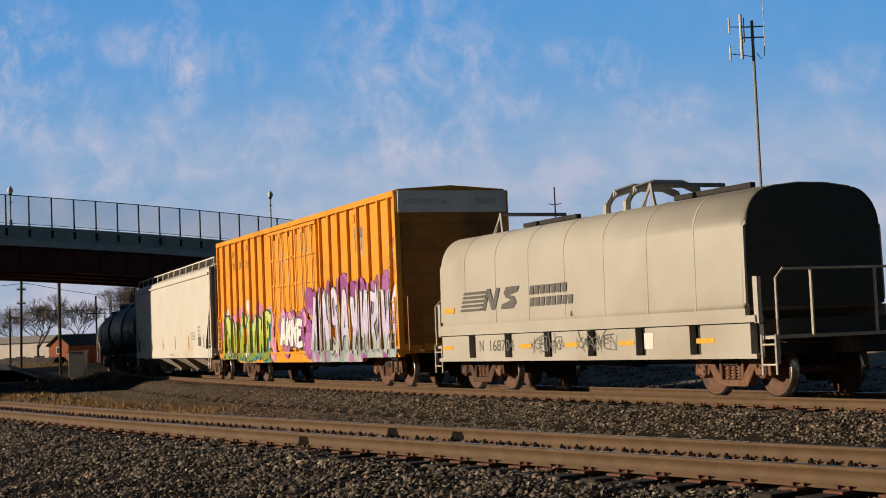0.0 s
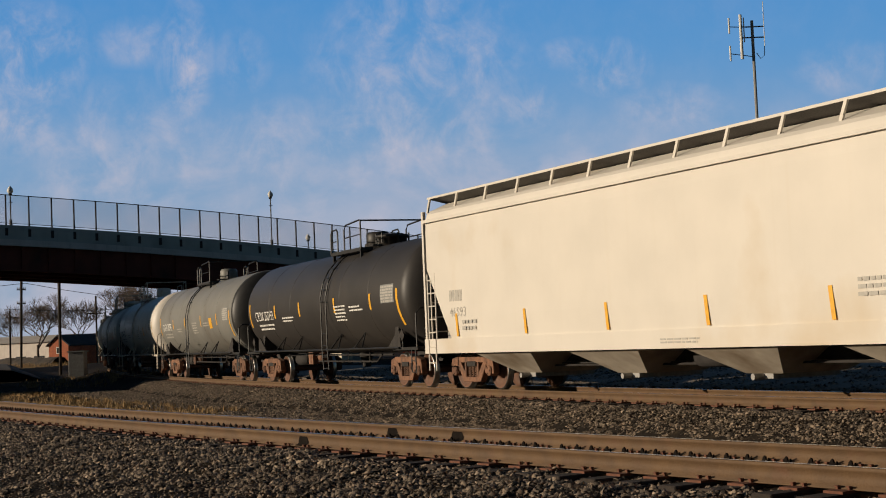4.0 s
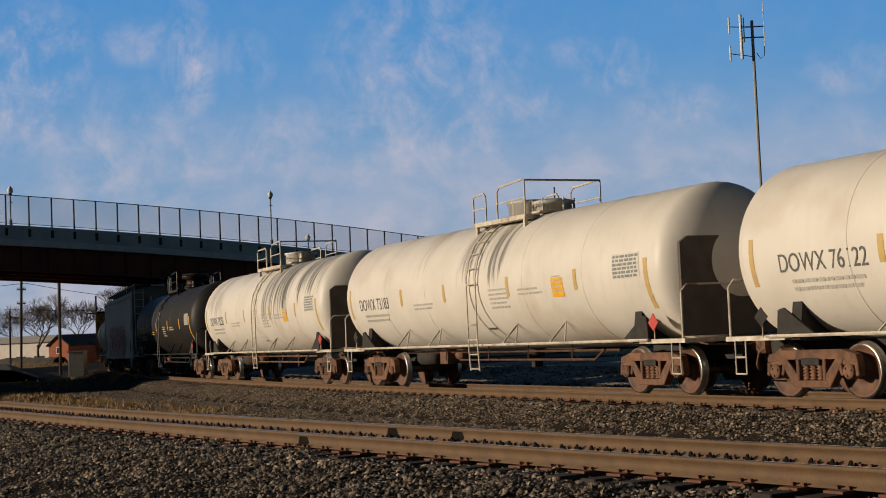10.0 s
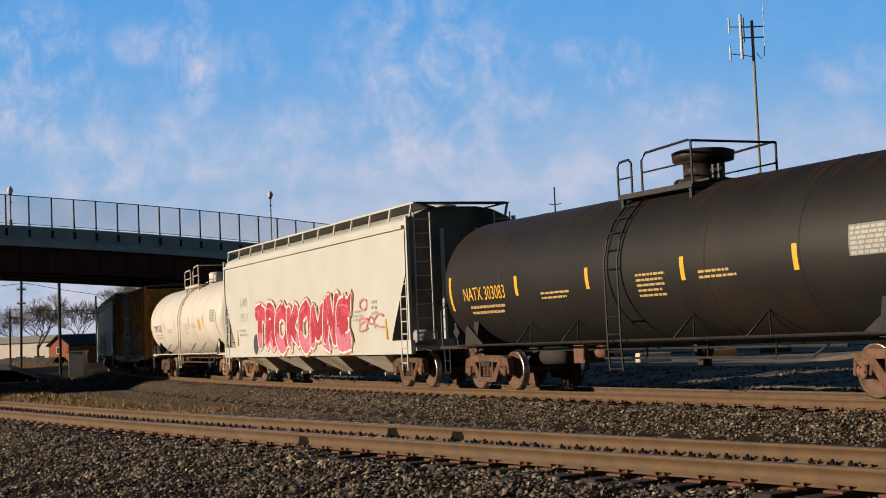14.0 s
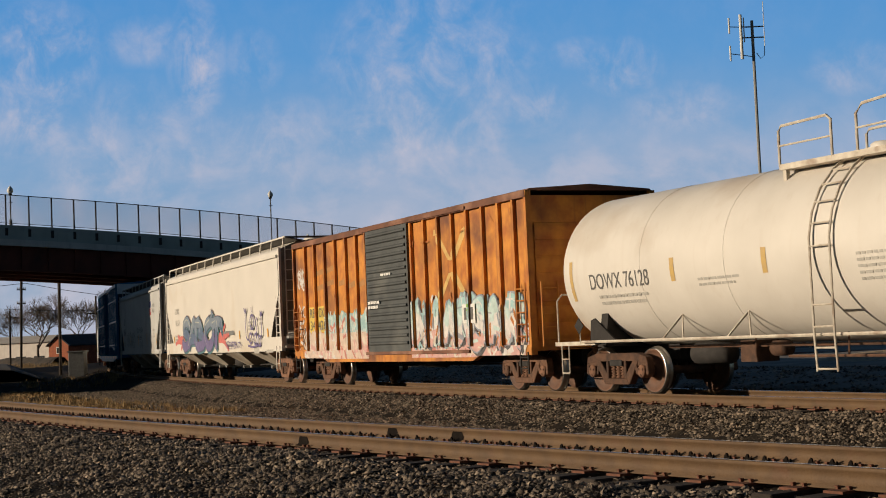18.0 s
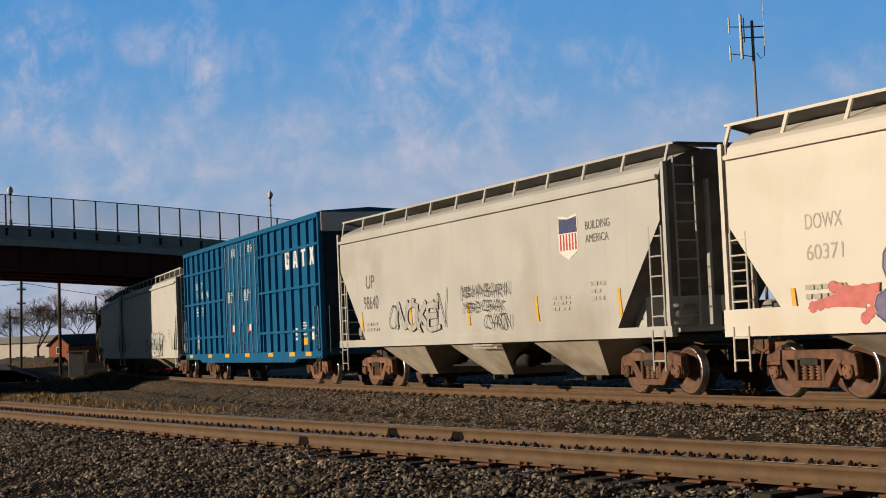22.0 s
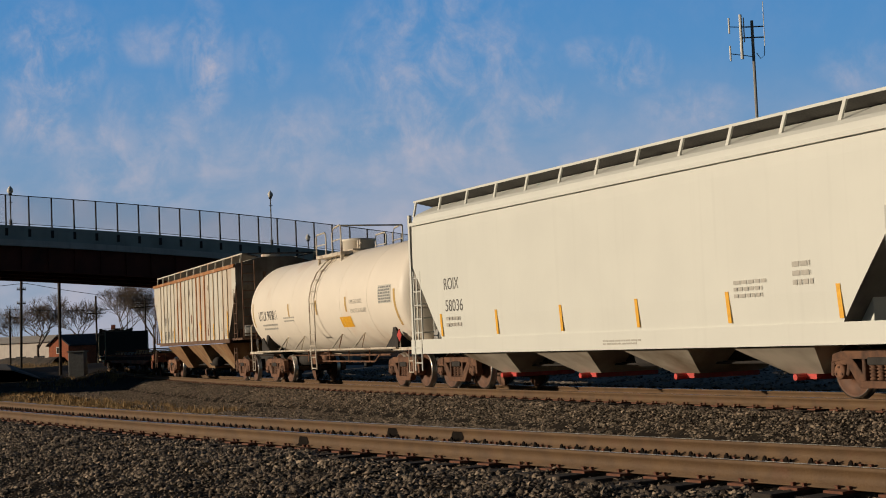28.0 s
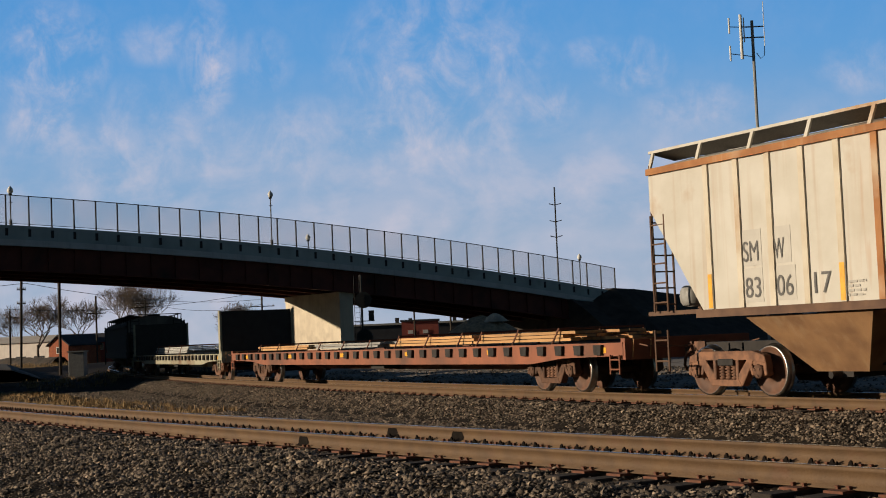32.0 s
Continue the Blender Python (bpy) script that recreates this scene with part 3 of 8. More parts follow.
GLYPHS = {
    "S": [[(0.92, 0.80), (0.55, 1.0), (0.12, 0.82), (0.28, 0.55), (0.78, 0.45), (0.9, 0.18), (0.48, 0.0), (0.06, 0.14)]],
    "A": [[(0.0, 0.0), (0.30, 0.62), (0.52, 1.0), (0.72, 0.6), (1.0, 0.0)], [(0.22, 0.34), (0.80, 0.34)]],
    "B": [[(0.12, 0.0), (0.10, 0.5), (0.14, 1.0)], [(0.14, 0.97), (0.72, 0.92), (0.76, 0.66), (0.3, 0.53)], [(0.3, 0.53), (0.92, 0.42), (0.88, 0.08), (0.12, 0.03)]],
    "O": [[(0.5, 1.0), (0.1, 0.78), (0.08, 0.25), (0.5, 0.0), (0.92, 0.25), (0.9, 0.78), (0.5, 1.0)]],
    "T": [[(-0.05, 0.88), (0.5, 0.96), (1.05, 0.9)], [(0.55, 0.95), (0.48, 0.4), (0.56, 0.0)]],
    "R": [[(0.10, 0.0), (0.08, 0.5), (0.14, 1.0)], [(0.14, 0.96), (0.78, 0.90), (0.76, 0.58), (0.25, 0.5)], [(0.35, 0.5), (0.98, 0.0)]],
    "N": [[(0.05, 0.0), (0.02, 0.5), (0.14, 1.0)], [(0.14, 1.0), (0.5, 0.45), (0.86, 0.0)], [(0.86, 0.0), (0.9, 0.5), (1.0, 1.05)]],
    "E": [[(0.95, 0.92), (0.12, 0.98), (0.08, 0.5), (0.12, 0.0), (1.0, 0.06)], [(0.12, 0.5), (0.75, 0.52)]],
    "K": [[(0.12, 0.0), (0.08, 0.5), (0.14, 1.0)], [(0.95, 1.0), (0.5, 0.6), (0.2, 0.48)], [(0.3, 0.5), (0.65, 0.3), (1.0, 0.0)]],
    "M": [[(0.0, 0.0), (0.06, 0.6), (0.12, 1.0)], [(0.12, 1.0), (0.34, 0.55), (0.5, 0.3), (0.68, 0.6), (0.88, 1.0)], [(0.88, 1.0), (0.94, 0.5), (1.0, 0.0)]],
    "Y": [[(0.05, 1.0), (0.3, 0.6), (0.5, 0.48), (0.72, 0.62), (0.98, 1.0)], [(0.5, 0.5), (0.52, 0.0)]],
    "C": [[(0.95, 0.82), (0.5, 1.0), (0.08, 0.7), (0.1, 0.25), (0.5, 0.0), (0.96, 0.2)]],
    "I": [[(0.5, 1.0), (0.46, 0.5), (0.54, 0.0)]],
}


def smooth_line(pts, k=4):
    """A rounded line through given points."""
    out = []
    n = len(pts)
    for i in range(n - 1):
        p0, p1, p2, p3 = pts[max(i - 1, 0)], pts[i], pts[i + 1], pts[min(i + 2, n - 1)]
        for j in range(k):
            t = j / k
            out.append(tuple(0.5 * (2 * p1[c] + (p2[c] - p0[c]) * t + (2 * p0[c] - 5 * p1[c] + 4 * p2[c] - p3[c]) * t * t + (3 * p1[c] - p0[c] - 3 * p2[c] + p3[c]) * t ** 3) for c in (0, 1)))
    out.append(pts[-1])
    return out


def clip_poly(pts, axis, lim, keep_above):
    out = []
    for i, p in enumerate(pts):
        q = pts[(i + 1) % len(pts)]
        a, b = ((p[axis] - lim), (q[axis] - lim)) if keep_above else ((lim - p[axis]), (lim - q[axis]))
        if a >= 0:
            out.append(p)
        if (a > 0) != (b > 0) and a != b:
            f = a / (a - b)
            out.append((p[0] + (q[0] - p[0]) * f, p[1] + (q[1] - p[1]) * f))
    return out


def spray(ob, shapes, colours, zones, label="sprayed graffiti that cannot be read", name="graffiti"):
    """Lay painted shapes on the faces of the car's side: zones are (x0, x1, z0, z1, y)."""
    bm = B()
    for k, (pts, mi) in enumerate(shapes):
        lo, hi = min(p[0] for p in pts), max(p[0] for p in pts)
        zl, zh = min(p[1] for p in pts), max(p[1] for p in pts)
        for x0, x1, z0, z1, y in zones:
            if hi <= x0 or lo >= x1 or zh <= z0 or zl >= z1:
                continue
            q = pts
            for axis, lim, above in ((0, x0, True), (0, x1, False), (1, z0, True), (1, z1, False)):
                q = clip_poly(q, axis, lim, above)
                if len(q) < 3:
                    break
            if len(q) < 3:
                continue
            d = y - 0.003 - k * 0.000016
            bm.faces.new([bm.verts.new((a, d, b)) for a, b in q]).material_index = mi
    return tagged(part(name, bm, [paint(c) for c in colours], ob), label, kind="stuff")


def disc(cx, cz, rx, rz, n=12, r=None, jit=0.0):
    return [(cx + rx * math.cos(a) * (1 + (r.uniform(-jit, jit) if r else 0)), cz + rz * math.sin(a) * (1 + (r.uniform(-jit, jit) if r else 0))) for a in [2 * math.pi * i / n for i in range(n)]]


def ribbon(line, w0, w1, mi, shapes, bands=None, z0=0.0, z1=1.0):
    """A thick stroke in short lengths; bands choose its colour by height."""
    n = len(line)
    edge = []
    for i, p in enumerate(line):
        a, b = line[max(i - 1, 0)], line[min(i + 1, n - 1)]
        dx, dz = b[0] - a[0], b[1] - a[1]
        ln = math.hypot(dx, dz) or 1
        w = w0 + (w1 - w0) * i / max(1, n - 1)
        edge.append(((p[0] - dz / ln * w, p[1] + dx / ln * w), (p[0] + dz / ln * w, p[1] - dx / ln * w)))
    for i in range(n - 1):
        c = mi
        if bands:
            f = ((line[i][1] + line[i + 1][1]) / 2 - z0) / (z1 - z0)
            c = [m for lim, m in bands if f <= lim][0]
        shapes.append(([edge[i][0], edge[i][1], edge[i + 1][1], edge[i + 1][0]], c))
        if i:
            shapes.append((disc(line[i][0], line[i][1], (w0 + w1) / 2 * 0.96, (w0 + w1) / 2 * 0.96, 8), c))


def lettering_shapes(word, x0, x1, z0, z1, outline, bands, shine, seed, thick=0.17, rim=0.05, slant=0.10, halo=None, halo_w=0.12, cast=None, spikes=True):
    """Fat overlapping sprayed letters: an outer halo, a cast side, a dark rim, a fill in bands and small highlights."""
    r = random.Random(seed)
    step = (x1 - x0) / len(word)
    zz = z1 - z0
    letters = []
    for i, ch in enumerate(word):
        w = step * r.uniform(1.12, 1.35)
        bx, bz = x0 + i * step - step * 0.05, z0 + r.uniform(0, 0.06) * zz
        ht = zz * r.uniform(0.86, 0.98)
        th = min(step * 0.9, zz) * thick
        sl = slant * r.uniform(0.2, 1.6) * (1 if r.random() < 0.8 else -0.5)
        strokes = []
        for st in GLYPHS[ch]:
            pts = [(bx + th + (w - 2 * th) * (p[0] + sl * p[1]) + r.uniform(-0.04, 0.04) * w, bz + th + (ht - 2 * th) * p[1] + r.uniform(-0.03, 0.03) * ht) for p in st]
            strokes.append((smooth_line(pts), th * r.uniform(0.95, 1.3), th * r.uniform(0.75, 1.15)))
        for _k in range(3 if spikes else 0):
            q = r.choice(r.choice(strokes)[0])
            up = r.choice((-1, 1, 1))
            strokes.append(([q, (q[0] + r.uniform(-0.05, 0.30) * w, min(z1, max(z0, q[1] + up * r.uniform(0.15, 0.35) * zz)))], th * r.uniform(0.7, 1.1), 0.012))
        letters.append(strokes)
    shapes = []
    for grow, colour, dx, dz in ((halo_w, halo, 0, 0), (rim, cast, 0.09, -0.07), (rim, outline, 0, 0)):
        if colour is None:
            continue
        for strokes in letters:
            for ln, a, b in strokes:
                ribbon([(p[0] + dx, p[1] + dz) for p in ln], a + grow, b + grow * 0.8, colour, shapes)
    for strokes in letters:
        for ln, a, b in strokes:
            ribbon(ln, a + rim * 0.8, b + rim * 0.6, outline, shapes)
        for ln, a, b in strokes:
            ribbon(ln, a, b, 0, shapes, bands, z0, z1)
        for ln, a, b in strokes[:2]:
            if shine is not None and len(ln) > 4:
                k = len(ln) // 2
                ribbon([(p[0] - a * 0.45, p[1] + a * 0.25) for p in ln[:k]], a * 0.14, a * 0.04, shine, shapes)
    return shapes


def bubbles(x0, x1, z0, z1, n, colours, rim, seed, size=0.22):
    """Round spray bubbles crowding behind a piece."""
    r = random.Random(seed)
    out = []
    for i in range(n):
        cx, cz, q = r.uniform(x0, x1), z0 + (z1 - z0) * r.random() ** 0.7, size * r.uniform(0.5, 1.25)
        if rim is not None:
            out.append((disc(cx, cz, q + 0.025, q * 1.1 + 0.025, 12), rim))
        out.append((disc(cx, cz, q, q * 1.1, 12), r.choice(colours)))
        if i % 2:
            out.append((disc(cx - q * 0.3, cz + q * 0.35, q * 0.3, q * 0.25, 8), colours[-1]))
    return out


def ragged_band(x0, x1, z0, z1, rough, mi, seed, step=0.12):
    r = random.Random(seed)
    n = int((x1 - x0) / step)
    out = []
    h0 = z1
    for i in range(n):
        h1 = z1 + r.uniform(-rough, rough)
        a, b = x0 + i * step, x0 + (i + 1) * step
        out.append(([(a, z0), (b, z0), (b, h1), (a, h0)], mi))
        h0 = h1
    return out


def shards(x0, x1, z0, z1, n, colours, seed, size=0.3):
    """Worn angular scraps of older paint."""
    r = random.Random(seed)
    out = []
    for i in range(n):
        cx, cz = r.uniform(x0, x1), z0 + (z1 - z0) * r.random() ** 1.3
        a, s1, s2 = r.uniform(0, 3.14), size * r.uniform(0.3, 1.2), size * r.uniform(0.06, 0.35)
        c, q = math.cos(a), math.sin(a)
        out.append(([(cx + c * s1 * u - q * s2 * v, min(z1 + 0.15, max(z0, cz + q * s1 * u + c * s2 * v))) for u, v in ((-1, -1), (1, -0.7), (0.8, 1), (-0.7, 0.8))], r.choice(colours)))
    return out


def scribble(x0, x1, z0, z1, n, mi, seed, w=0.012):
    """Thin marker writing that cannot be read: looping strokes."""
    r = random.Random(seed)
    out = []
    step = (x1 - x0) / n
    for i in range(n):
        for st in GLYPHS[r.choice("SABORNEKMYC")]:
            pts = [(x0 + (i - 0.1 + 1.2 * p[0] + r.uniform(-0.12, 0.12)) * step, z0 + (z1 - z0) * (0.1 + 0.8 * p[1]) + r.uniform(-0.13, 0.13) * (z1 - z0)) for p in st]
            ribbon(smooth_line(pts, 3), w * 1.2, w * 0.7, mi, out)
    return out


def flat_zone(y=-SIDE - 0.02):
    return [(-50, 50, -5, 20, y)]


_paints = {}


def paint(c):
    if c not in _paints:
        _paints[c] = mat("spray_paint", c, None, 6, 0.6)
    return _paints[c]


def under_gear(ob, length, material="dark"):
    """Centre sill, brake reservoir, valve and rods below the floor."""
    bm = B()
    box(bm, -length / 2 + 0.2, length / 2 - 0.2, -0.3, 0.3, 0.62, 0.98)
    part("centre_sill", bm, material, ob)
    bm = B()
    lathe(bm, [(-1.0, 0.05), (-0.95, 0.2), (0.2, 0.2), (0.25, 0.05)], "x", 12, off=(1.2, -0.7, 0.72))
    part("air_reservoir", bm, material, ob)
    bm = B()
    tube(bm, [(-length * 0.3, -0.5, 0.55), (length * 0.3, -0.5, 0.6)], 0.025, 6)
    tube(bm, [(-length * 0.36, -0.36, 0.60), (length * 0.36, -0.36, 0.60)], 0.018, 5)
    part("brake_rod", bm, material, ob)


# ---- tank cars ----
def tank_car(label, rear, front, paint_mat, rail_mat, zc=2.50, radius=1.57, dome="round", patch=None, mark="", number="", num_mat="blackmark",
             strips=(-4.2, -1.55, 1.85, 4.9), fine=True, ladder_at=0.0, deck=(-1.5, 1.55), dome_at=0.5, lid=False, shield=False, placard="creamrail", dark_head=False, sign=None):
    ob, shell = railcar("tank_car", label, "tank car", rear, front, 1.0, 1.0, 1.0, 1.0)
    h = shell / 2
    bm = B()
    prof = []
    for k, order in ((-1, range(10, -1, -1)), (1, range(11))):
        for i in order:
            a = math.pi / 2 * i / 10
            prof.append((k * (h + 0.70 * math.sin(a)), max(0.03, radius * math.cos(a))))
    lathe(bm, prof, "x", 56, off=(0, 0, zc))
    tank = part("tank", bm, paint_mat, ob)
    if dark_head:
        bm = B()
        lathe(bm, [(h + 0.70 * math.sin(a) + 0.004, max(0.03, (radius + 0.004) * math.cos(a))) for a in [0.12 + 1.45 * i / 10 for i in range(11)]], "x", 56, off=(0, 0, zc))
        part("head", bm, "black", tank, "black painted tank head")
    for f in (-0.66, -0.33, 0.33, 0.66):
        bm = B()
        lathe(bm, [(h * f - 0.02, radius - 0.01), (h * f - 0.014, radius + 0.006), (h * f + 0.014, radius + 0.006), (h * f + 0.02, radius - 0.01)], "x", 56, off=(0, 0, zc))
        part("seam", bm, paint_mat, tank)
    for k in (-1, 1):
        bm = B()
        box(bm, k * (h - 0.6) - 1.5, k * (h - 0.6) + 1.5, -0.3, 0.3, 0.66, 1.02)
        part("stub_sill", bm, "dark", ob)
    bm = B()
    lathe(bm, [(-0.75, 0.05), (-0.7, 0.2), (0.3, 0.2), (0.35, 0.05)], "x", 12, off=(-h + 4.0, -0.75, 0.78))
    part("air_reservoir", bm, "dark", ob)
    bm = B()
    box(bm, -h + 4.9, -h + 5.35, -1.0, -0.5, 0.62, 1.0)
    lathe(bm, [(-0.2, 0.03), (-0.18, 0.14), (0.18, 0.14), (0.2, 0.03)], "x", 10, off=(-h + 5.8, -0.8, 0.85))
    part("brake_valve", bm, "truck", ob)
    bm = B()
    tube(bm, [(-h + 2.6, -0.9, 0.92), (h - 2.4, -0.9, 0.88)], 0.03, 6)
    tube(bm, [(-h + 6.4, -1.15, 0.72), (h - 3.0, -1.15, 0.70), (h - 2.6, -1.15, 0.9)], 0.026, 6)
    for f in (-0.30, 0.0, 0.25, 0.5):
        tube(bm, [(f * h, -1.12, 1.1), (f * h, -1.14, 0.70)], 0.018, 5)
    part("piping", bm, "truck" if rail_mat != "black" else "dark", ob)
    # saddles and end sills
    for k in (-1, 1):
        bm = B()
        c = k * (h - 1.0)
        prism(bm, [(-1.30, 1.66), (-1.40, 1.0), (-0.3, 0.92), (0.3, 0.92), (1.40, 1.0), (1.30, 1.66), (0.9, 1.4), (-0.9, 1.4)], c - 0.12, c + 0.12, "x")
        for y0, y1 in ((-1.40, -1.36), (1.36, 1.40)):
            prism(bm, [(c - k * 0.55, 1.04), (c + k * 0.45, 1.04), (c + k * 0.40, 1.50), (c + k * 0.26, 1.54)], y0, y1)
        part("saddle", bm, "dark", ob)
        bm = B()
        box(bm, c + k * 0.2 if k > 0 else c - 1.75, c + 1.75 if k > 0 else c - 0.2, -1.45, 1.45, 1.0, 1.08)
        part("end_platform", bm, rail_mat, ob)
        e = c + k * 1.65
        grab(ob, [(e, -1.42, 1.06), (e, -1.42, 1.95), (e, -1.30, 2.08), (e, 1.30, 2.08), (e, 1.42, 1.95), (e, 1.42, 1.06)], rail_mat, 0.022, "end_rail")
        for y in (-1.42, 1.42):
            bm = B()
            for dx in (-0.14, 0.14):
                tube(bm, [(e - k * 0.25 + dx, y, 1.0), (e - k * 0.25 + dx, y, 0.42)], 0.016, 5)
            for z in (0.43, 0.72):
                tube(bm, [(e - k * 0.25 - 0.14, y, z), (e - k * 0.25 + 0.14, y, z)], 0.016, 5)
            part("step", bm, rail_mat, ob)
    # side sill bar with the zig-zag braces that hold it
    for sgn in (-1, 1):
        bm = B()
        tube(bm, [(-h + 0.4, sgn * 1.50, 1.07), (h - 0.4, sgn * 1.50, 1.07)], 0.03, 6)
        for f in ((-0.55, -0.30, 0.22, 0.50) if sgn < 0 else (-0.4, 0.4)):
            x = f * h
            zt = 1.52
            yt = sgn * (math.sqrt(radius ** 2 - (zt - zc) ** 2) + 0.01)
            tube(bm, [(x - 0.32, sgn * 1.49, 1.08), (x, yt, zt), (x + 0.34, sgn * 1.49, 1.06)], 0.02, 5)
        part("side_rail", bm, rail_mat, ob)
    # ladder bent over the shell
    def on_shell(a, off=0.07):
        return -(radius + off) * math.sin(a), zc + (radius + off) * math.cos(a)
    bm = B()
    for dx in (-0.24, 0.24):
        pts = [(ladder_at + dx, -radius - 0.03, 0.48), (ladder_at + dx, -radius - 0.06, 1.05)]
        pts += [(ladder_at + dx, *on_shell(math.radians(a))) for a in (95, 85, 70, 55, 40, 28)]
        tube(bm, pts, 0.022, 6)
    rungs = [(-radius - 0.03, 0.52), (-radius - 0.045, 0.86), (-radius - 0.065, 1.2), (-radius - 0.065, 1.55)] + [on_shell(math.radians(a)) for a in (90, 77, 64, 52, 40, 30)]
    for yy, zz in rungs:
        tube(bm, [(ladder_at - 0.24, yy, zz), (ladder_at + 0.24, yy, zz)], 0.017, 5)
    part("ladder", bm, rail_mat, ob)
    # platform, railing and the fittings on top
    top = zc + radius
    p0, p1 = deck
    bm = B()
    for y in (-1, 1):
        box(bm, p0, p1, min(y * 0.62, y * 1.02), max(y * 0.62, y * 1.02), top - 0.16, top - 0.06)
        for x in (p0 + 0.1, p1 - 0.1):
            box(bm, x - 0.04, x + 0.04, y * 0.95 - 0.04, y * 0.95 + 0.04, top - 0.36, top - 0.14)
    box(bm, p1 - 0.4, p1, -0.62, 0.62, top - 0.02, top + 0.02)
    part("platform", bm, rail_mat, ob)
    zr = top + 0.74
    for y in (-1.0, 1.0):
        a, b = (p0, max(p0 + 0.5, ladder_at - 0.28)), (ladder_at + 0.32, p1)
        grab(ob, [(a[0], y, top - 0.1), (a[0], y, zr - 0.22), (a[0] + 0.08, y, zr - 0.14), (a[1] - 0.1, y, zr - 0.12), (a[1], y, zr - 0.2), (a[1], y, top - 0.1)], rail_mat, 0.026, "railing")
        grab(ob, [(a[0], y, top + 0.26), (a[1], y, top + 0.26)], rail_mat, 0.018, "railing")
        grab(ob, [(b[0], y, top - 0.1), (b[0], y, zr - 0.2), (b[0] + 0.15, y, zr - 0.06), (b[1] - 0.1, y, zr), (b[1], y, zr - 0.02), (b[1], y, top - 0.1)], rail_mat, 0.026, "railing")
        grab(ob, [(b[0], y, top + 0.3), (b[1], y, top + 0.32)], rail_mat, 0.018, "railing")
    grab(ob, [(p1, -1.0, zr - 0.02), (p1, 1.0, zr - 0.02)], rail_mat, 0.026, "railing")
    bm = B()
    xd = dome_at
    if dome == "round":
        lathe(bm, [(top - 0.1, 0.36), (top + 0.38, 0.36), (top + 0.46, 0.30), (top + 0.48, 0.05)], "z", 20, off=(xd, 0, 0))
    elif dome == "wide":
        lathe(bm, [(top - 0.1, 0.52), (top + 0.30, 0.52), (top + 0.32, 0.56), (top + 0.38, 0.56), (top + 0.42, 0.2)], "z", 24, off=(xd, 0, 0))
    else:
        lathe(bm, [(top - 0.1, 0.5), (top + 0.10, 0.5), (top + 0.12, 0.40), (top + 0.44, 0.40), (top + 0.46, 0.60), (top + 0.64, 0.62), (top + 0.68, 0.5), (top + 0.70, 0.1)], "z", 20, off=(xd, 0, 0))
    part("dome", bm, paint_mat, ob, "round valve housing on the tank's top")
    bm = B()
    lathe(bm, [(top - 0.05, 0.25), (top + 0.14, 0.25), (top + 0.18, 0.2), (top + 0.19, 0.03)], "z", 14, off=(xd - 0.75, 0.1, 0))
    part("manway", bm, paint_mat, ob)
    if lid:
        bm = B()
        lathe(bm, [(top - 0.1, 0.42), (top + 0.2, 0.42), (top + 0.22, 0.5), (top + 0.28, 0.5), (top + 0.33, 0.3), (top + 0.34, 0.03)], "z", 20, off=(xd + 1.05, 0.05, 0))
        hatch = part("hatch_lid", bm, paint_mat, ob, "bolted round hatch lid")
        for a in range(6):
            bm = B()
            bx, by = xd + 1.05 + 0.48 * math.cos(a * 1.047), 0.05 + 0.48 * math.sin(a * 1.047)
            tube(bm, [(bx, by, top + 0.05), (bx, by, top + 0.34)], 0.03, 6)
            part("bolt", bm, paint_mat, hatch)
    if shield:
        bm = B()
        prism(bm, [(-1.38, 1.12), (1.38, 1.12), (1.38, 2.86), (1.2, 2.98), (-1.2, 2.98), (-1.38, 2.86)], h + 0.55, h + 0.63, "x")
        part("head_shield", bm, M["shield"], ob, "grimy steel shield before the tank head, darkened for its shade")
    bm = B()
    for dx in (0.6, 0.78):
        tube(bm, [(xd + dx, -0.2, top - 0.05), (xd + dx, -0.2, top + 0.32)], 0.05, 8)
        tube(bm, [(xd + dx - 0.1, -0.2, top + 0.22), (xd + dx + 0.1, -0.2, top + 0.22)], 0.03, 6)
    part("valve", bm, rail_mat, ob)
    bm = B()
    lathe(bm, [(0.62, 0.12), (0.78, 0.2), (1.2, 0.24)], "z", 10, off=(0.3, 0, 0))
    box(bm, 0.2, 0.4, -0.1, 0.1, 0.5, 0.66)
    part("outlet_valve", bm, "dark", ob)

    # markings laid on the shell
    def curved(x0, x1, a0, a1, material, name="reflective_strip", n=4):
        b2 = B()
        rows = []
        for i in range(n + 1):
            a = math.radians(a0 + (a1 - a0) * i / n)
            rows.append([b2.verts.new((x, *on_shell(a, 0.006))) for x in (x0, x1)])
        for p, q in zip(rows, rows[1:]):
            b2.faces.new((p[0], p[1], q[1], q[0]))
        return part(name, b2, material, ob)

    def curved_lines(x0, z_list, widths, material, hgt=0.05, seed=1):
        b2 = B()
        r = random.Random(seed)
        for z, w in zip(z_list, widths):
            p = x0
            while p < x0 + w:
                q = min(x0 + w, p + r.uniform(0.07, 0.2))
                pts = []
                for zz in (z, z + hgt):
                    yy = -math.sqrt(max(0.01, (radius + 0.007) ** 2 - (zz - zc) ** 2))
                    pts.append((yy, zz))
                b2.faces.new([b2.verts.new(v) for v in ((p, *pts[0]), (q, *pts[0]), (q, *pts[1]), (p, *pts[1]))])
                p = q + 0.03
        return tagged(part("stencil", b2, material, ob), "lines of small stencilled writing", kind="stuff")

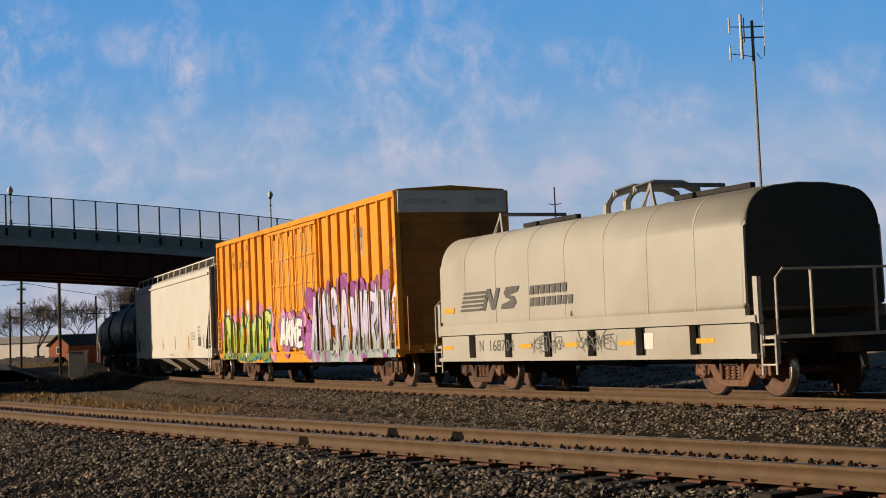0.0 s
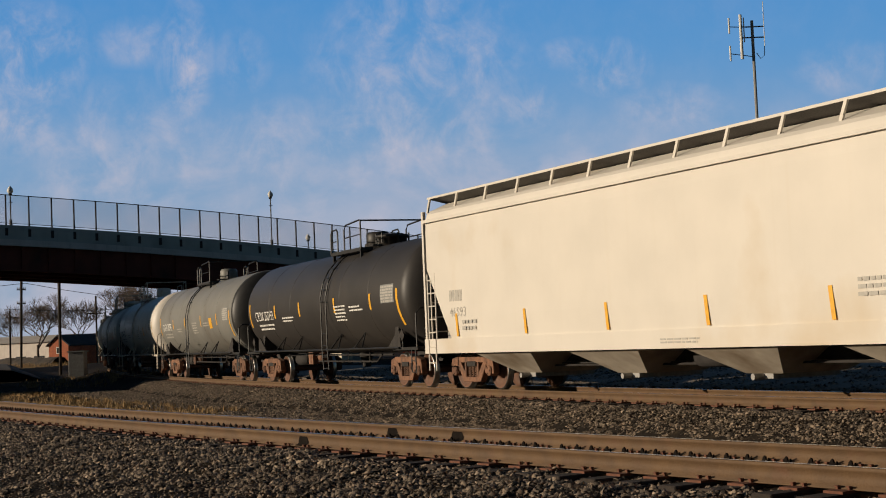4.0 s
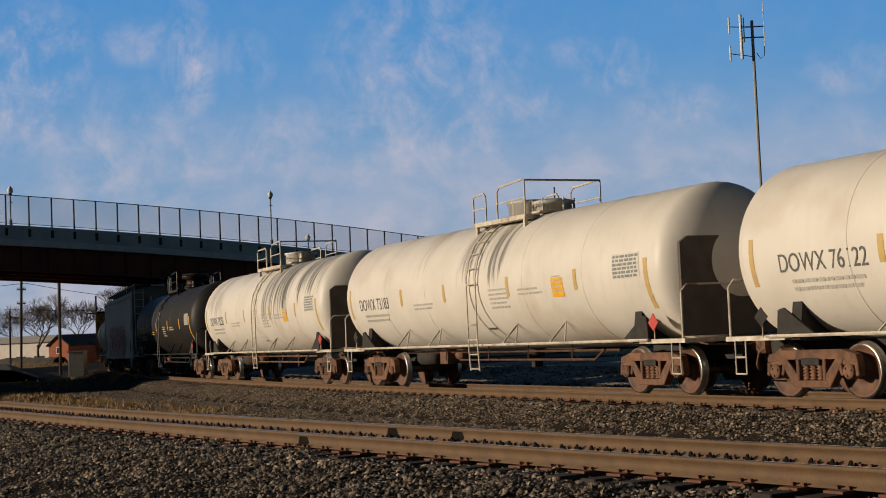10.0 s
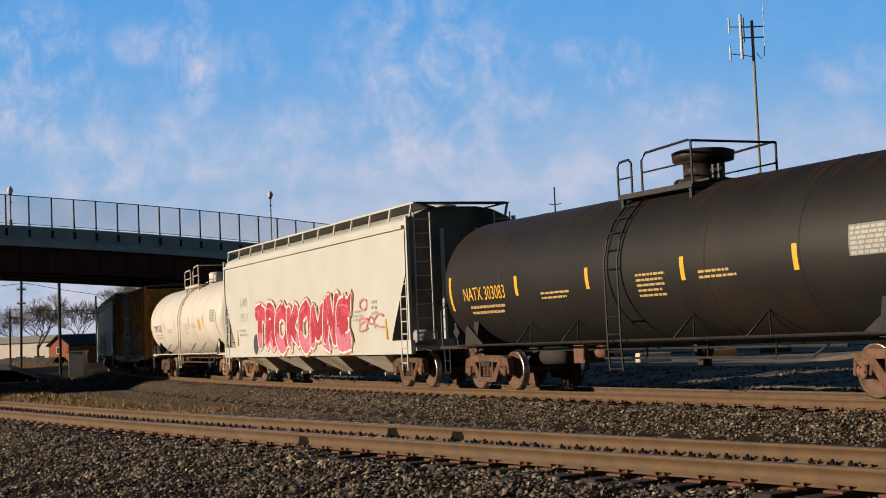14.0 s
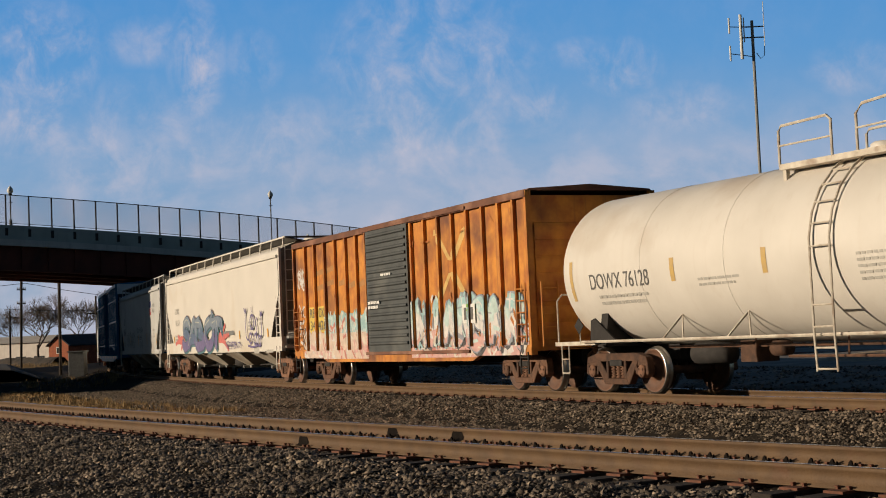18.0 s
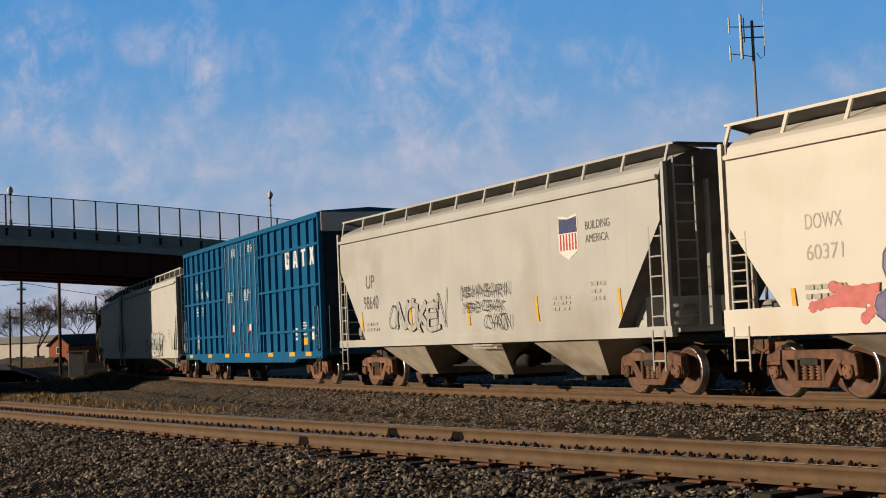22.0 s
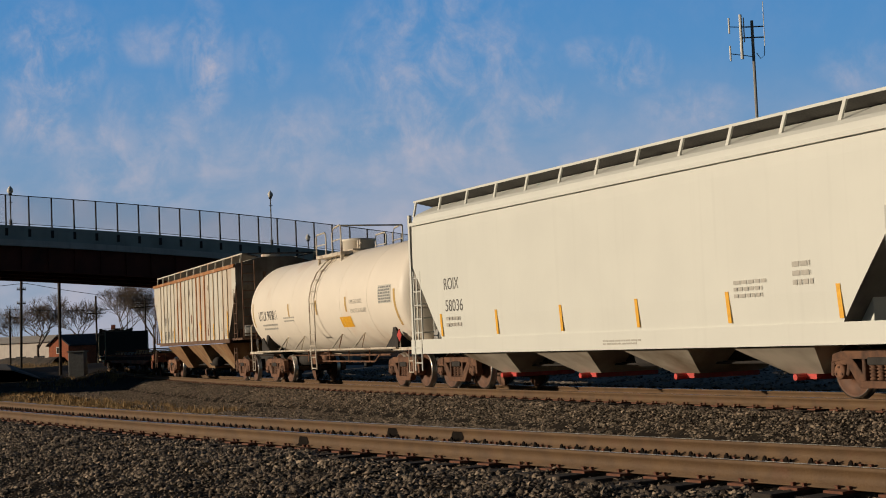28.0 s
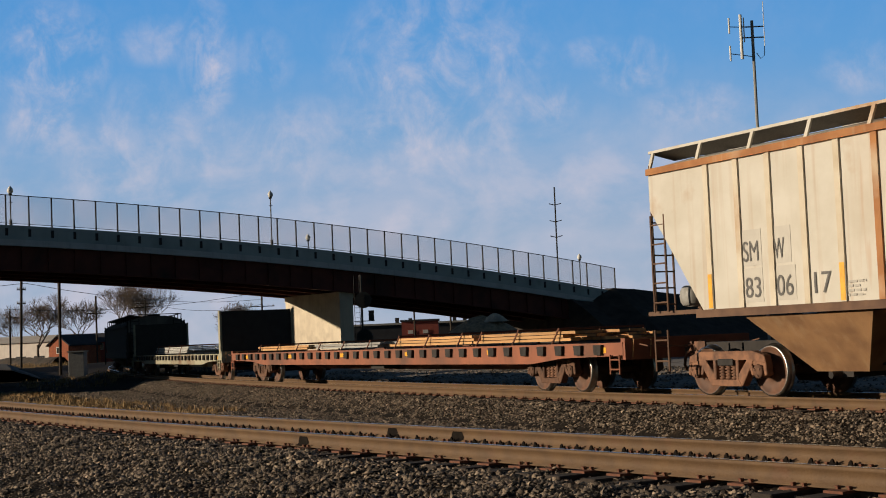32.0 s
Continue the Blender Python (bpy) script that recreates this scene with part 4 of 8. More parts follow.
    def shell_text(body, size, material, width, x, z):
        """Lettering that follows the round of the shell."""
        me = text_mesh(body, size, material, width)
        for v in me.vertices:
            zz = z + v.co.y
            v.co = (x + v.co.x, -math.sqrt((radius + 0.007) ** 2 - (zz - zc) ** 2), zz)
        part("lettering", me, None, ob)

    lean_at = 2.2
    strip_mat = "yellow" if num_mat != "blackmark" else M["fadedstrip"]
    curved(-h + 0.14, -h + 0.25, 82, 112, strip_mat)
    for x in strips:
        curved(x, x + 0.13, 87, 103, strip_mat)
    curved(h - 0.36, h - 0.22, 85, 122, strip_mat)
    if number:
        shell_text(mark + " " + number, 0.44, num_mat, 2.05, -h + 0.85, lean_at - 0.08)
    mk = "white" if paint_mat is T_BLACK else "fadedstrip" if num_mat == "yellow" else "greymark"
    curved_lines(-h + 1.1, (1.93, 1.80), (1.7, 1.6), mk, 0.06, 3)
    if fine:
        curved_lines(ladder_at + 0.75, (2.30, 2.20, 2.10, 2.0, 1.9), (1.0, 0.9, 0.95, 0.8, 0.9), mk, 0.045, 4)
    curved_lines(-3.4, (2.12, 2.02), (1.2, 1.05), mk, 0.045, 5)
    if fine:
        curved_lines(3.2 if ladder_at > 1 else 2.4, (2.25, 2.15), (0.9, 1.1), mk, 0.045, 6)
    if num_mat == "blackmark" or paint_mat is T_GREY:
        curved(*(sign or (h - 4.0, h - 3.5, 92, 107)), "yellow", "placard", 2)
    if num_mat == "blackmark" and not sign:
        curved_lines(h - 3.94, [2.16 + 0.075 * i for i in range(5)], [0.46, 0.3, 0.42, 0.38, 0.4], "greymark", 0.03, 12)
    if patch != "none":
        dim = num_mat != "blackmark"
        curved(h - 1.5, h - 0.5, 80, 98, M["gridsheet"] if dim else M["labelsheet"], "notice_panel", 3)
        curved_lines(h - 1.46, [2.30 + 0.078 * i for i in range(6)], [0.90, 0.92, 0.9, 0.92, 0.90, 0.92], "greymark" if dim else "gridsheet", 0.05, 9)
    for k in (-1, 1):
        b2 = B()
        c = k * (h - 1.0)
        prism(b2, [(0, -0.17), (0.17, 0), (0, 0.17), (-0.17, 0)], -0.006, 0.006)
        part("diamond_placard", b2, placard if k > 0 else "dark", ob, at=pose(c + k * 0.75, -1.47, 1.40))
        grab(ob, [(c + k * 0.75, -1.45, 1.05), (c + k * 0.75, -1.45, 1.56)], rail_mat, 0.014, "placard_post")
    return ob, shell, shell_text


def tank_paint(name, base, second, stain, amount, streak=0.35, rough=0.5, spec=0.4):
    return mat(name, base, second, 0.9, rough, bump=0.06, bump_scale=3, stain=stain, stain_amount=amount, streak=streak, spec=spec)


labelsheet = mat("printed_notice", (0.60, 0.57, 0.50), (0.52, 0.49, 0.43), 8, 0.6)
M["labelsheet"] = labelsheet
M["gridsheet"] = mat("dark_printed_grid", (0.17, 0.17, 0.165), (0.24, 0.24, 0.23), 20, 0.6)
M["creamrail"] = mat("cream_painted_steel", (0.62, 0.56, 0.46), (0.45, 0.38, 0.30), 6, 0.6, stain=(0.22, 0.13, 0.08), stain_amount=0.25)
M["fadedstrip"] = mat("faded_reflective_strip", (0.52, 0.34, 0.10), (0.46, 0.31, 0.14), 8, 0.6)


def soot_on(m, bands, zlo, tone=(0.070, 0.066, 0.060, 1)):
    """Dark runs of spilled product down the shell, between given places along the tank."""
    n, l = m.node_tree.nodes, m.node_tree.links
    b = n["Principled BSDF"]
    old = b.inputs["Base Color"].links[0].from_socket
    sep = n.new("ShaderNodeSeparateXYZ")
    at = n.new("ShaderNodeTexCoord").outputs["Object"]
    l.new(at, sep.inputs[0])

    def node(op, a, c):
        q = n.new("ShaderNodeMath")
        q.operation = op
        for sock, v in ((q.inputs[0], a), (q.inputs[1], c)):
            if hasattr(v, "links"):
                l.new(v, sock)
            else:
                sock.default_value = v
        return q.outputs[0]

    def step(v, lo, hi):
        r = n.new("ShaderNodeMapRange")
        r.interpolation_type = "SMOOTHSTEP"
        r.inputs[1].default_value, r.inputs[2].default_value = lo, hi
        l.new(v, r.inputs[0])
        return r.outputs[0]

    mp = n.new("ShaderNodeMapping")
    mp.inputs["Scale"].default_value = (1, 0.05, 0.07)
    l.new(at, mp.inputs[0])
    fine = n.new("ShaderNodeTexNoise")
    fine.inputs["Scale"].default_value, fine.inputs["Detail"].default_value = 8.0, 9
    l.new(mp.outputs[0], fine.inputs["Vector"])
    runs = step(fine.outputs[0], 0.44, 0.58)
    wander = node("MULTIPLY", node("SUBTRACT", fine.outputs[0], 0.5), 2.6)
    z = node("ADD", sep.outputs[2], wander)
    total = None
    for x0, x1, amount, low in bands:
        f = node("MULTIPLY", step(sep.outputs[0], x0 - 0.25, x0 + 0.2), node("SUBTRACT", 1.0, step(sep.outputs[0], x1 - 0.2, x1 + 0.25)))
        f = node("MULTIPLY", node("MULTIPLY", f, step(z, low - 0.25, low + 0.35)), amount)
        total = f if total is None else node("MAXIMUM", total, f)
    mx = n.new("ShaderNodeMix")
    mx.data_type = "RGBA"
    l.new(node("MULTIPLY", total, node("ADD", node("MULTIPLY", runs, 0.75), 0.25)), mx.inputs[0])
    l.new(old, mx.inputs[6])
    mx.inputs[7].default_value = tone
    l.new(mx.outputs[2], b.inputs["Base Color"])
    return m


# head shield: grime, and the shade of the car's front mixed into the colour
M["shield"] = mat("grimy_shaded_shield_paint", (0.11, 0.09, 0.075), (0.07, 0.058, 0.05), 2, 0.8, stain=(0.2, 0.17, 0.13), stain_amount=0.2)
T_BLACK = tank_paint("black_tank_paint", (0.040, 0.036, 0.033), (0.030, 0.027, 0.025), (0.050, 0.043, 0.037), 0.3, 0.2, 0.5, 0.3)
T_RUSTBLACK = soot_on(tank_paint("rusty_black_tank_paint", (0.017, 0.0155, 0.014), (0.012, 0.011, 0.010), (0.030, 0.019, 0.014), 0.3, 0.3, 0.55, 0.22), ((-8.5, 8.5, 0.35, 3.98),), 0, (0.10, 0.035, 0.018, 1))
T_GREY = tank_paint("grey_tank_paint", (0.195, 0.19, 0.17), (0.165, 0.16, 0.145), (0.12, 0.105, 0.085), 0.3, 0.3, 0.55)
CREAM = ((0.655, 0.608, 0.540), (0.585, 0.54, 0.475), (0.47, 0.38, 0.29), 0.16, 0.24)
T_CREAM = tank_paint("cream_tank_paint", *CREAM)
T_DIRTY = soot_on(tank_paint("grimy_cream_tank_paint", *CREAM), ((-0.6, 0.5, 0.55, 2.75), (0.8, 1.7, 0.8, 2.7), (-3.2, -2.6, 0.3, 3.0)), 0)
T_SOOT = soot_on(tank_paint("soot_streaked_cream_paint", *CREAM), ((1.0, 2.2, 0.80, 2.2), (2.0, 4.2, 0.95, 2.5), (4.9, 7.3, 0.85, 3.0), (-7.0, -5.2, 0.4, 2.7)), 0)
T_CLEAN = tank_paint("clean_cream_tank_paint", (0.78, 0.705, 0.60), (0.74, 0.67, 0.57), (0.66, 0.50, 0.37), 0.1, 0.08)
tank_car("black tank car with white stencils and yellow reflective strips", 119.1, 133.7, T_BLACK, "black", number="250193", mark="CRDX", num_mat="white", placard="dark", dome="round", ladder_at=1.15, deck=(0.25, 2.9), dome_at=1.7, lid=True)
tank_car("grey tank car with yellow strips and a black end railing", 101.4, 116.5, T_GREY, "black", number="70775", mark="GATX", num_mat="white", placard="dark", ladder_at=-0.65, deck=(-1.15, 1.35), dome_at=0.4, dark_head=True)
tank_car("cream tank car with a wide white railed platform", 84.25, 99.0, T_CREAM, "creamrail", number="76122", mark="DOWX", dome="round", deck=(-1.75, 1.35), dome_at=0.25)
tank_car("grimy cream tank car with soot runs beside its ladder", 65.7, 81.6, T_DIRTY, "creamrail", number="73183", mark="DOWX", dome="wide", ladder_at=0.2, deck=(-0.75, 1.9), dome_at=0.3, lid=True, shield=True, placard="red")
tank_car("cream tank car streaked with black soot", 48.1, 63.1, T_SOOT, "creamrail", number="73253", mark="DOWX", dome="wide", ladder_at=0.1, deck=(-1.35, 1.6), dome_at=0.65, shield=True, placard="red")
tank_car("black tank car with rust along its top and yellow stencils", 29.25, 45.1, T_RUSTBLACK, "black", number="303083", mark="NATX", num_mat="yellow", placard="red", dome="hat", strips=(-4.5, -1.5, 1.85, 5.05), ladder_at=-0.4, deck=(-0.95, 1.6), dome_at=0.6)
tank_car("cream tank car with a railed platform and faint graffiti", -8.7, 7.0, T_CREAM, "creamrail", number="76128", mark="DOWX", dome="round", deck=(-1.6, 1.5), dome_at=0.55)
tk = tank_car("clean cream tank car with black hazard lettering", -143.0, -129.0, T_CLEAN, "creamrail", number="903011", mark="UTLX", dome="wide", ladder_at=-0.08, deck=(-1.3, 1.05), dome_at=-0.2, strips=(-2.78, 0.04, 2.76), fine=False, placard="red", sign=(2.1, 3.05, 108, 120))
for i, line in enumerate(("ETHYLENE OXIDE", "INHALATION HAZARD")):
    tk[2](line, 0.17, "greymark", 1.05 + 0.25 * i, 3.15, 2.36 - 0.26 * i)


# ---- covered hoppers ----
def hopper_car(label, rear, front, body_mat, frame_mat, bays=4, top=4.45, ribs=0, curved=True, slope_z=2.98, slope_x=1.2, sill=(0.90, 1.26), post_step=1.5, chute_mat=None, wide=SIDE,
               walk_mat=None, trough=True, inset=1.65, chute_drop=0.48, chute_w=0.31, gate_mat="steelrail"):
    ob, length = railcar("covered_hopper", label, "hopper car", rear, front, inset, inset)
    h = length / 2
    e = h - 0.35
    z0, z1 = sill
    # body: the sides end in a slope above each truck
    bm = B()
    sect = [(-wide + 0.02, z1), (-wide, z1 + 0.5), (-wide, top - 0.55), (-wide + 0.015, top - 0.25), (-wide + 0.06, top - 0.08), (-wide + 0.15, top), (-0.95, top + 0.20), (-0.5, top + 0.27), (0.5, top + 0.27), (0.95, top + 0.20), (wide - 0.15, top), (wide - 0.06, top - 0.08), (wide - 0.015, top - 0.25), (wide, top - 0.55), (wide, z1 + 0.5), (wide - 0.02, z1)] if curved else \
           [(-wide, z1), (-wide, top - 0.10), (-wide + 0.03, top), (-0.55, top + 0.24), (0.55, top + 0.24), (wide - 0.03, top), (wide, top - 0.10), (wide, z1)]

    def end_x(z):
        if z >= slope_z:
            return e
        return e - slope_x * (slope_z - z) / (slope_z - z1)

    full = []
    for p, q in zip(sect, sect[1:]):
        full.append(p)
        if (p[1] - slope_z) * (q[1] - slope_z) < 0:
            f = (slope_z - p[1]) / (q[1] - p[1])
            full.append((p[0] + (q[0] - p[0]) * f, slope_z))
    full.append(sect[-1])
    ringA = [bm.verts.new((-end_x(z), y, z)) for y, z in full]
    ringB = [bm.verts.new((end_x(z), y, z)) for y, z in full]
    n = len(full)
    for k in range(n):
        f = bm.faces.new((ringA[k], ringA[(k + 1) % n], ringB[(k + 1) % n], ringB[k]))
        f.smooth = False
    half = n // 2
    # end faces take a paint darkened for grime and for their shade
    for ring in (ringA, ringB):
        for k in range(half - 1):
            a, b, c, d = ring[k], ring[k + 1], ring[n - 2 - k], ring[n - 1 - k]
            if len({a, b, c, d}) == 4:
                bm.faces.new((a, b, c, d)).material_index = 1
    part("body", bm, [body_mat, "grimeshade"], ob)
    # side sills, end posts and the deep bolster brackets
    for sgn in (-1, 1):
        bm = B()
        y0, y1 = (-wide - 0.015, -wide + 0.10) if sgn < 0 else (wide - 0.10, wide + 0.015)
        reach = h - 0.1 if trough else e - slope_x + 0.2
        box(bm, -reach, reach, y0, y1, z0, z1)
        for k in (-1, 1):
            x = k * (h - 0.2)
            if trough:
                box(bm, x - 0.05, x + 0.05, y0 + 0.005, y1 - 0.03, z0, top)
        part("side_sill", bm, frame_mat, ob)
    bm = B()
    for y in (-1, 1):
        box(bm, -e, e, y * (wide + 0.03) - 0.035, y * (wide + 0.03) + 0.035, top - (0.30 if not ribs else 0.12), top - (0.22 if not ribs else 0.0))
    part("roof_edge", bm, frame_mat if not ribs else "rib_rust", ob)
    if ribs:
        for i in range(ribs):
            x = -6.95 + 14.25 * i / (ribs - 1)
            for y0, y1 in ((-wide - 0.07, -wide), (wide, wide + 0.07)):
                bm = B()
                box(bm, x - 0.065, x + 0.065, y0 + (0.035 if y0 < 0 else 0), y1, z1, top - 0.12)
                part("rib", bm, "rib_rust" if i in (5, 6, 10, 11, 12) else "rib_pale", ob)
    # ends: slope sheet bracing, ladder, platform
    for k in (-1, 1):
        bm = B()
        x = k * (h - 0.35)
        for y in (-0.5, 0.5):
            tube(bm, [(x, y, z1), (x, y, top - 0.3)], 0.06, 6)
        box(bm, min(x - k * 1.3, x + k * 0.35), max(x - k * 1.3, x + k * 0.35), -wide + 0.1, wide - 0.1, z0 + 0.08, z0 + 0.16)
        box(bm, min(x - k * 1.6, x - k * 1.2), max(x - k * 1.6, x - k * 1.2), -1.2, 1.2, z0 + 0.1, z1 + 0.7)
        part("end_frame", bm, frame_mat, ob)
        bm = B()
        lathe(bm, [(-0.3, 0.05), (-0.28, 0.2), (0.28, 0.2), (0.3, 0.05)], "y", 12, off=(x - k * 0.45, -0.9, z0 + 0.42))
        part("brake_cylinder", bm, "steelrail", ob)
        bm = B()
        box(bm, x - 0.12, x + 0.12, -0.2, 0.3, z0 + 0.14, z0 + 0.75)
        part("valve_box", bm, "dark", ob)
        xl = k * (h - 0.55)
        ladder(ob, xl, -wide - 0.02, 0.48, 1.25, 0.4, 2, frame_mat, "x", name="step")
        ladder(ob, xl, -wide + 0.01, z1, slope_z - 0.1, 0.42, 5, frame_mat, "x")
        ladder(ob, k * (h - 0.12), -1.15, z1, top + 0.1, 0.45, 9, frame_mat, "y")
        ladder(ob, k * (h - 0.12), 1.15, z1, top + 0.1, 0.45, 9, frame_mat, "y")
    under_gear(ob, length)
    # outlets under each bay
    lo = z0 - 0.02
    span = (2 * e - 2 * slope_x - 0.4)
    for i in range(bays):
        w = span / bays
        cx = -span / 2 + w * (i + 0.5)
        bm = B()
        ring = []
        for (dx, dy, z) in ((w * chute_w, 1.45, lo), (w * chute_w * 0.40, 0.72, lo - chute_drop)):
            ring.append([bm.verts.new((cx + a * dx, b * dy, z)) for a, b in ((-1, -1), (1, -1), (1, 1), (-1, 1))])
        for j in range(4):
            bm.faces.new((ring[0][j], ring[0][(j + 1) % 4], ring[1][(j + 1) % 4], ring[1][j]))
        bm.faces.new(ring[0])
        bm.faces.new(ring[1])
        chute = part("hopper_chute", bm, chute_mat or "chute", ob)
        bm = B()
        box(bm, cx - 0.3, cx + 0.3, -0.76, 0.76, lo - chute_drop - 0.09, lo - chute_drop)
        tube(bm, [(cx, -0.98, lo - chute_drop - 0.05), (cx, 0.98, lo - chute_drop - 0.05)], 0.06, 8)
        part("outlet_gate", bm, gate_mat, chute)
    # running board on the roof
    zr = top + 0.31
    for k in (-1, 1):
        bm = B()
        prism(bm, [(k * 1.34, zr + 0.05), (k * 1.34, zr + 0.02), (k * 0.76, zr - 0.10), (k * 0.76, zr - 0.065)], -h + 0.1, h - 0.1, "x")
        part("running_board", bm, walk_mat or frame_mat, ob)
        bm = B()
        x = k * (h - 0.35)
        box(bm, x - 0.25, x + 0.25, -1.3, 1.3, zr + 0.03, zr + 0.06)
        part("end_board", bm, walk_mat or frame_mat, ob)
    bm = B()
    for y in (-1.36, 1.36):
        box(bm, -h + 0.1, h - 0.1, y - 0.012, y + 0.012, zr + 0.015, zr + 0.065)
    part("board_edge", bm, body_mat, ob)
    count = int(2 * h / post_step)
    for i in range(count + 1):
        x = -h + 0.25 + (2 * h - 0.5) * i / count
        for y in (-1.37, 1.37):
            bm = B()
            prism(bm, [(x - 0.20, top - 0.02), (x - 0.12, top - 0.02), (x + 0.05, zr + 0.02), (x - 0.03, zr + 0.02)], y - 0.02, y + 0.02)
            part("running_board_bracket", bm, body_mat, ob)
    for i in range(bays * 2):
        bm = B()
        x = -e + 1.0 + (2 * e - 2.0) * i / (bays * 2 - 1)
        lathe(bm, [(top + 0.24, 0.35), (top + 0.38, 0.35), (top + 0.40, 0.1)], "z", 14, off=(x, 0, 0))
        part("roof_hatch", bm, body_mat, ob)
    return ob, length


def car_stencils(ob, h, z, seed, material="greymark", strips=5, strip_z=1.3, y=-SIDE - 0.012):
    for i in range(strips):
        x = -h + 1.9 + (2 * h - 3.8) * i / max(1, strips - 1)
        side_shape(ob, "reflective_strip", [(x, strip_z), (x + 0.1, strip_z), (x + 0.04, strip_z + 0.55), (x - 0.06, strip_z + 0.55)], "yellow", y)
    bars(ob, -h + 2.2, z - 0.75, 1.0, 0.3, 2, material, y, seed=seed)
    bars(ob, h - 4.6, z - 0.55, 1.0, 0.35, 3, material, y, seed=seed + 1)
    bars(ob, 0.2, 1.0, 1.4, 0.12, 2, material, y - 0.012, seed=seed + 2)
    bars(ob, h - 3.0, z - 0.4, 0.6, 0.45, 3, material, y, seed=seed + 3)


H_CREAM = mat("cream_hopper_paint", (0.655, 0.605, 0.53), (0.61, 0.565, 0.495), 0.8, 0.55, bump=0.08, bump_scale=2.5, stain=(0.55, 0.46, 0.34), stain_amount=0.12, streak=0.12)
H_WHITE = mat("off_white_hopper_paint", (0.53, 0.515, 0.475), (0.49, 0.475, 0.44), 0.8, 0.55, bump=0.08, bump_scale=2.5, stain=(0.5, 0.45, 0.37), stain_amount=0.12, streak=0.12)
H_GREY = mat("light_grey_hopper_paint", (0.47, 0.46, 0.43), (0.42, 0.41, 0.385), 0.8, 0.6, bump=0.08, bump_scale=2.5, stain=(0.32, 0.29, 0.25), stain_amount=0.25, streak=0.3)
H_PALE = mat("pale_grey_green_hopper_paint", (0.625, 0.625, 0.57), (0.595, 0.595, 0.545), 0.7, 0.55, bump=0.05, bump_scale=2.5, streak=0.05)
H_RUST = mat("rust_stained_white_paint", (0.56, 0.53, 0.465), (0.49, 0.455, 0.385), 1.6, 0.75, bump=0.2, bump_scale=8, stain=(0.36, 0.20, 0.09), stain_amount=0.06, streak=0.55)
soot_on(H_RUST, ((-3.2, -1.9, 0.30, 2.2), (1.4, 3.5, 0.45, 1.2), (2.3, 3.4, 0.55, 2.8), (6.3, 8, 0.4, 1.8)), 0, (0.40, 0.19, 0.07, 1))
M["rib_pale"] = mat("pale_rib_paint", (0.60, 0.54, 0.43), (0.48, 0.40, 0.29), 2, 0.75, stain=(0.36, 0.18, 0.07), stain_amount=0.25, streak=0.5)
M["rib_rust"] = mat("rusted_rib_paint", (0.40, 0.18, 0.065), (0.27, 0.11, 0.04), 2, 0.8, stain=(0.52, 0.42, 0.30), stain_amount=0.25, streak=0.4)
M["rustspot"] = mat("bare_rust_spot", (0.17, 0.065, 0.035), (0.11, 0.045, 0.028), 5, 0.9, bump=0.3)
M["rustframe"] = mat("rusty_dark_frame", (0.15, 0.085, 0.052), (0.09, 0.05, 0.034), 3, 0.85)
H_PATCH = mat("repainted_patch", (0.50, 0.47, 0.41), (0.44, 0.41, 0.36), 3, 0.7)
M["brownrust"] = mat("brown_rust", (0.30, 0.165, 0.075), (0.19, 0.10, 0.048), 2, 0.85, bump=0.3, stain=(0.40, 0.29, 0.17), stain_amount=0.3, streak=0.3)
# end grime plus the shade between cars, both in the colour
M["grimeshade"] = mat("grimy_shaded_end_paint", (0.20, 0.18, 0.155), (0.12, 0.105, 0.09), 1.5, 0.8, stain=(0.06, 0.05, 0.042), stain_amount=0.35, streak=0.5)
M["chute"] = mat("dusty_chute_paint", (0.46, 0.40, 0.32), (0.34, 0.29, 0.23), 2, 0.8, stain=(0.2, 0.15, 0.1), stain_amount=0.25)
M["gdk"] = mat("grey_overpaint", (0.20, 0.20, 0.19), (0.15, 0.15, 0.145), 5, 0.7)
M["grating"] = mat("dark_grating", (0.10, 0.095, 0.09), (0.06, 0.055, 0.05), 30, 0.7)

ob, L = hopper_car("cream covered hopper with four outlet bays", 135.1, 155.6, H_CREAM, H_CREAM, 4, walk_mat="grating")
side_text(ob, "46593", -L / 2 + 1.55, 1.78, 0.32, "greymark", 0.85)
bars(ob, -L / 2 + 1.55, 2.15, 0.8, 0.28, 1, "greymark", fill=0.95, seed=9)
car_stencils(ob, L / 2, 2.2, 3, strips=6)
side_shape(ob, "barcode_panel", [(L / 2 - 3.0, 1.38), (L / 2 - 2.45, 1.38), (L / 2 - 2.45, 1.75), (L / 2 - 3.0, 1.75)], "blackmark")

ob, L = hopper_car("off-white covered hopper with red and white graffiti", 8.2, 27.2, H_WHITE, H_WHITE, 4, walk_mat="grating")
side_text(ob, "39539", -L / 2 + 2.35, 2.15, 0.44, "greymark", 1.0)
side_text(ob, "XOMX", -L / 2 + 2.35, 2.68, 0.44, "greymark", 0.98)
car_stencils(ob, L / 2, 2.4, 5, strips=5)
P_RED = ((0.66, 0.62, 0.57), (0.05, 0.05, 0.055), (0.42, 0.025, 0.05), (0.60, 0.16, 0.26), (0.52, 0.05, 0.09), (0.74, 0.70, 0.66), (0.50, 0.22, 0.12))
g = bubbles(-L / 2 + 4.1, -L / 2 + 5.2, 1.2, 1.6, 6, [1], None, 3, 0.25)
g += lettering_shapes("TROKOMNE", -L / 2 + 4.3, -L / 2 + 14.4, 1.0, 2.75, 5, ((0.28, 3), (0.62, 2), (0.8, 4), (9, 2)), 3, 21, 0.20, 0.09, 0.06, halo=6, halo_w=0.14)
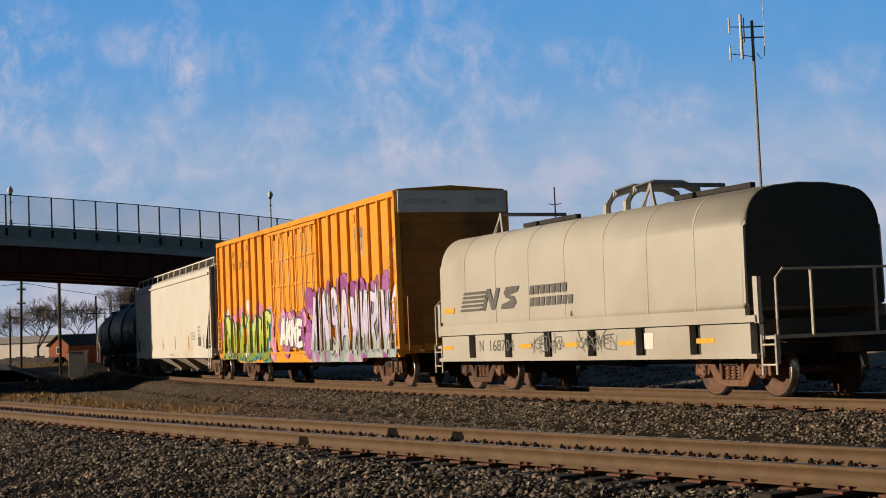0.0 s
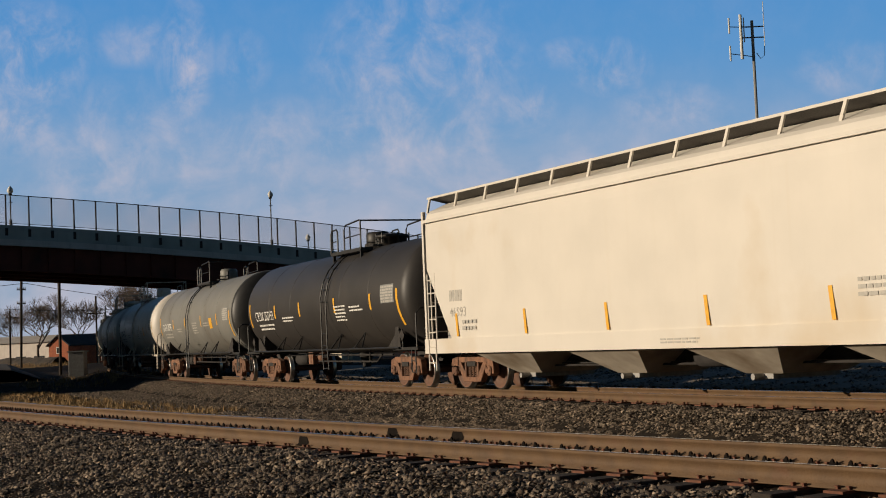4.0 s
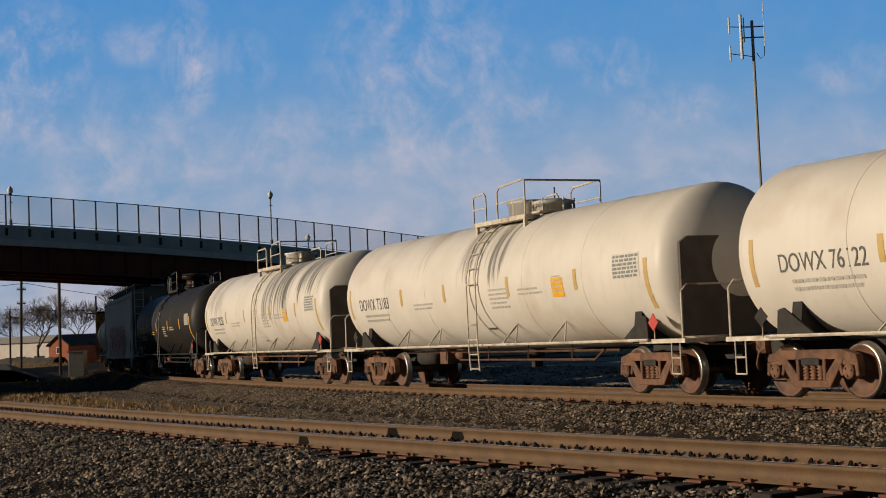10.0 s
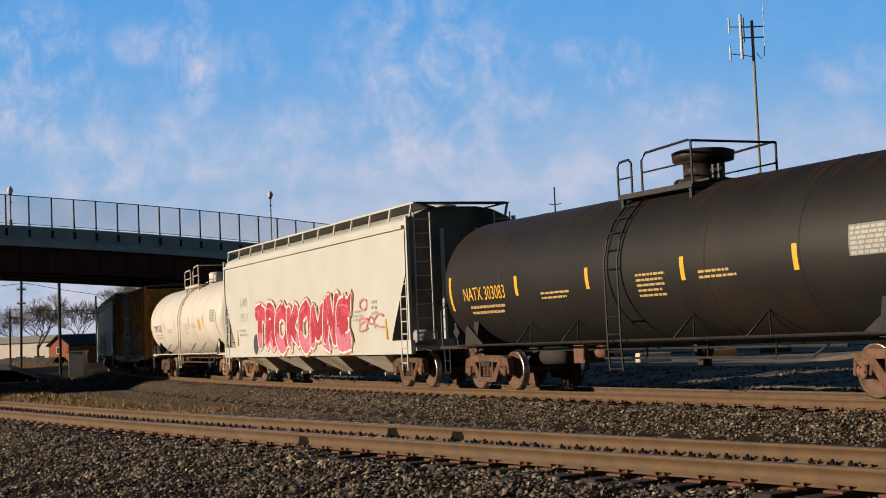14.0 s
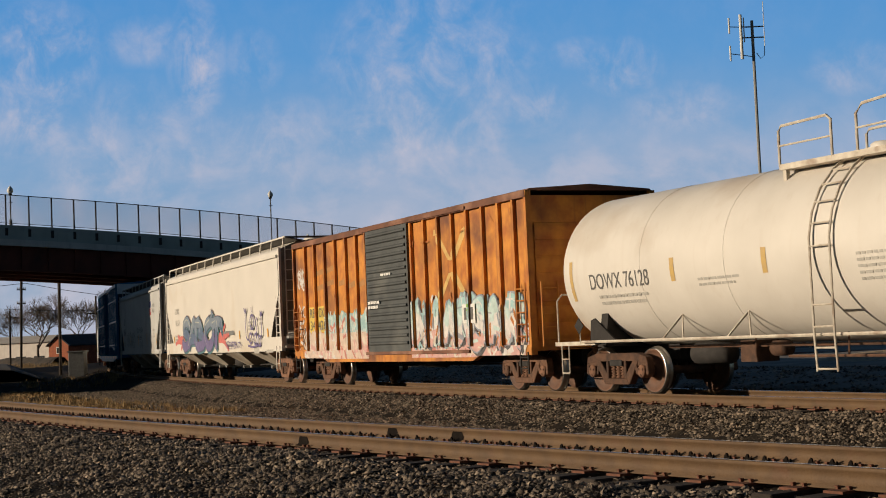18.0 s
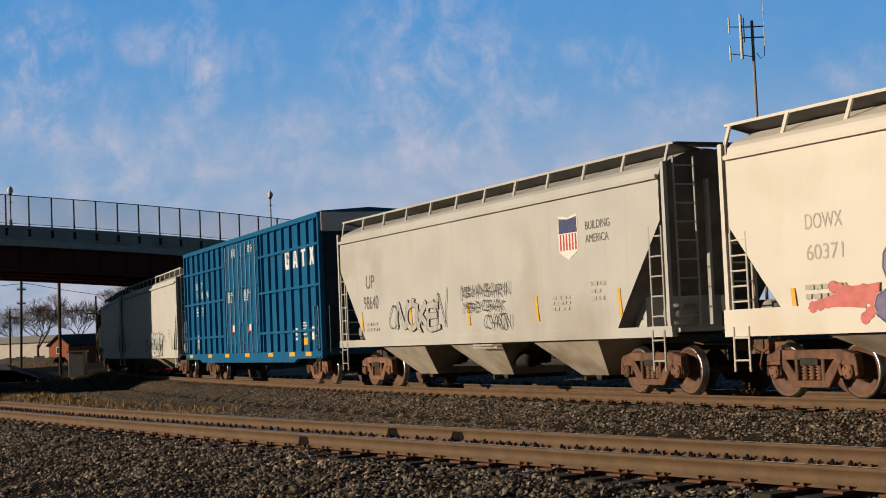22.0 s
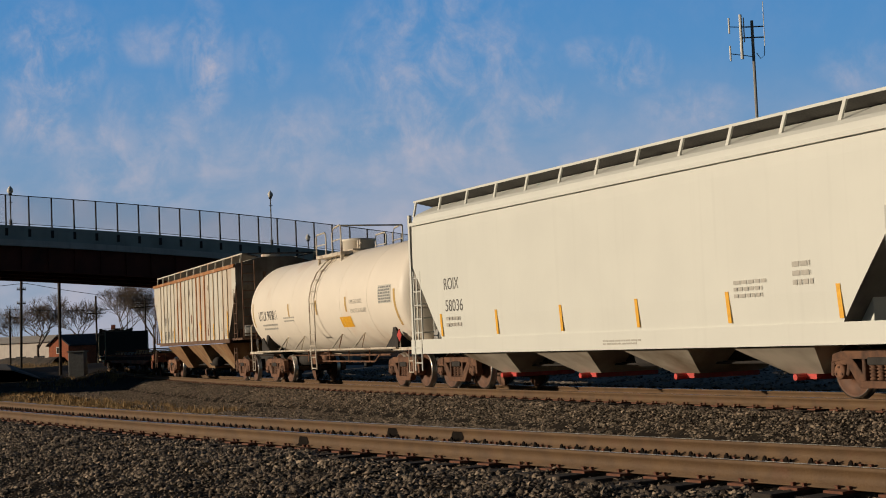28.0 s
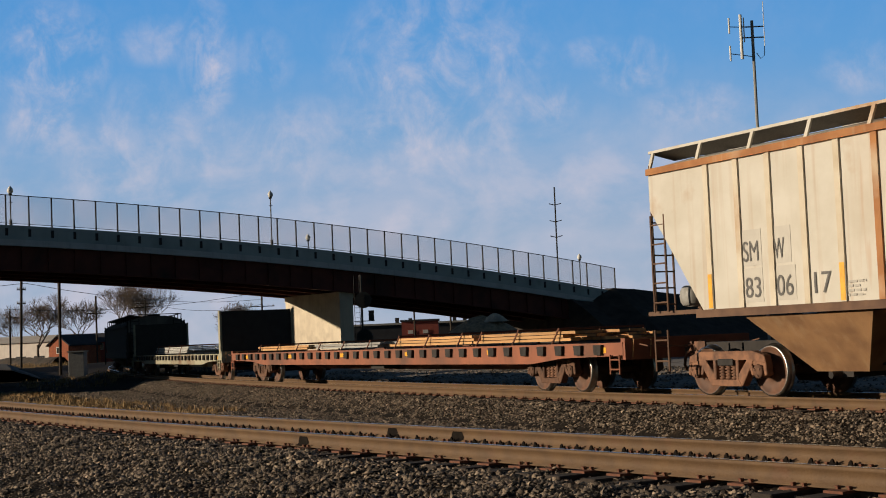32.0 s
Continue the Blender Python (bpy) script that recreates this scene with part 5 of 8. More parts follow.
spray(ob, g, P_RED, flat_zone())
spray(ob, scribble(-L / 2 + 15.0, -L / 2 + 16.9, 1.55, 2.0, 3, 0, 24, 0.03) + scribble(-L / 2 + 15.1, -L / 2 + 15.7, 2.1, 2.5, 1, 0, 26, 0.03), ((0.55, 0.22, 0.20),), flat_zone())

ob, L = hopper_car("cream covered hopper with blue and purple graffiti", -47.7, -27.6, H_CREAM, H_CREAM, 4, sill=(1.08, 1.55), walk_mat="grating")
side_text(ob, "60371", -L / 2 + 2.25, 2.28, 0.36, "greymark", 0.85)
side_text(ob, "DOWX", -L / 2 + 2.25, 2.78, 0.36, "greymark", 0.85)
car_stencils(ob, L / 2, 2.4, 6, strips=5)
P_BLUE = ((0.06, 0.08, 0.13), (0.11, 0.155, 0.24), (0.20, 0.24, 0.29), (0.17, 0.14, 0.27), (0.60, 0.16, 0.14), (0.46, 0.46, 0.38), (0.10, 0.20, 0.23), (0.58, 0.42, 0.38))
g = []
for tip, dx, dz in ((-6.5, -1.3, -0.15), (-6.2, -1.1, 0.2), (0.9, 1.5, -0.5), (0.7, 1.2, 0.5), (0.8, 1.7, 0.1), (-5.8, -0.8, -0.4)):
    ribbon(smooth_line([(tip, 1.65), (tip + dx * 0.5, 1.65 + dz * 0.3), (tip + dx, 1.65 + dz)]), 0.20, 0.015, 4, g)
g += lettering_shapes("SABOT", -6.5, 1.0, 1.12, 2.6, 0, ((0.35, 3), (0.6, 1), (9, 2)), 5, 5, 0.135, 0.04, 0.2, halo=7, halo_w=0.06, cast=6)
g += scribble(2.0, 4.6, 1.2, 1.5, 8, 3, 71, 0.014)
for x, z, q in ((6.15, 2.12, 0.27), (5.9, 1.55, 0.2), (6.6, 1.5, 0.22), (7.15, 1.45, 0.2)):
    ring = disc(x, z, q, q * 0.9, 14)
    ribbon(ring + ring[:1], 0.045, 0.045, 3, g)
for pts in ([(5.2, 2.5), (5.05, 2.62), (5.2, 2.42), (5.22, 2.1), (5.3, 1.6), (5.6, 1.5)], [(5.4, 2.6), (5.2, 2.42)], [(7.5, 2.35), (7.35, 2.45), (7.45, 2.25), (7.5, 1.8), (7.35, 1.5)], [(7.65, 2.45), (7.46, 2.25)], [(6.9, 2.25), (6.7, 2.1), (6.85, 1.8), (6.6, 1.65)], [(6.15, 2.45), (6.12, 2.65)], [(5.5, 1.3), (6.2, 1.25), (7.0, 1.3)]):
    ribbon(smooth_line(pts), 0.04, 0.035, 3, g)
spray(ob, g, P_BLUE, flat_zone())
for x, w, z, hh in ((11.2, 2.1, 1.72, 0.16), (12.2, 0.8, 1.28, 0.1), (16.3, 0.7, 1.02, 0.24), (18.0, 0.9, 1.04, 0.1)):
    side_shape(ob, "grey_patch", [(-L / 2 + x, z), (-L / 2 + x + w, z), (-L / 2 + x + w, z + hh), (-L / 2 + x, z + hh)], "greymark" if z < 1.1 else "gdk", -SIDE - 0.02)

ob, L = hopper_car("light grey covered hopper with three bays and a shield emblem", -66.4, -49.0, H_GREY, H_GREY, 3, top=4.38, slope_z=3.3, slope_x=1.7, sill=(1.12, 1.32), chute_drop=0.75, chute_w=0.32, walk_mat="grating", gate_mat="dark")
side_text(ob, "98640", -L / 2 + 2.05, 2.15, 0.52, "blackmark", 1.05)
side_text(ob, "UP", -L / 2 + 2.25, 2.72, 0.52, "blackmark", 0.6)
car_stencils(ob, L / 2, 2.3, 12, strips=5, strip_z=1.55)
xs = -L / 2 + 13.6
side_shape(ob, "shield", [(xs, 2.78), (xs + 0.38, 2.95), (xs + 0.42, 3.5), (xs + 0.36, 3.72), (xs, 3.66), (xs - 0.36, 3.72), (xs - 0.42, 3.5), (xs - 0.38, 2.95)], "white", -SIDE - 0.008, "white shield emblem with red stripes")
side_shape(ob, "shield_top", [(xs - 0.38, 3.34), (xs + 0.38, 3.34), (xs + 0.36, 3.66), (xs, 3.62), (xs - 0.36, 3.66)], paint((0.05, 0.06, 0.16)), -SIDE - 0.012)
for i in range(6):
    x = xs - 0.34 + i * 0.125
    side_shape(ob, "shield_stripe", [(x, 2.98), (x + 0.06, 2.98), (x + 0.06, 3.32), (x, 3.32)], "red", -SIDE - 0.012)
side_text(ob, "BUILDING", xs + 0.7, 3.35, 0.24, "blackmark", 0.95)
side_text(ob, "AMERICA", xs + 0.7, 3.08, 0.24, "blackmark", 0.9)
g = lettering_shapes("NOKE", -L / 2 + 4.3, -L / 2 + 7.0, 1.45, 2.3, 0, ((9, 1),), None, 33, 0.12, 0.016, 0.2)
g += scribble(-L / 2 + 7.0, -L / 2 + 7.5, 1.5, 2.6, 1, 0, 36, 0.016) + scribble(-L / 2 + 3.9, -L / 2 + 4.4, 1.4, 2.2, 1, 0, 37, 0.016)
g += scribble(-L / 2 + 8.4, -L / 2 + 10.9, 2.15, 2.5, 12, 0, 34, 0.012) + scribble(-L / 2 + 8.5, -L / 2 + 10.6, 1.82, 2.12, 10, 0, 35, 0.012) + scribble(-L / 2 + 9.6, -L / 2 + 10.9, 1.4, 1.8, 5, 0, 38, 0.014)
spray(ob, g, ((0.07, 0.068, 0.065), (0.43, 0.42, 0.39)), flat_zone())

ob, L = hopper_car("cream covered hopper with small grey graffiti and red outlets", -108.8, -88.8, H_WHITE, H_WHITE, 4, walk_mat="grating", gate_mat="red")
side_text(ob, "58035", -L / 2 + 1.55, 1.9, 0.32, "greymark", 0.8)
car_stencils(ob, L / 2, 2.2, 16, strips=6)
g = lettering_shapes("SECRET", -L / 2 + 11.0, -L / 2 + 15.4, 1.28, 2.1, 0, ((0.5, 1), (9, 2)), 3, 41, 0.15, 0.035, 0.15)
g += lettering_shapes("ROAM", -L / 2 + 11.4, -L / 2 + 15.2, 0.95, 1.35, 0, ((9, 2),), None, 44, 0.15, 0.03, 0.1)
g += scribble(-L / 2 + 9.6, -L / 2 + 10.7, 1.15, 1.9, 1, 0, 43, 0.04)
spray(ob, g, ((0.10, 0.11, 0.115), (0.30, 0.33, 0.34), (0.52, 0.53, 0.50), (0.62, 0.6, 0.55)), flat_zone())

ob, L = hopper_car("clean pale grey covered hopper with red outlets", -128.3, -110.0, H_PALE, H_PALE, 4, walk_mat="grating", gate_mat="red", slope_x=1.5, slope_z=3.1)
side_text(ob, "58036", -L / 2 + 2.15, 1.92, 0.40, "blackmark", 0.95)
side_text(ob, "ROIX", -L / 2 + 2.1, 2.45, 0.40, "blackmark", 0.8)
car_stencils(ob, L / 2, 2.3, 18, strips=6, strip_z=1.32)

ob, L = hopper_car("rust-stained white ribbed covered hopper with three bays", -162.75, -144.65, H_RUST, "rustframe", 3, top=4.28, ribs=18, curved=False, slope_z=3.5, slope_x=1.47, sill=(1.44, 1.58), trough=False, chute_mat="brownrust", chute_drop=0.98, chute_w=0.33, walk_mat="grating", gate_mat="dark", inset=1.77)
yr = -SIDE - 0.012
for body, x, z in (("SM", -6.04, 2.36), ("W", -5.22, 2.36), ("83", -6.02, 1.74), ("06", -5.2, 1.74), ("17", -4.38, 1.74)):
    side_text(ob, body, x, z, 0.50, "blackmark", 0.20 * len(body) if body != "W" else 0.26, yr - 0.004)
for x0, x1, z0, z1 in ((-6.06, -5.55, 1.66, 2.24), (-5.24, -4.72, 1.66, 2.24), (-6.06, -5.55, 2.28, 2.9), (-5.24, -4.8, 2.28, 2.9)):
    side_shape(ob, "pale_patch", [(x0, z0), (x1, z0), (x1, z1), (x0, z1)], H_PATCH, yr + 0.006)
for i in (0, 4, 8, 11, 14, 17):
    x = -6.95 + 14.25 * i / 17
    side_shape(ob, "reflective_strip", [(x - 0.056, 1.60), (x + 0.056, 1.60), (x + 0.056, 2.2 if i < 17 else 2.6), (x - 0.056, 2.2 if i < 17 else 2.6)], "yellow", -SIDE - 0.042)
spots = []
rr = random.Random(8)
for cx, cz, w, hgt in ((0.25, 2.5, 0.13, 0.20), (0.42, 2.35, 0.12, 0.12), (0.36, 2.1, 0.06, 0.22), (3.75, 3.62, 0.10, 0.12), (3.85, 3.1, 0.16, 0.16), (3.78, 2.86, 0.10, 0.08), (4.0, 2.62, 0.10, 0.22), (3.9, 2.15, 0.20, 0.30), (3.75, 1.9, 0.22, 0.18), (-0.05, 3.6, 0.04, 0.16), (-0.85, 2.1, 0.05, 0.16)):
    spots.append((disc(cx, cz, w, hgt, 14, rr, 0.22), 0))
spray(ob, spots, ((0.15, 0.055, 0.03),), flat_zone(-SIDE - 0.006), "bare rust showing through the paint", "rust_spot")
side_shape(ob, "diamond_sign", [(1.99, 2.04), (2.12, 2.22), (1.99, 2.4), (1.86, 2.22)], "yellow", yr)
side_shape(ob, "notice_panel", [(4.5, 1.72), (4.86, 1.72), (4.86, 2.15), (4.5, 2.15)], "gdk", yr)
for x, z, w in ((-3.6, 1.66, 0.5), (-2.75, 1.66, 0.45), (-0.15, 1.7, 0.6), (0.85, 1.75, 0.55), (6.7, 1.7, 0.5), (6.0, 1.9, 0.45)):
    bars(ob, x, z, w, 0.28, 4, "greymark", yr, seed=int(x * 7) + 40)
bars(ob, 1.0, 1.75, 0.6, 0.4, 3, "greymark", yr, seed=3)

# ---- boxcars ----
POST = 0.072


def side_zones(h, posts, doors, sill_z, top, door_y):
    """Faces of a boxcar's side that paint lies on: sill, panels, posts and door."""
    z0 = sill_z + 0.34
    zones = [(-h + 2.7, h - 2.7, sill_z, z0, -SIDE - 0.076), (-h, -h + 2.7, sill_z + 0.12, z0, -SIDE - 0.076), (h - 2.7, h, sill_z + 0.12, z0, -SIDE - 0.076)]
    cuts = sorted(posts)
    p = 0.0
    for x in cuts + [2 * h]:
        if x - p > 0.12:
            zones.append((-h + p, -h + x - 0.05, z0, top, door_y if doors[0] - 0.05 <= p and x <= doors[1] + 0.15 else -SIDE + 0.014))
        if x < 2 * h:
            zones.append((-h + x - 0.05, -h + x + 0.05, z0, top, -SIDE - POST - 0.001))
        p = x + 0.05
    return zones


def boxcar(label, rear, front, side_mat, roof_mat, end_mat, top, posts, doors, sill_z=0.71, inset=2.4, end_band=None, end_ribs=5, post_mat=None, rails=()):
    ob, length = railcar("boxcar", label, "boxcar", rear, front, inset, inset, 0.55, 0.55)
    h = length / 2
    bm = B()
    e = h - 0.03
    prism(bm, [(-SIDE + 0.015, 1.0), (SIDE - 0.015, 1.0), (SIDE - 0.015, top - 0.15), (-SIDE + 0.015, top - 0.15)], -e, e, "x")
    part("body", bm, side_mat, ob)
    for k in (-1, 1):
        bm = B()
        y0, y1 = (-SIDE, -SIDE + 0.06) if k < 0 else (SIDE - 0.06, SIDE)
        prism(bm, [(-h, sill_z + 0.12), (-h + 2.6, sill_z + 0.12), (-h + 3.0, sill_z), (h - 3.0, sill_z), (h - 2.6, sill_z + 0.12), (h, sill_z + 0.12), (h, sill_z + 0.34), (-h, sill_z + 0.34)], y0 - (0.075 if k < 0 else 0), y1 + (0.075 if k > 0 else 0))
        part("side_sill", bm, side_mat, ob)
        bm = B()
        box(bm, -h, h, y0 - (0.085 if k < 0 else 0), y1 + (0.085 if k > 0 else 0), top - 0.19, top - 0.04)
        part("roof_rail", bm, roof_mat, ob)
    bm = B()
    prism(bm, [(-SIDE, top - 0.04), (SIDE, top - 0.04), (SIDE - 0.05, top), (0, top + 0.10), (-SIDE + 0.05, top)], -h, h, "x")
    for x in np.arange(-h + 0.5, h, 1.25):
        prism(bm, [(-SIDE + 0.03, top + 0.0), (SIDE - 0.03, top + 0.0), (0, top + 0.135)], x - 0.06, x + 0.06, "x")
    part("roof", bm, roof_mat, ob)
    for k in (-1, 1):
        for i in range(end_ribs):
            z = 1.15 + (top - 1.9) * (i + 0.5) / end_ribs
            bm = B()
            pts = []
            for j in range(7):
                a = math.pi * j / 6
                pts.append((k * (e + 0.055 * math.sin(a)), z + 0.20 * math.cos(a)))
            prism(bm, pts, -SIDE + 0.12, SIDE - 0.12)
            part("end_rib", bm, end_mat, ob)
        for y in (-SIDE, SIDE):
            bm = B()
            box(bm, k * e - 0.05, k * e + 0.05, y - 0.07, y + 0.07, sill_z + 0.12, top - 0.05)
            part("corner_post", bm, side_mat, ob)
        # thin panel added so that the end paint hides the side paint
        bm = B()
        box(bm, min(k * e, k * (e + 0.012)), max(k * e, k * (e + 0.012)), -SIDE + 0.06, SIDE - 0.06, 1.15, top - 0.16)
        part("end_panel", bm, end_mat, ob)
        bm = B()
        box(bm, k * e - 0.03, k * (e) + 0.03, -SIDE, SIDE, sill_z + 0.2, 1.15)
        part("end_sill", bm, side_mat, ob)
        if end_band:
            bm = B()
            box(bm, k * e - 0.02, k * e + 0.11, -SIDE + 0.02, SIDE - 0.02, top - 0.62, top - 0.05)
            part("end_band", bm, end_band, ob, "white band across the top of the end")
    for x in posts:
        for y0, y1 in ((-SIDE - POST, -SIDE + 0.06), (SIDE - 0.06, SIDE + POST)):
            bm = B()
            prism(bm, [(-h + x - 0.05, y0), (-h + x + 0.05, y0), (-h + x + 0.05, y1), (-h + x - 0.05, y1)], sill_z + 0.34, top - 0.19, "z")
            part("side_post", bm, post_mat or side_mat, ob)
    for z in rails:
        for y0, y1 in ((-SIDE - POST + 0.004, -SIDE + 0.06),):
            for x0, x1 in ((-h + 0.1, -h + doors[0]), (-h + doors[1], h - 0.1)):
                bm = B()
                box(bm, x0, x1, y0, y1, z - 0.04, z + 0.04)
                part("side_rail", bm, side_mat, ob)
    under_gear(ob, length)
    for k in (-1, 1):
        ladder(ob, k * (h - 0.32), -SIDE - 0.11, sill_z + 0.4, 2.4, 0.42, 5, side_mat, "x")
        ladder(ob, k * (h - 0.32), -SIDE - 0.08, 0.42, 0.9, 0.36, 2, "dark", "x", name="step")
        ladder(ob, k * (h + 0.12), -1.2, 1.0, 2.4, 0.4, 5, end_mat, "y")
    return ob, h


FLUSH = -SIDE + 0.009
UP_YELLOW = mat("orange_yellow_boxcar_paint", (0.78, 0.34, 0.025), (0.70, 0.29, 0.02), 1.5, 0.5, bump=0.05, bump_scale=3, stain=(0.55, 0.24, 0.03), stain_amount=0.15, streak=0.2)
# the side's yellow darkened for the end's shade, with grimy stains
UP_END = mat("grimy_shaded_yellow_end_paint", (0.40, 0.17, 0.03), (0.30, 0.125, 0.025), 1.5, 0.7, stain=(0.12, 0.07, 0.03), stain_amount=0.35, streak=0.3)
W_BAND = mat("white_band_paint", (0.72, 0.74, 0.78), (0.62, 0.64, 0.68), 2, 0.6)
M["upy"], M["upe"] = UP_YELLOW, UP_END
posts = [0.85, 1.8, 2.65, 3.5, 4.4, 5.25, 6.12] + [7.18, 9.66, 12.08] + [12.42, 13.28, 14.1, 14.95, 15.8, 16.65, 17.5, 18.3]
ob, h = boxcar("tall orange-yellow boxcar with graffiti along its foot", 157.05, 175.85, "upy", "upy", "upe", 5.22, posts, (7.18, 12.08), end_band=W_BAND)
for x0 in (7.25, 9.72):
    bm = B()
    box(bm, -h + x0, -h + x0 + 2.32, -SIDE - 0.03, -SIDE + 0.03, 1.08, 4.9)
    bmesh.ops.bevel(bm, geom=bm.edges[:], offset=0.02, segments=1, affect="EDGES")
    door = part("door", bm, "upy", ob, "orange-yellow plug door with lock rods")
    for z in (1.5, 2.35, 3.2, 4.05):
        bm = B()
        box(bm, -h + x0 + 0.05, -h + x0 + 2.27, -SIDE - 0.07, -SIDE - 0.03, z - 0.04, z + 0.04)
        part("door_bar", bm, "upy", door)
    for dx in (0.3, 0.95, 1.35, 2.0):
        grab(ob, [(-h + x0 + dx, -SIDE - 0.08, 1.1), (-h + x0 + dx, -SIDE - 0.08, 4.9)], "upy", 0.022, "lock_rod")
bm = B()
box(bm, -h + 7.0, -h + 12.2, -SIDE - 0.11, -SIDE, 4.90, 4.99)
box(bm, -h + 7.0, -h + 18.0, -SIDE - 0.12, -SIDE, 0.98, 1.05)
part("door_track", bm, "upy", ob)
for x in (7.5, 8.3, 9.1, 9.95, 10.7, 11.5):
    for z, w, hh in ((4.74, 0.16, 0.24), (2.30, 0.12, 0.12)):
        bm = B()
        box(bm, -h + x, -h + x + w, -SIDE - 0.10, -SIDE, z, z + hh)
        part("door_bracket", bm, "upy", ob)
side_text(ob, "UP", -h + 1.98, 4.50, 0.36, "blackmark", 0.40, y=FLUSH)
side_text(ob, "70", -h + 1.98, 4.06, 0.36, "blackmark", 0.41, y=FLUSH)
side_text(ob, "00", -h + 2.86, 4.06, 0.36, "blackmark", 0.40, y=FLUSH)
side_text(ob, "29", -h + 3.72, 4.06, 0.36, "blackmark", 0.38, y=FLUSH)
for x in (4.12, 15.35):
    bm = B()
    box(bm, -h + x, -h + x + 0.2, -SIDE - 0.035, -SIDE + 0.05, 4.62, 4.86)
    part("vent_box", bm, "blackmark" if x < 9 else "upy", ob)
bars(ob, -h + 8.2, 3.95, 0.8, 0.3, 3, "greymark", -SIDE - 0.035, 0.4, 31)
bars(ob, -h + 10.6, 3.98, 0.8, 0.34, 4, "greymark", -SIDE - 0.035, 0.4, 32)
bars(ob, -h + 10.3, 2.75, 0.5, 0.3, 4, "greymark", -SIDE - 0.035, 0.4, 33)
me = text_mesh("EXCESS HEIGHT CAR", 0.17, "greymark", 1.25)
part("lettering", me, None, ob, at=pose(h + 0.09, -SIDE + 0.15, 4.82, 90, 0, 90))
part("lettering", text_mesh("700029", 0.2, "greymark", 0.62), None, ob, at=pose(h + 0.09, 0.62, 4.82, 90, 0, 90))
zones = side_zones(h, posts, (7.18, 12.08), 0.71, 5.18, -SIDE - 0.075)
P_UP = ((0.035, 0.04, 0.03), (0.36, 0.46, 0.04), (0.54, 0.66, 0.16), (0.22, 0.27, 0.03), (0.72, 0.34, 0.46), (0.60, 0.20, 0.34), (0.05, 0.30, 0.30), (0.82, 0.80, 0.78),
        (0.30, 0.07, 0.27), (0.42, 0.14, 0.38), (0.60, 0.54, 0.74), (0.72, 0.67, 0.82), (0.40, 0.44, 0.43), (0.07, 0.06, 0.075), (0.28, 0.31, 0.31))
g = bubbles(-h + 0.15, -h + 1.0, 0.95, 2.0, 12, [4, 5, 4], None, 1, 0.26) + bubbles(-h + 1.2, -h + 6.9, 1.9, 2.5, 26, [4, 4, 5], 5, 2, 0.24) + bubbles(-h + 6.0, -h + 7.3, 0.9, 2.1, 22, [4, 5, 4], 5, 3, 0.27)
g += bubbles(-h + 0.8, -h + 1.3, 2.4, 2.6, 3, [7], None, 4, 0.16) + bubbles(-h + 3.6, -h + 4.1, 2.5, 2.75, 3, [7], None, 5, 0.18)
g += lettering_shapes("RANCMOKE", -h + 0.6, -h + 6.7, 0.78, 2.42, 0, ((0.22, 3), (0.55, 1), (9, 2)), 7, 11, 0.19, 0.035, 0.22, halo=6, halo_w=0.07, cast=6)
g += shards(-h + 0.6, -h + 7.2, 0.72, 1.05, 26, [1, 3, 4, 0, 6, 7], 17, 0.34)
g += bubbles(-h + 7.9, -h + 11.2, 1.15, 2.25, 26, [9, 8, 4], 8, 18, 0.24)
g += lettering_shapes("AKNE", -h + 8.2, -h + 10.6, 1.12, 2.2, 13, ((9, 7),), None, 13, 0.20, 0.05, 0.05)
g += bubbles(-h + 11.2, -h + 18.2, 1.9, 2.9, 44, [8, 9, 9], 8, 19, 0.30) + bubbles(-h + 11.0, -h + 12.0, 0.9, 1.8, 12, [8, 9], None, 22, 0.28)
g += ragged_band(-h + 11.6, -h + 18.7, 0.72, 1.38, 0.10, 12, 20)
g += bubbles(-h + 12.0, -h + 18.4, 0.78, 1.05, 14, [8, 9, 14], None, 23, 0.22)
g += lettering_shapes("KNSAYMRNA", -h + 11.5, -h + 18.7, 0.86, 2.85, 13, ((0.26, 12), (0.7, 10), (9, 11)), 7, 14, 0.17, 0.042, 0.34, cast=14)
spray(ob, g, P_UP, zones)
spray(ob, shards(h - 0.8, h - 0.25, 2.2, 3.95, 46, [0, 1, 2, 3], 55, 0.16), ((0.50, 0.20, 0.03), (0.62, 0.42, 0.25), (0.42, 0.15, 0.10), (0.72, 0.62, 0.48)), zones, "worn patches in the paint")
xs = -h + 15.75
side_shape(ob, "shield", [(xs, 3.62), (xs + 0.32, 3.75), (xs + 0.36, 4.3), (xs + 0.3, 4.5), (xs - 0.3, 4.5), (xs - 0.36, 4.3), (xs - 0.32, 3.75)], paint((0.62, 0.42, 0.30)), -SIDE + 0.009, "faded pale shield emblem")
side_shape(ob, "shield_top", [(xs - 0.34, 4.16), (xs + 0.34, 4.16), (xs + 0.3, 4.46), (xs - 0.3, 4.46)], paint((0.24, 0.16, 0.16)), -SIDE + 0.005)
for i in range(5):
    x = xs - 0.29 + i * 0.125
    side_shape(ob, "shield_stripe", [(x, 3.8), (x + 0.06, 3.8), (x + 0.06, 4.13), (x, 4.13)], paint((0.42, 0.13, 0.06)), -SIDE + 0.005)

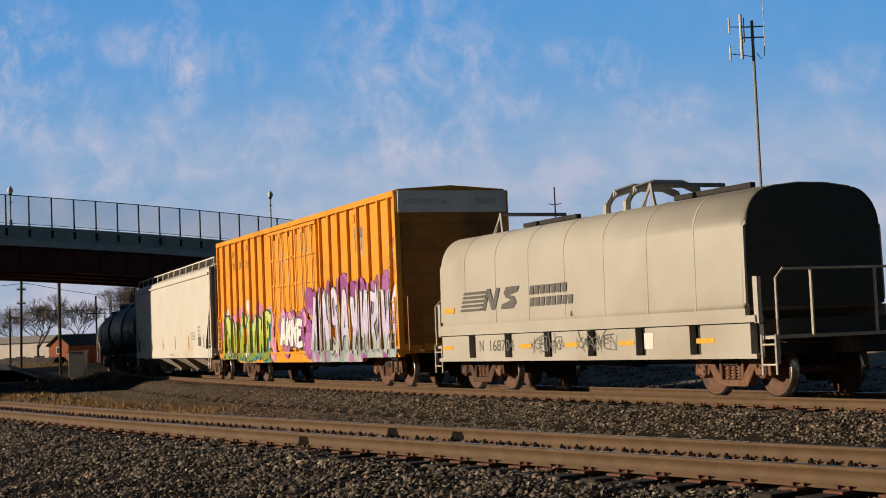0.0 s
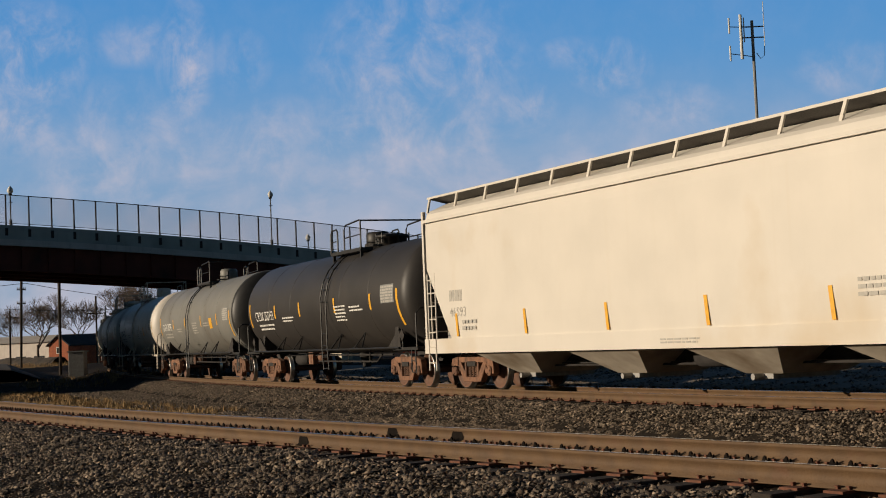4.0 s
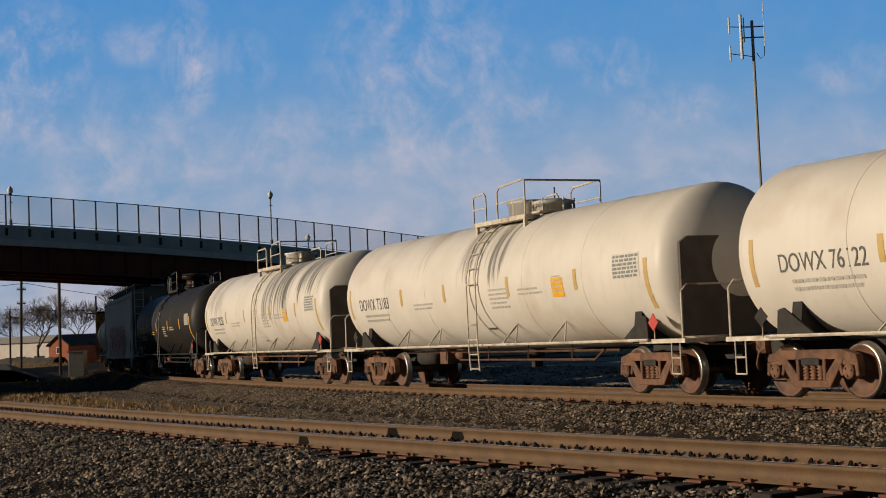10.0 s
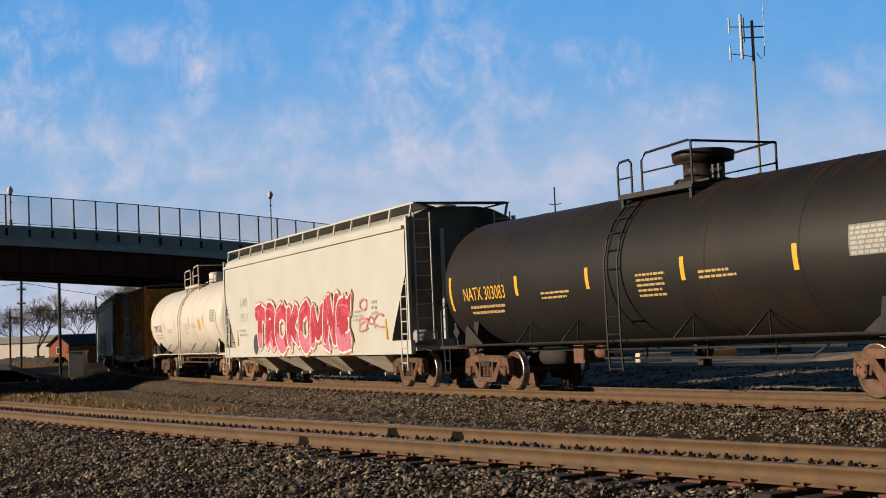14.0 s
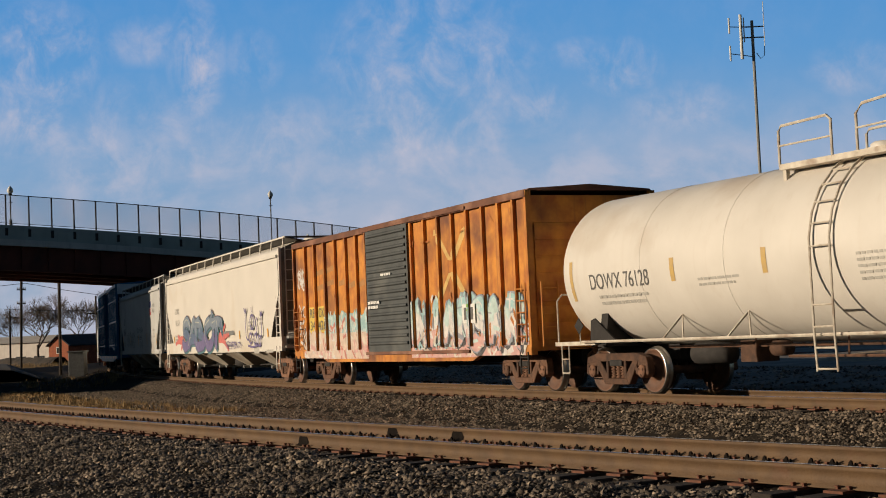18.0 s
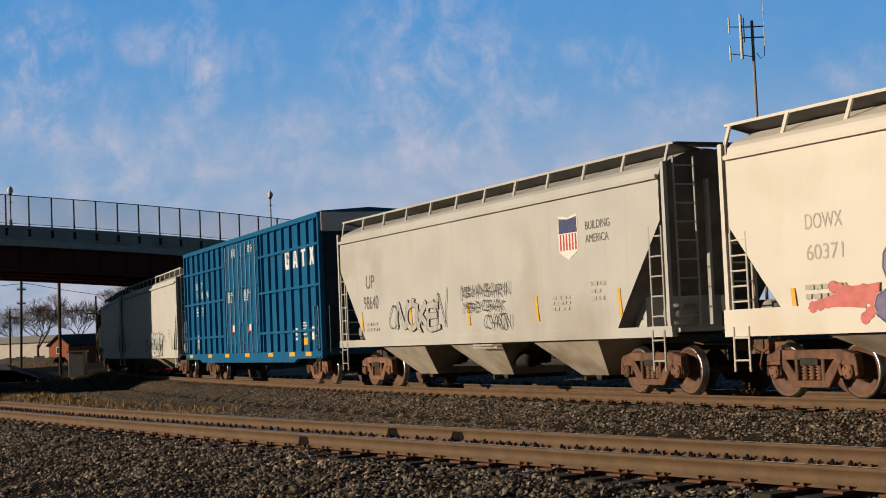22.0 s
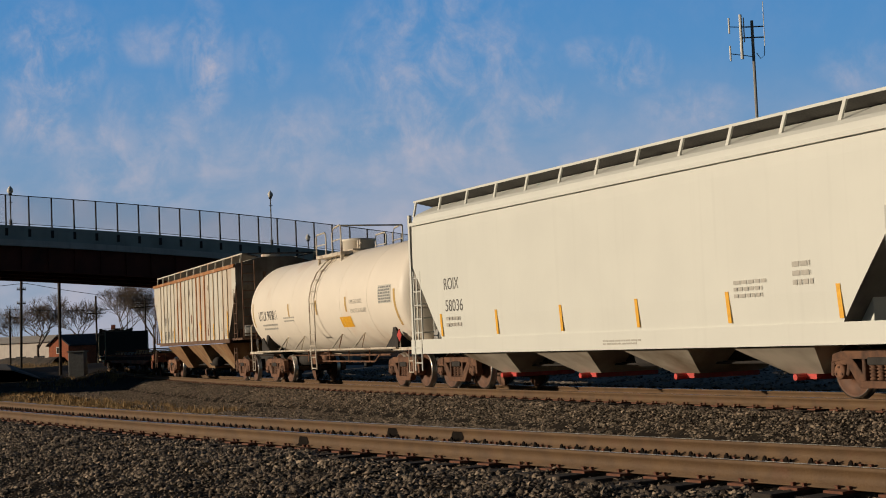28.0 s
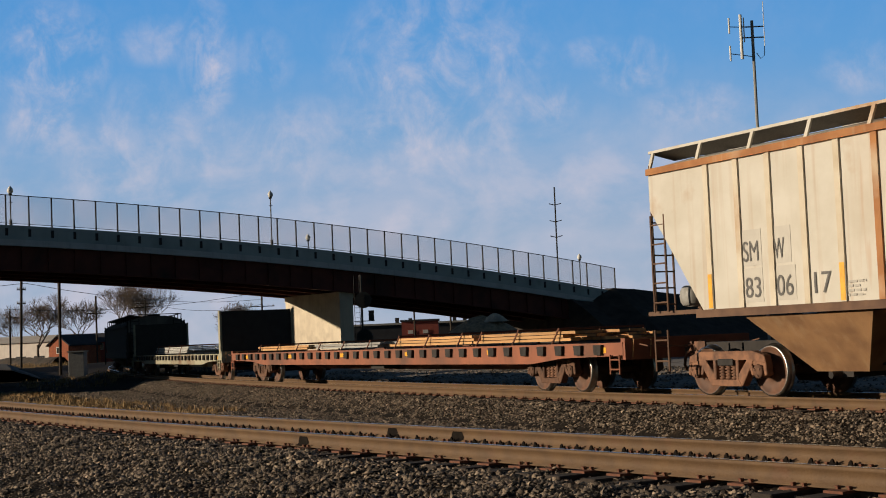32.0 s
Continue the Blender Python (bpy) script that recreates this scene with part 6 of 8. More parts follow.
RBOX = mat("rusted_orange_boxcar_paint", (0.62, 0.25, 0.035), (0.40, 0.125, 0.025), 2.6, 0.7, bump=0.3, bump_scale=10, stain=(0.15, 0.055, 0.028), stain_amount=0.5, streak=0.8)
RBROWN = mat("brown_roof_rust", (0.20, 0.085, 0.05), (0.12, 0.055, 0.035), 2, 0.85, bump=0.3, stain=(0.40, 0.22, 0.14), stain_amount=0.25)
GDOOR = mat("dark_grey_door_paint", (0.075, 0.080, 0.078), (0.05, 0.053, 0.052), 2, 0.6, bump=0.1, stain=(0.12, 0.12, 0.11), stain_amount=0.2, streak=0.2)
M["rbox"], M["rbrown"], M["gdoor"] = RBOX, RBROWN, GDOOR
posts = [1.12, 1.98, 2.88, 3.8, 4.7, 5.55, 6.3] + [9.55, 10.4, 11.25, 12.1, 12.95, 13.8, 14.65, 15.4]
ob, h = boxcar("rusty orange boxcar with a dark grey sliding door", -26.15, -10.1, "rbox", "rbrown", "rbox", 4.45, posts, (6.4, 9.4), inset=1.45, end_ribs=7)
bm = B()
box(bm, -h + 6.45, -h + 9.38, -SIDE - 0.09, -SIDE - 0.02, 0.98, 4.28)
door = part("door", bm, "gdoor", ob, "dark grey ribbed sliding door")
for i in range(16):
    bm = B()
    z = 1.15 + i * 0.195
    prism(bm, [(-SIDE - 0.09, z), (-SIDE - 0.135, z + 0.03), (-SIDE - 0.135, z + 0.07), (-SIDE - 0.09, z + 0.10)], -h + 6.55, -h + 9.28, "x")
    part("door_rib", bm, "gdoor", door)
bm = B()
box(bm, -h + 6.2, -h + 13.0, -SIDE - 0.12, -SIDE, 4.28, 4.36)
box(bm, -h + 6.3, -h + 13.0, -SIDE - 0.13, -SIDE, 0.90, 0.98)
part("door_track", bm, "rbrown", ob)
side_shape(ob, "number_panel", [(-h + 1.24, 1.60), (-h + 2.84, 1.60), (-h + 2.84, 2.38), (-h + 1.24, 2.38)], paint((0.72, 0.52, 0.10)), -SIDE + 0.011)
for body, x, z in (("RB", 1.30, 2.06), ("OX", 2.12, 2.06), ("34", 1.30, 1.68), ("426", 2.06, 1.68)):
    side_text(ob, body, -h + x, z, 0.40, "blackmark", 0.22 * len(body), -SIDE + 0.002)
zones = side_zones(h, posts, (6.4, 9.4), 0.71, 4.45, -SIDE - 0.08)
P_RB = ((0.66, 0.62, 0.58), (0.62, 0.36, 0.32), (0.64, 0.50, 0.40), (0.34, 0.52, 0.52), (0.50, 0.62, 0.58), (0.52, 0.20, 0.16), (0.10, 0.09, 0.09), (0.30, 0.32, 0.36), (0.64, 0.56, 0.46), (0.46, 0.16, 0.03), (0.34, 0.11, 0.03), (0.56, 0.34, 0.08), (0.22, 0.42, 0.08))
g = scribble(-h + 0.25, -h + 1.1, 2.95, 3.55, 4, 0, 57, 0.035) + scribble(-h + 0.3, -h + 1.0, 3.05, 3.65, 3, 0, 77, 0.02) + scribble(-h + 0.35, -h + 1.0, 2.1, 2.5, 2, 0, 58, 0.02) + shards(-h + 0.2, -h + 1.05, 1.1, 2.0, 22, [0, 8, 6, 2], 59, 0.22)
g += ragged_band(-h + 1.1, -h + 6.4, 0.80, 1.62, 0.10, 2, 52) + shards(-h + 1.1, -h + 6.4, 0.80, 1.6, 120, [1, 2, 8, 1, 0, 5], 60, 0.26)
g += ragged_band(-h + 2.9, -h + 6.4, 1.55, 2.08, 0.14, 3, 54) + shards(-h + 2.9, -h + 6.4, 1.5, 2.15, 46, [3, 4, 8, 0], 61, 0.2)
g += shards(-h + 3.0, -h + 6.3, 1.55, 2.0, 30, [8, 5, 4], 62, 0.25)
g += ragged_band(-h + 9.45, -h + 15.9, 0.80, 1.35, 0.12, 1, 64) + shards(-h + 9.45, -h + 15.9, 0.80, 1.5, 90, [1, 2, 8, 0, 5], 65, 0.3)
g += lettering_shapes("NAMNSAR", -h + 9.5, -h + 15.5, 0.95, 2.35, 7, ((0.3, 1), (0.55, 0), (0.75, 4), (9, 3)), 0, 53, 0.20, 0.05, 0.25, cast=6)
g += shards(-h + 9.6, -h + 15.8, 1.0, 2.3, 90, [3, 4, 0, 7, 8, 9], 66, 0.2) + shards(-h + 12.9, -h + 13.3, 1.8, 2.1, 4, [12], 67, 0.14)
g += shards(-h + 9.6, -h + 15.8, 2.3, 4.1, 9, [9, 9, 9], 68, 0.13) + shards(-h + 1.1, -h + 6.3, 2.4, 4.1, 8, [9, 9, 9], 69, 0.12)
spray(ob, g, P_RB, zones, "layers of old faded spray paint")
for x, z, w in ((2.0, 3.3, 0.75), (2.95, 3.35, 0.75), (2.0, 2.85, 0.75), (2.95, 2.95, 0.75), (3.95, 2.9, 0.6), (4.75, 2.8, 0.6), (5.6, 2.8, 0.5)):
    spray(ob, [([(-h + x, z), (-h + x + w, z + 0.05), (-h + x + w, z + 0.22), (-h + x, z + 0.14)], 0)], ((0.42, 0.20, 0.06),), zones, "ghost of an old painted-out emblem", "faded_stripe")
xc, zc = -h + 11.9, 3.0
for dx, dz in ((-1, 1), (1, 1), (-1, -1), (1, -1)):
    p0, p1 = (xc + dx * 0.10, zc + dz * 0.16), (xc + dx * 0.82, zc + dz * 0.82)
    q = [(p0[0] - 0.10, p0[1]), (p0[0] + 0.12, p0[1] - dz * 0.02), (p1[0] + 0.13, p1[1]), (p1[0] - 0.13, p1[1] + dz * 0.05)]
    spray(ob, [(q, 0), ([(q[3][0] - 0.08, p1[1]), (q[2][0] + 0.08, p1[1]), (p1[0] + dx * 0.16, p1[1] + dz * 0.16)], 0)], ((0.62, 0.40, 0.13),), zones, "faded yellow crossed arrow", "faded_arrow")
side_shape(ob, "grey_patch", [(-h + 4.15, 1.5), (-h + 4.6, 1.5), (-h + 4.6, 2.1), (-h + 4.15, 2.1)], "gdoor", -SIDE + 0.009)
side_shape(ob, "notice_panel", [(-h + 12.55, 1.6), (-h + 13.25, 1.6), (-h + 13.25, 2.05), (-h + 12.55, 2.05)], "white", -SIDE - 0.055)
side_shape(ob, "notice_mark", [(-h + 12.65, 1.68), (-h + 12.85, 1.68), (-h + 12.85, 1.97), (-h + 12.65, 1.97)], "blackmark", -SIDE - 0.06)
side_shape(ob, "notice_mark", [(-h + 12.95, 1.68), (-h + 13.15, 1.68), (-h + 13.15, 1.97), (-h + 12.95, 1.97)], "blackmark", -SIDE - 0.06)
bars(ob, -h + 6.6, 2.15, 0.9, 0.25, 2, "white", -SIDE - 0.14, 0.6, 6)
bars(ob, -h + 7.6, 3.0, 0.9, 0.08, 1, "white", -SIDE - 0.14, 0.8, 8)

BLUE = mat("blue_boxcar_paint", (0.006, 0.118, 0.262), (0.006, 0.098, 0.222), 1.2, 0.38, bump=0.12, bump_scale=1.4, stain=(0.02, 0.12, 0.27), stain_amount=0.2, streak=0.05, spec=0.25)
M["blue"] = BLUE
# the side's blue darkened for the end's shade, with grime
M["blue_end"] = mat("grimy_shaded_blue_end_paint", (0.006, 0.035, 0.075), (0.006, 0.022, 0.045), 1.5, 0.7, stain=(0.02, 0.02, 0.022), stain_amount=0.35)
posts = [0.7, 1.66, 2.6, 3.5, 4.46, 5.38, 6.27, 7.05] + [12.0, 12.42, 13.29, 14.14, 15.02, 15.94, 16.89, 17.8, 18.62]
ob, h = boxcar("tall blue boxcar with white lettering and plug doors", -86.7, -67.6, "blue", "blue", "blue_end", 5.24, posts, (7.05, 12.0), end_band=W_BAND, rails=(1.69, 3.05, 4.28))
for x0 in (7.2, 9.6):
    bm = B()
    box(bm, -h + x0, -h + x0 + 2.3, -SIDE - 0.03, -SIDE + 0.03, 1.05, 4.9)
    bmesh.ops.bevel(bm, geom=bm.edges[:], offset=0.02, segments=1, affect="EDGES")
    door = part("door", bm, "blue", ob, "blue plug door with lock rods")
    for z in (1.4, 2.1, 3.4, 4.5):
        bm = B()
        box(bm, -h + x0 + 0.05, -h + x0 + 2.25, -SIDE - 0.075, -SIDE - 0.03, z - 0.04, z + 0.04)
        part("door_bar", bm, "blue", door)
    for dx in (0.2, 0.8, 1.4, 2.1):
        grab(ob, [(-h + x0 + dx, -SIDE - 0.08, 1.05), (-h + x0 + dx, -SIDE - 0.08, 4.95)], "blue", 0.024, "lock_rod")
    bars(ob, -h + x0 + 1.1, 4.5, 0.7, 0.35, 4, "white", -SIDE - 0.07, 0.6, 4)
    bars(ob, -h + x0 + 0.4, 2.9, 0.8, 0.4, 5, "white", -SIDE - 0.07, 0.6, 5)
    side_shape(ob, "red_tag", [(-h + x0 + 0.7, 1.75), (-h + x0 + 0.95, 1.75), (-h + x0 + 0.95, 1.95), (-h + x0 + 0.7, 1.95)], "red", -SIDE - 0.07)
    side_shape(ob, "white_tag", [(-h + x0 + 1.0, 1.82), (-h + x0 + 1.25, 1.82), (-h + x0 + 1.25, 2.1), (-h + x0 + 1.0, 2.1)], "white", -SIDE - 0.07)
w0 = -h + 15.15
for i, pts in enumerate(([(0.1, 0), (0.5, 0), (0.62, 0.12), (0.62, 0.38), (0.34, 0.38), (0.34, 0.26), (0.42, 0.26), (0.42, 0.18), (0.22, 0.18), (0.22, 0.54), (0.42, 0.54), (0.42, 0.46), (0.62, 0.46), (0.62, 0.6), (0.5, 0.72), (0.1, 0.72), (0, 0.6), (0, 0.12)], [(0, 0), (0.2, 0), (0.24, 0.14), (0.40, 0.14), (0.44, 0), (0.64, 0), (0.44, 0.72), (0.2, 0.72)], [(0.2, 0), (0.42, 0), (0.42, 0.5), (0.62, 0.52), (0.62, 0.72), (0, 0.72), (0, 0.52), (0.2, 0.5)], [(0, 0), (0.22, 0), (0.32, 0.22), (0.42, 0), (0.64, 0), (0.46, 0.36), (0.62, 0.72), (0.42, 0.72), (0.32, 0.5), (0.2, 0.72), (0.02, 0.72), (0.18, 0.36)])):
    side_shape(ob, "white_block", [(w0 + i * 0.90 + px * 0.82, 3.68 + pz * 0.9) for px, pz in pts], "white", -SIDE + 0.011, "large white lettering block")
side_shape(ob, "blue_gap", [(w0 + 0.90 + px * 0.82, 3.68 + pz * 0.9) for px, pz in ((0.26, 0.26), (0.38, 0.26), (0.33, 0.52), (0.31, 0.52))], "blue", -SIDE + 0.005)
for body, x, z in (("BK", 1.88, 3.62), ("TY", 2.84, 3.62), ("15", 1.90, 3.24), ("82", 2.84, 3.24), ("96", 3.74, 3.24)):
    side_text(ob, body, -h + x, z, 0.40, "white", 0.46, y=FLUSH)
bars(ob, -h + 1.95, 2.55, 0.5, 0.4, 3, "white", seed=2, y=FLUSH)
bars(ob, -h + 2.95, 2.55, 0.5, 0.4, 3, "white", seed=3, y=FLUSH)
for x in (0.75, 4.1, 6.9, 9.9, 13.0, 15.6, 17.4):
    side_shape(ob, "reflective_strip", [(-h + x, 0.90), (-h + x + 0.62, 0.90), (-h + x + 0.62, 1.03), (-h + x, 1.03)], "yellow", -SIDE - 0.081)
for x, z, w, hh, c in ((16.9, 1.25, 0.5, 0.22, "yellow"), (17.85, 1.4, 0.42, 0.40, "white"), (2.0, 1.25, 0.4, 0.2, "yellow"), (2.0, 1.5, 0.3, 0.3, "white")):
    side_shape(ob, "notice_panel", [(-h + x, z), (-h + x + w, z), (-h + x + w, z + hh), (-h + x, z + hh)], c, FLUSH)
bars(ob, -h + 16.9, 1.55, 0.5, 0.45, 5, "white", seed=7, y=FLUSH)
bars(ob, -h + 16.1, 1.4, 0.3, 0.45, 3, "white", seed=8, y=FLUSH)

# ---- coil cars ----
COIL = mat("warm_grey_coil_cover_paint", (0.46, 0.42, 0.35), (0.41, 0.375, 0.315), 0.9, 0.6, bump=0.1, bump_scale=3, stain=(0.35, 0.30, 0.23), stain_amount=0.2, streak=0.2)
M["coil"] = COIL


def coil_car(rear, front, label):
    ob, length = railcar("coil_car", label, "coil car", rear, front, 1.3, 1.4)
    h = length / 2
    bm = B()
    box(bm, -h, h, -1.42, 1.42, 0.75, 1.36)
    part("body", bm, "black", ob)
    n = 7
    for i in range(n):
        w = 2 * h / n
        x0 = -h + i * w
        for y0, y1 in ((-SIDE, -1.425), (1.425, SIDE)):
            bm = B()
            box(bm, x0 + 0.17, x0 + w - 0.17, y0, y1, 0.78, 1.30)
            part("side_panel", bm, "coil", ob)
    for y0, y1 in ((-SIDE - 0.02, -1.41), (1.41, SIDE + 0.02)):
        bm = B()
        box(bm, -h, h, y0, y1, 1.32, 1.44)
        box(bm, -h, h, y0, y1, 0.70, 0.78)
        part("side_sill", bm, "coil", ob)
    bm = B()
    sect = [(-1.56, 1.52), (-1.55, 1.65)]
    for i in range(9):
        a = math.pi / 2 * i / 8
        sect.append((-0.86 - 0.67 * math.cos(a), 2.98 + 0.72 * math.sin(a)))
    sect.append((-0.3, 3.76))
    sect += [(-y, z) for y, z in reversed(sect)]
    prism(bm, sect, -h + 0.1, h - 0.28, "x")
    for f in bm.faces:
        f.smooth = len(f.verts) == 4
    bmesh.ops.bevel(bm, geom=[ed for ed in bm.edges if any(len(f.verts) > 4 for f in ed.link_faces)], offset=0.10, segments=2, affect="EDGES")
    cover = part("cover", bm, "coil", ob, "rounded warm grey coil cover")
    # black sheet over the front end: the end's shade put in as colour
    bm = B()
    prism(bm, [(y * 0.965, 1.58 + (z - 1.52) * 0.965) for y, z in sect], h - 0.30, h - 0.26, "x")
    part("end_sheet", bm, "black", cover, "black sheet over the cover's end, standing in for its shade")
    for y in (-1.60, 1.50):
        bm = B()
        box(bm, -h + 0.08, h - 0.25, y, y + 0.10, 1.42, 1.56)
        part("cover_rim", bm, "coil", cover)
    for x in np.linspace(-h + 1.45, h - 1.75, 7):
        bm = B()
        prism(bm, [(y * 1.004, 1.52 + (z - 1.52) * 1.003) for y, z in sect], x - 0.02, x + 0.02, "x")
        part("seam", bm, "coil", cover)
    # lifting frames and hoops on the roof
    for x in (-4.1, 2.25):
        bm = B()
        for dx in (-0.26, 0.26):
            tube(bm, [(x + dx, -0.95, 3.58), (x, -0.88, 4.12), (x, 0.88, 4.12), (x + dx, 0.95, 3.58)], 0.05, 6)
        part("lifting_bracket", bm, "steelrail", cover)
        bm = B()
        box(bm, x - 0.4, x + 2.1, -0.06, 0.06, 3.84, 3.94)
        part("guide_rod", bm, "dark", cover)
    for x in (0.7, 1.45):
        bm = B()
        tube(bm, [(x, -0.95, 3.55), (x, -0.93, 3.85), (x + 0.06, -0.75, 4.10), (x + 0.12, -0.35, 4.22), (x + 0.12, 0.35, 4.22), (x + 0.06, 0.75, 4.10), (x, 0.93, 3.85), (x, 0.95, 3.55)], 0.085, 8)
        part("stacking_hoop", bm, "coil", cover, "thick bent stacking hoop")
    under_gear(ob, length)
    for k in (-1, 1):
        e = k * (h + 0.42)
        bm = B()
        box(bm, min(k * h, e), max(k * h, e), -1.45, 1.45, 1.02, 1.08)
        part("end_platform", bm, "coil", ob)
        grab(ob, [(e, -1.45, 0.6), (e, -1.45, 2.05), (e, -1.3, 2.2), (e, 1.3, 2.2), (e, 1.45, 2.05), (e, 1.45, 0.6)], "creamrail", 0.025, "end_rail")
        for y in (-0.7, 0.7):
            grab(ob, [(e, y, 1.05), (e, y, 2.2)], "creamrail", 0.03, "post")
        ladder(ob, e - k * 0.2, -1.5, 0.42, 1.1, 0.38, 2, "creamrail", "x", name="step")
        bm = B()
        box(bm, k * h - 0.06, k * h + 0.06, -1.56, -1.48, 1.3, 2.1)
        part("corner_post", bm, "coil", ob)
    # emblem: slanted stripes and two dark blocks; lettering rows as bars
    y = -1.562
    for i in range(5):
        z = 1.87 + i * 0.098
        side_shape(ob, "emblem_stripe", [(-5.08 + i * 0.05, z), (-4.0 + i * 0.09, z), (-3.95 + i * 0.09, z + 0.06), (-5.03 + i * 0.05, z + 0.06)], "blackmark", y)
    for pts in ([(-3.95, 1.87), (-3.78, 1.87), (-3.62, 2.18), (-3.46, 1.87), (-3.28, 1.87), (-3.02, 2.36), (-3.2, 2.36), (-3.36, 2.06), (-3.50, 2.36), (-3.66, 2.36)], [(-3.0, 1.87), (-2.42, 1.87), (-2.26, 2.0), (-2.36, 2.14), (-2.62, 2.18), (-2.2, 2.24), (-2.12, 2.36), (-2.72, 2.36), (-2.84, 2.22), (-2.74, 2.12), (-2.5, 2.06), (-2.94, 1.98)]):
        side_shape(ob, "emblem_block", pts, "blackmark", y)
    bm = B()
    for z, cnt in ((2.14, 7), (1.88, 8)):
        for i in range(cnt):
            x = -1.65 + i * 0.235
            prism(bm, [(x, z), (x + 0.17, z), (x + 0.21, z + 0.19), (x + 0.04, z + 0.19)], y, y + 0.004)
    tagged(part("name_bars", bm, "blackmark", ob), "dark bars in place of a maker's name", kind="stuff")
    side_shape(ob, "warning_plate", [(-5.95, 1.86), (-5.4, 1.86), (-5.4, 1.98), (-5.95, 1.98)], "yellow", y)
    side_shape(ob, "placard_mark", [(0.05, 1.62), (0.16, 1.62), (0.11, 1.74)], "blackmark", y)
    side_text(ob, "168704", -h + 2.62, 0.93, 0.36, "blackmark", 1.15)
    side_text(ob, "N", -h + 2.15, 0.93, 0.36, "blackmark", 0.2)
    for x in (0.2, 4.1, 6.1, 8.2, length - 1.75):
        side_shape(ob, "reflective_strip", [(-h + x, 0.98), (-h + x + 0.55, 0.98), (-h + x + 0.55, 1.07), (-h + x, 1.07)], "yellow", -SIDE - 0.008)
    g = scribble(-h + 4.75, -h + 6.0, 0.84, 1.3, 4, 0, 61, 0.012) + scribble(-h + 4.6, -h + 6.1, 0.9, 1.2, 7, 0, 63, 0.008) + scribble(-h + 6.7, -h + 8.0, 0.84, 1.3, 4, 0, 62, 0.012) + scribble(-h + 6.6, -h + 8.1, 0.9, 1.2, 7, 0, 64, 0.008)
    spray(ob, g, ((0.16, 0.15, 0.14),), flat_zone(-SIDE - 0.002))
    side_shape(ob, "notice_panel", [(-h + 9.1, 0.9), (-h + 9.4, 0.9), (-h + 9.4, 1.2), (-h + 9.1, 1.2)], "white")
    return ob


coil_car(178.1, 190.65, "warm grey coil car with a rounded cover and dark emblem")
coil_car(194.1, 206.6, "warm grey coil car at the head of the visible train")

# ---- flat cars ----
FLAT_RED = mat("faded_red_brown_flatcar_paint", (0.30, 0.105, 0.055), (0.21, 0.08, 0.045), 1.5, 0.8, bump=0.2, stain=(0.12, 0.06, 0.04), stain_amount=0.3, streak=0.4)
FLAT_YEL = mat("dirty_cream_flatcar_paint", (0.36, 0.34, 0.24), (0.25, 0.23, 0.16), 1.5, 0.8, bump=0.2, stain=(0.16, 0.09, 0.05), stain_amount=0.3, streak=0.4)
M["timber"] = mat("sawn_timber", (0.55, 0.31, 0.13), (0.42, 0.23, 0.095), 4, 0.8, rand=0.25, stretch=(0.2, 3, 3))
M["greytimber"] = mat("grey_weathered_timber", (0.40, 0.39, 0.36), (0.28, 0.27, 0.25), 4, 0.85, rand=0.2, stretch=(0.2, 3, 3))


